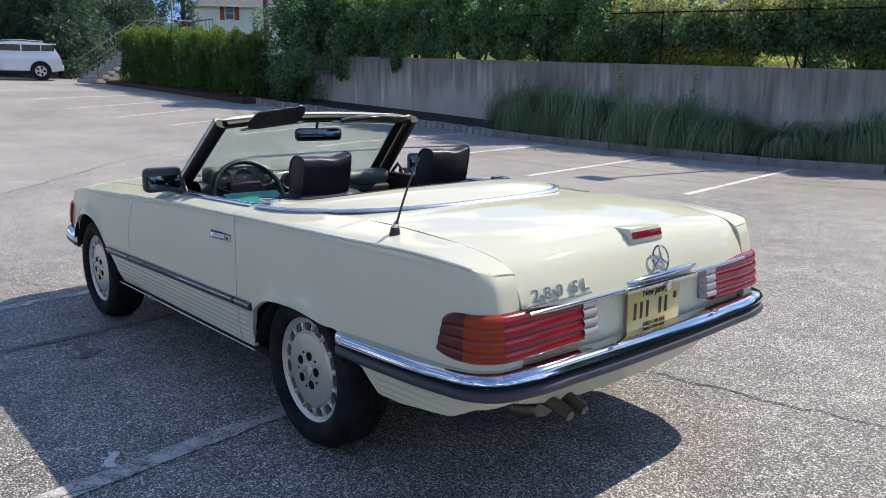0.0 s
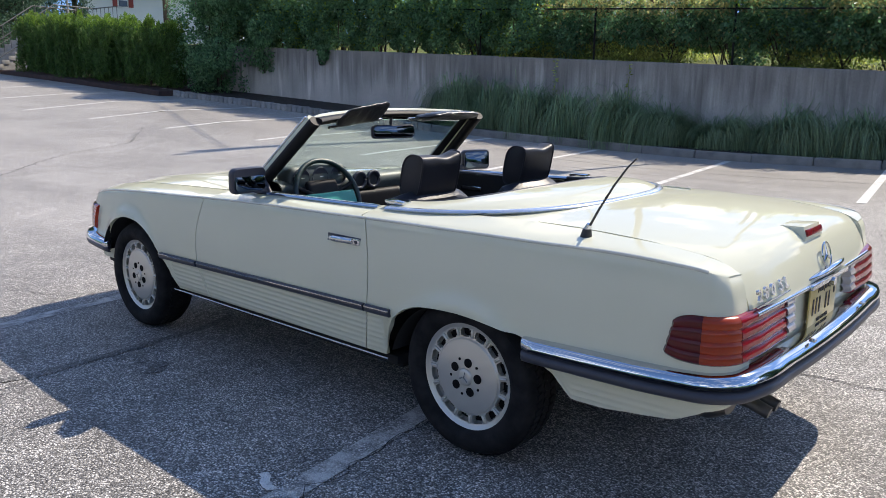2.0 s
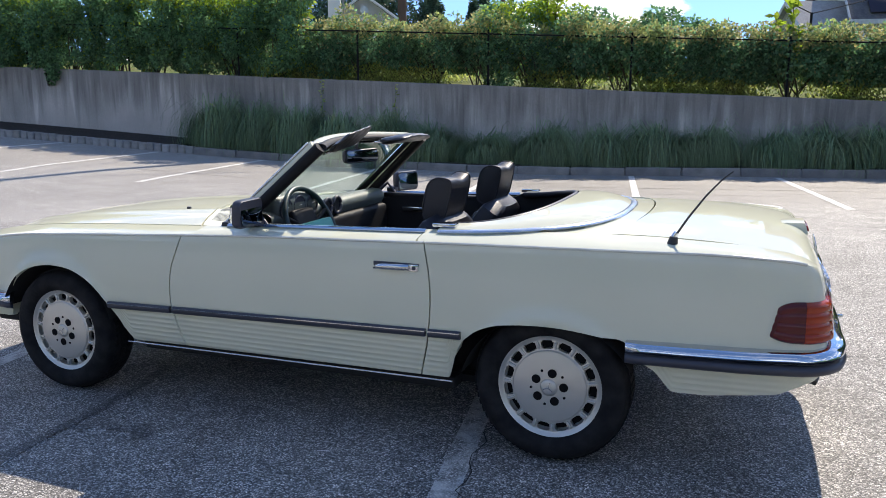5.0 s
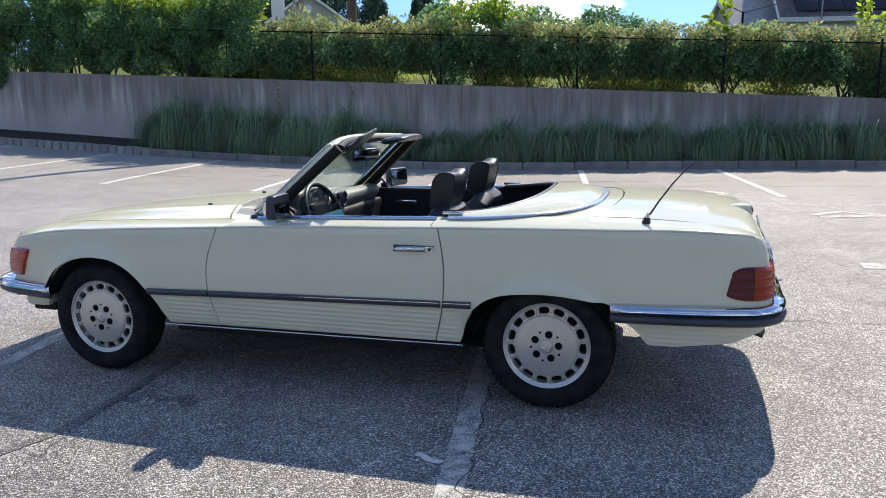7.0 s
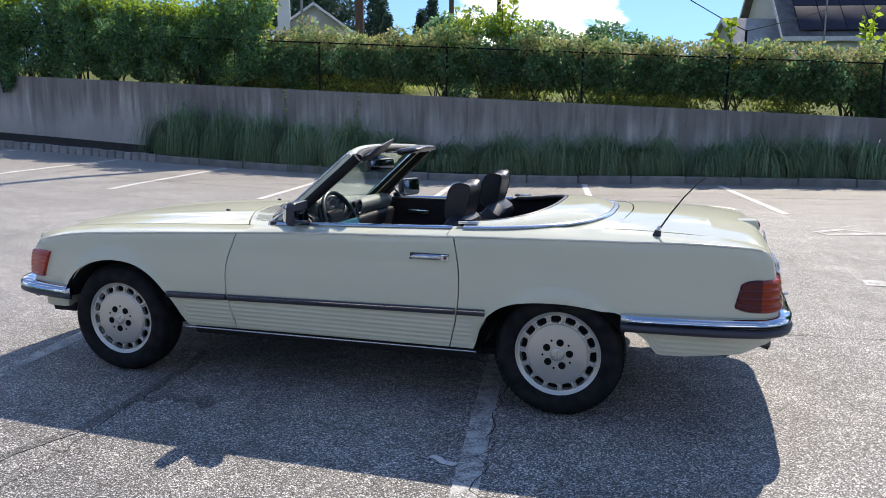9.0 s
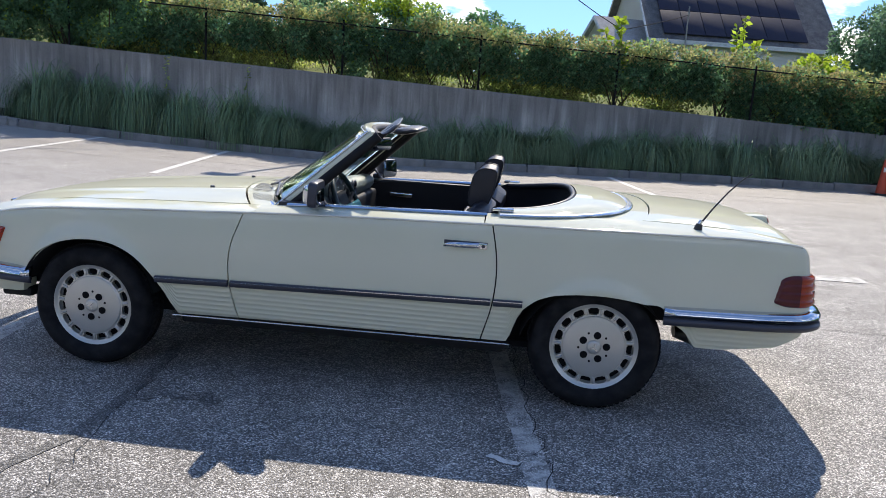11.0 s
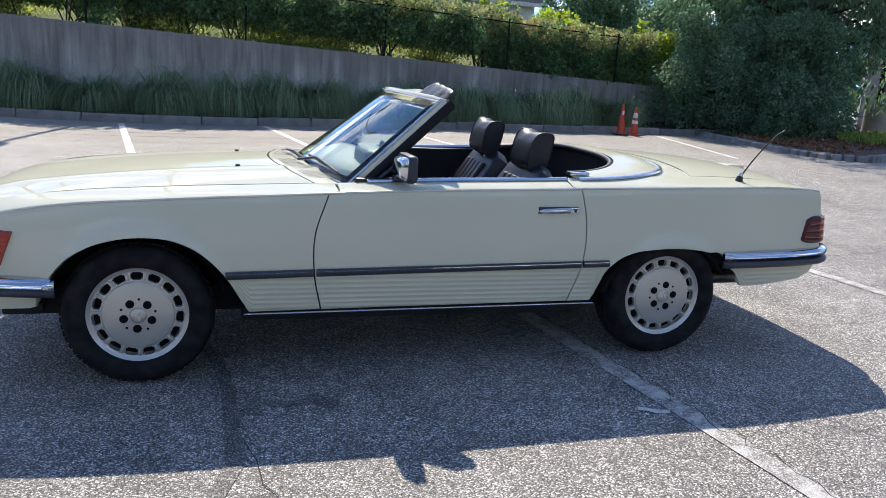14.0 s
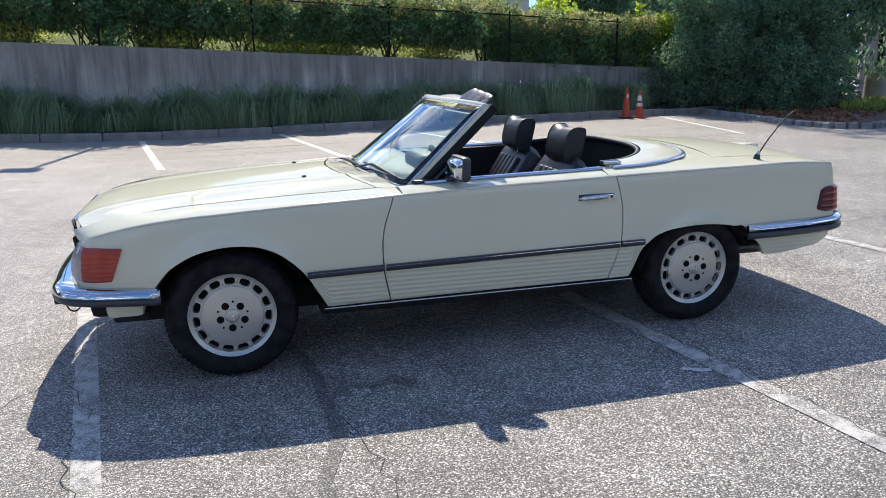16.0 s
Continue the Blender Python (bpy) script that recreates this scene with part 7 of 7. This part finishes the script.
for k, (a, b) in enumerate((((-7.53, 18.5, 13.7), (3.8, 25.8, 4.42)), ((3.8, 25.8, 4.42), (7.68, 34.65, 6.15)), ((-13, 46, 13.4), (26, 60, 14)), ((-7.53, 17.3, 13.7), (-13, 46, 13.4)), ((-52.4, 28.1, 15), (-7.53, 17.9, 13.7)))):
    pts = []
    for i in range(13):
        t = i / 12
        p = Vector(a).lerp(Vector(b), t)
        p.z -= 4 * t * (1 - t) * (0.07, 0.004, 0.03, 0.03, 0.03)[k] * (Vector(b) - Vector(a)).length
        pts.append(p)
    tagged(part("overhead_cable", tube(pts, 0.018, 5), M_FENCE), "thin black overhead cable between the poles", "cable", "overhead cables")

# ---- stairs and edging at the upper end ----
sx, sy = -31.7, 8.3
sz = ground_z(sx, sy)
stairs = thing("concrete_stairs", sx, sy, sz, 14, "concrete steps with dark metal railings beside the hedge", "stairs")
for k in range(11):
    part("step", box((0, 0.14 + 0.28 * k, 0.085 + 0.17 * k), (1.5, 0.31, 0.17), 0.012), M_CONCRETE, stairs)
    if k:
        part("step_core", box((0, 0.14 + 0.28 * k, 0.085 * k), (1.44, 0.28, 0.17 * k)), M_CONCRETE, stairs)
part("landing", box((0.6, 4.2, 1.80), (3.2, 2.2, 0.14), 0.01), M_CONCRETE, stairs)
part("landing_base", box((0.6, 4.2, 0.85), (3.1, 2.1, 1.75)), M_CONCRETE, stairs)
for s in (-0.70, 0.70):
    rail = part("handrail", tube([(s, 0.1, 1.0), (s, 3.1, 2.85), (s, 5.2, 2.85)], 0.024, 8), M_RAIL, stairs, "dark metal handrail")
    part("lower_rail", tube([(s, 0.1, 0.35), (s, 3.1, 2.15), (s, 5.2, 2.15)], 0.016, 8), M_RAIL, rail)
    for k in range(17):
        y = 0.1 + 0.31 * k
        z0, z1 = (0.35 + 0.6 * y, 1.0 + 0.6167 * (y - 0.1)) if y < 3.1 else (2.15, 2.85)
        part("baluster", cyl((s, y, z0 if k % 5 else max(0.0, z0 - 0.4)), (s, y, min(z1, 2.85)), 0.022 if k % 5 == 0 else 0.010, seg=6), M_RAIL, rail)
rail = part("handrail", tube([(0.7, 5.0, 2.85), (2.56, 4.72, 2.85)], 0.024, 8), M_RAIL, stairs, "dark metal handrail")
for k in range(7):
    part("baluster", cyl((0.7 + 0.31 * k, 5.0 - 0.047 * k, 1.9), (0.7 + 0.31 * k, 5.0 - 0.047 * k, 2.85), 0.012, seg=6), M_RAIL, rail)
bm = bmesh.new()
loops = []
for k in range(24):
    x = -20.6 - 10.4 * k / 23
    y = 9.95 + 0.1 * (x + 20)
    z = ground_z(x, y)
    loops.append([bm.verts.new(p) for p in ((x, y, z - 0.1), (x, y, z + 0.15), (x, y + 0.14, z + 0.16), (x, y + 2.4, z + 0.30), (x, y + 2.4, z - 0.1))])
for a, b in zip(loops, loops[1:]):
    for k in range(4):
        bm.faces.new((a[k], a[k + 1], b[k + 1], b[k]))
bm.faces.new(loops[0])
bm.faces.new(loops[-1][::-1])
tagged(part("timber_edging", bm, M_TIMBER, smooth=0), "red-brown raised edging along the hedge", "edging", kind="structure")

# ---- planted island ----
ISLAND = [(10.9, 13.6), (10.6, 11.6), (10.38, 9.8), (10.5, 8.55), (11.1, 8.2), (12.1, 8.75), (13.7, 9.75), (15.3, 10.6), (17.8, 11.8), (19.5, 12.6), (20.6, 14.2)]
bm = bmesh.new()
vs = [bm.verts.new((x + 0.05, y + 0.08, ground_z(x, y) + 0.10)) for x, y in ISLAND]
back = [bm.verts.new(p) for p in ((20.6, 19, 0.1), (11.4, 19, 0.12))]
bm.faces.new(vs + back)
bmesh.ops.triangulate(bm, faces=bm.faces[:])
tagged(part("planted_island", bm, M_SOIL, smooth=0), "mulched raised island edged with granite blocks", "island", kind="structure")
bm = bmesh.new()
bmesh.ops.create_circle(bm, cap_ends=True, segments=32, radius=1.0, matrix=Matrix.Translation((16.9, 12.6, 0.17)) @ Matrix.Rotation(0.45, 4, "Z") @ Matrix.Diagonal((3.4, 1.3, 1, 1)))
tagged(part("grass_patch", bm, M_LAWN, smooth=0), "sunlit grass patch on the island", "lawn", kind="structure")

rng = np.random.default_rng(64)
n = 2600
lx2 = rng.uniform(10.7, 15.5, n)
ly2 = 9.0 + 0.55 * (lx2 - 10.7) + rng.uniform(-0.4, 3.2, n)
ok = (lx2 > 10.75) & (ly2 > 8.75 + 0.62 * (lx2 - 11.4)) & (ly2 < 13.0)
lp = np.stack([lx2[ok], ly2[ok], np.full(ok.sum(), 0.135)], 1)
litter = new("leaf_litter", leaf_mesh("leaf_litter", lp, np.stack([rng.normal(0, 1, len(lp)), rng.normal(0, 1, len(lp)), np.full(len(lp), 0.25)], 1), 0.13, 0.08, M_LITTER, rng, 0.0))
tagged(litter, "dry red-brown leaves on the mulch of the island", "leaf litter", kind="stuff")
n = 9000
q = rng.uniform(0, math.tau, n)
e = np.sqrt(rng.uniform(0, 1, n))
gx2, gy2 = 3.6 * e * np.cos(q), 1.5 * e * np.sin(q)
tp = np.stack([16.9 + gx2 * math.cos(0.45) - gy2 * math.sin(0.45), 12.6 + gx2 * math.sin(0.45) + gy2 * math.cos(0.45), np.full(n, 0.13)], 1)
tufts = new("island_grass", leaf_mesh("island_grass", tp, np.stack([rng.normal(0, 0.35, n), rng.normal(0, 0.35, n), np.full(n, 1.3)], 1), 0.22, 0.03, M_WEED, rng, -0.5))
tagged(tufts, "tufts of sunlit grass on the island", "grass", kind="stuff")

# ---- parked vehicles ----
def wheel_simple(top, x, y, z, r, s):
    w = part("wheel", cyl((x, y, z), (x, y + s * 0.22, z), r, seg=28), M_TYRE, top, "black tyre on an alloy wheel")
    part("rim", cyl((x, y + s * 0.215, z), (x, y + s * 0.235, z), r * 0.66, r * 0.62, 28), M_ALLOY, w)
    for k in range(5):
        a = k * math.tau / 5
        part("wheel_gap", box((0, 0, 0), (r * 0.34, 0.012, r * 0.20), 0.003, Matrix.Translation((x + r * 0.40 * math.cos(a), y + s * 0.236, z + r * 0.40 * math.sin(a))) @ Matrix.Rotation(-a, 4, "Y")), M_ALLOY_DARK, w)


def loft_vehicle(top, lower, upper, halfw, mat):
    """Body from a side outline (x, z low, z high), with tumblehome above the waist."""
    bm = bmesh.new()
    rings = []
    for (x, zl, zw, zt) in lower:
        t = (zt - zw)
        prof = [(-halfw * 0.92, zl), (-halfw, zl + 0.15), (-halfw, zw), (-halfw * (1 - 0.20 * min(1, t / 0.6)), zt - 0.02), (-halfw * 0.6, zt + 0.02), (halfw * 0.6, zt + 0.02), (halfw * (1 - 0.20 * min(1, t / 0.6)), zt - 0.02), (halfw, zw), (halfw, zl + 0.15), (halfw * 0.92, zl)]
        rings.append([bm.verts.new((x, y, z)) for y, z in prof])
    for a, b in zip(rings, rings[1:]):
        for k in range(10):
            bm.faces.new((a[k], a[(k + 1) % 10], b[(k + 1) % 10], b[k]))
    bm.faces.new(rings[0][::-1])
    bm.faces.new(rings[-1])
    return part("body", bm, mat, top, smooth=50)


def suv(x, y, rz):
    top = thing("suv", x, y, ground_z(x, y), rz, "silver sport utility vehicle with a front door standing open", "car")
    top.scale = (0.91, 0.91, 0.91)
    loft_vehicle(top, [(-2.35, 0.45, 0.75, 0.78), (-2.25, 0.38, 0.95, 0.98), (-1.2, 0.33, 1.08, 1.10), (-0.85, 0.32, 1.10, 1.16), (-0.25, 0.32, 1.10, 1.66), (0.5, 0.32, 1.10, 1.74), (1.6, 0.33, 1.12, 1.70), (2.05, 0.36, 1.13, 1.60), (2.33, 0.42, 1.08, 1.12), (2.42, 0.48, 0.80, 0.84)], None, 0.95, M_SUV)
    for s in (-1, 1):
        for x2 in (-1.42, 1.50):
            part("arch_trim", cyl((x2, s * 0.945, 0.40), (x2, s * 0.957, 0.40), 0.45, seg=28), M_PAINT_DARK, top)
            wheel_simple(top, x2, s * 0.745, 0.385, 0.385, s)
        for a, b in ((-0.30, 0.74), (0.78, 1.56), (1.59, 2.14)):
            m = Matrix.Translation(((a + b) / 2, s * 0.885, 1.355)) @ Matrix.Rotation(s * radians(-17), 4, "X")
            part("side_window", box((0, 0, 0), (b - a - 0.01, 0.05, 0.46), 0.02, m), M_WINDOW, top, "dark side window")
        part("tail_lamp", box((2.32, s * 0.80, 1.02), (0.18, 0.28, 0.20), 0.04), M_RED, top, "red tail lamp")
        part("roof_rail", tube([(-0.1, s * 0.66, 1.76), (0.8, s * 0.68, 1.81), (1.7, s * 0.66, 1.76)], 0.02, 8), M_CHROME, top)
        part("sill", box((0.0, s * 0.93, 0.34), (2.4, 0.06, 0.10), 0.02), M_PAINT_DARK, top)
    part("open_door", box((0, 0, 0), (1.05, 0.10, 0.80), 0.04, pose(-0.55, -1.28, 0.80, 0, 0, 35)), M_SUV, top, "front door swung open")
    part("rear_spoiler", box((2.10, 0, 1.64), (0.30, 1.25, 0.05), 0.02), M_SUV, top)
    part("rear_window", box((0, 0, 0), (0.03, 1.2, 0.40), 0.01, pose(2.22, 0, 1.36, 0, -28, 0)), M_WINDOW, top)
    part("bumper", box((2.42, 0, 0.55), (0.14, 1.75, 0.26), 0.05), M_SUV, top)


suv(-34.2, 5.75, 76)


def sedan(x, y, rz):
    top = thing("sedan", x, y, ground_z(x, y), rz, "white sedan parked in front of the apartment building", "car")
    loft_vehicle(top, [(-2.3, 0.40, 0.62, 0.66), (-2.1, 0.30, 0.80, 0.83), (-0.9, 0.26, 0.92, 0.96), (-0.2, 0.26, 0.95, 1.36), (0.4, 0.26, 0.95, 1.44), (1.1, 0.26, 0.96, 1.38), (1.75, 0.28, 0.97, 1.02), (2.2, 0.34, 0.90, 0.94), (2.3, 0.42, 0.70, 0.74)], None, 0.90, M_WHITE)
    for s in (-1, 1):
        for x2 in (-1.40, 1.40):
            wheel_simple(top, x2, s * 0.70, 0.32, 0.32, s)
        for a, b in ((-0.25, 0.45), (0.50, 1.25)):
            part("side_window", box((0, 0, 0), (b - a - 0.05, 0.03, 0.32), 0.02, Matrix.Translation(((a + b) / 2, s * 0.84, 1.17)) @ Matrix.Rotation(s * radians(-20), 4, "X")), M_WINDOW, top)
        part("tail_lamp", box((2.22, s * 0.70, 0.80), (0.14, 0.30, 0.14), 0.03), M_RED, top)


sedan(38.0, 33.2, 150)

# ---- far woods, and nearer unseen ones added for reflections ----
rng = np.random.default_rng(77)
pos = []
for k in range(240):
    a = k / 240 * math.tau
    # close: trees out of view, added to darken what the car body reflects
    close = a > math.pi * 1.12 or a < 0.35
    R = 62 + 6 * math.sin(5 * a) + rng.uniform(-4, 4) if close else 150 + 25 * math.sin(5 * a) + rng.uniform(-8, 8)
    pos.append((R * math.cos(a), R * math.sin(a), rng.uniform(1, 7) if close else rng.uniform(0, 4), rng.uniform(4, 6) if close else rng.uniform(5, 9)))
p, o = blob_points(rng, pos, 70000)
p[:, 2] = np.maximum(p[:, 2], 0.1)
woods = new("distant_woods", leaf_mesh("distant_woods", p, o, 1.5, 1.2, M_LEAF, rng))
tagged(woods, "distant green trees round the car park, with nearer unseen ones added for reflections", "woods", kind="stuff")

# ---- pieces of the kerbs ----
kerb = tagged(raw("kerb", [(x, kerb_y(x) + d, ground_z(x, kerb_y(x)) + z) for x in np.linspace(-21.5, 11.3, 60) for d, z in ((0.02, -0.2), (0.02, 0.11), (0.12, 0.12), (0.12, -0.2))],
                  [(4 * i + k, 4 * i + 4 + k, 4 * i + 5 + k, 4 * i + 1 + k) for i in range(59) for k in range(3)], M_KERB, smooth=0), "granite kerb along the planting bed", "kerb", kind="structure")
LONG = [block_mesh("kerb_stone", 1.08, 0.15, 0.36, k, 0.014) for k in range(4)]
SMALL = [block_mesh("granite_block", 0.195, 0.15, 0.34, 20 + k, 0.022) for k in range(6)]
for me in LONG:
    me.materials.append(M_KERB)
for me in SMALL:
    me.materials.append(M_COBBLE)
ang = math.degrees(math.atan(0.10))
rnd = random.Random(3)
x, n = -10.2, 0
while x < 11.0:
    ob = new("kerb_stone", LONG[n % 4])
    ob.parent = kerb
    xc = x + 0.54
    ob.matrix_basis = pose(xc, kerb_y(xc) + 0.055 + rnd.uniform(-0.012, 0.012), ground_z(xc, kerb_y(xc)) - 0.20 + rnd.uniform(-0.008, 0.008), 0, math.degrees(math.atan(-(ground_z(xc + 0.5, kerb_y(xc)) - ground_z(xc - 0.5, kerb_y(xc))))), ang + rnd.uniform(-0.6, 0.6))
    x += 1.10
    n += 1
x = -21.4
while x < -10.25:
    ob = new("granite_block", SMALL[n % 6])
    ob.parent = kerb
    ob.matrix_basis = pose(x, kerb_y(x) + 0.055 + rnd.uniform(-0.012, 0.012), ground_z(x, kerb_y(x)) - 0.16 + rnd.uniform(-0.012, 0.012), rnd.uniform(-2, 2), rnd.uniform(-2, 2), ang + rnd.uniform(-4, 4))
    x += 0.213
    n += 1
island_kerb = tagged(raw("island_kerb", [(x + dx, y + dy, ground_z(x, y) + z) for x, y in ISLAND for dx, dy, z in ((0.05, 0.06, -0.1), (0.05, 0.06, 0.09))],
                         [(2 * i, 2 * i + 2, 2 * i + 3, 2 * i + 1) for i in range(len(ISLAND) - 1)], M_KERB, smooth=0), "granite block edging round the island", "kerb", kind="structure")
for (xa, ya), (xb, yb) in zip(ISLAND, ISLAND[1:]):
    d = math.hypot(xb - xa, yb - ya)
    for k in range(int(d / 0.225)):
        t = (k + 0.5) / int(d / 0.225)
        px, py = xa + (xb - xa) * t, ya + (yb - ya) * t
        ob = new("granite_block", SMALL[rnd.randrange(6)])
        ob.parent = island_kerb
        ob.matrix_basis = pose(px, py, ground_z(px, py) - 0.225 + rnd.uniform(-0.012, 0.012), rnd.uniform(-3, 3), rnd.uniform(-3, 3), math.degrees(math.atan2(yb - ya, xb - xa)) + rnd.uniform(-4, 4))
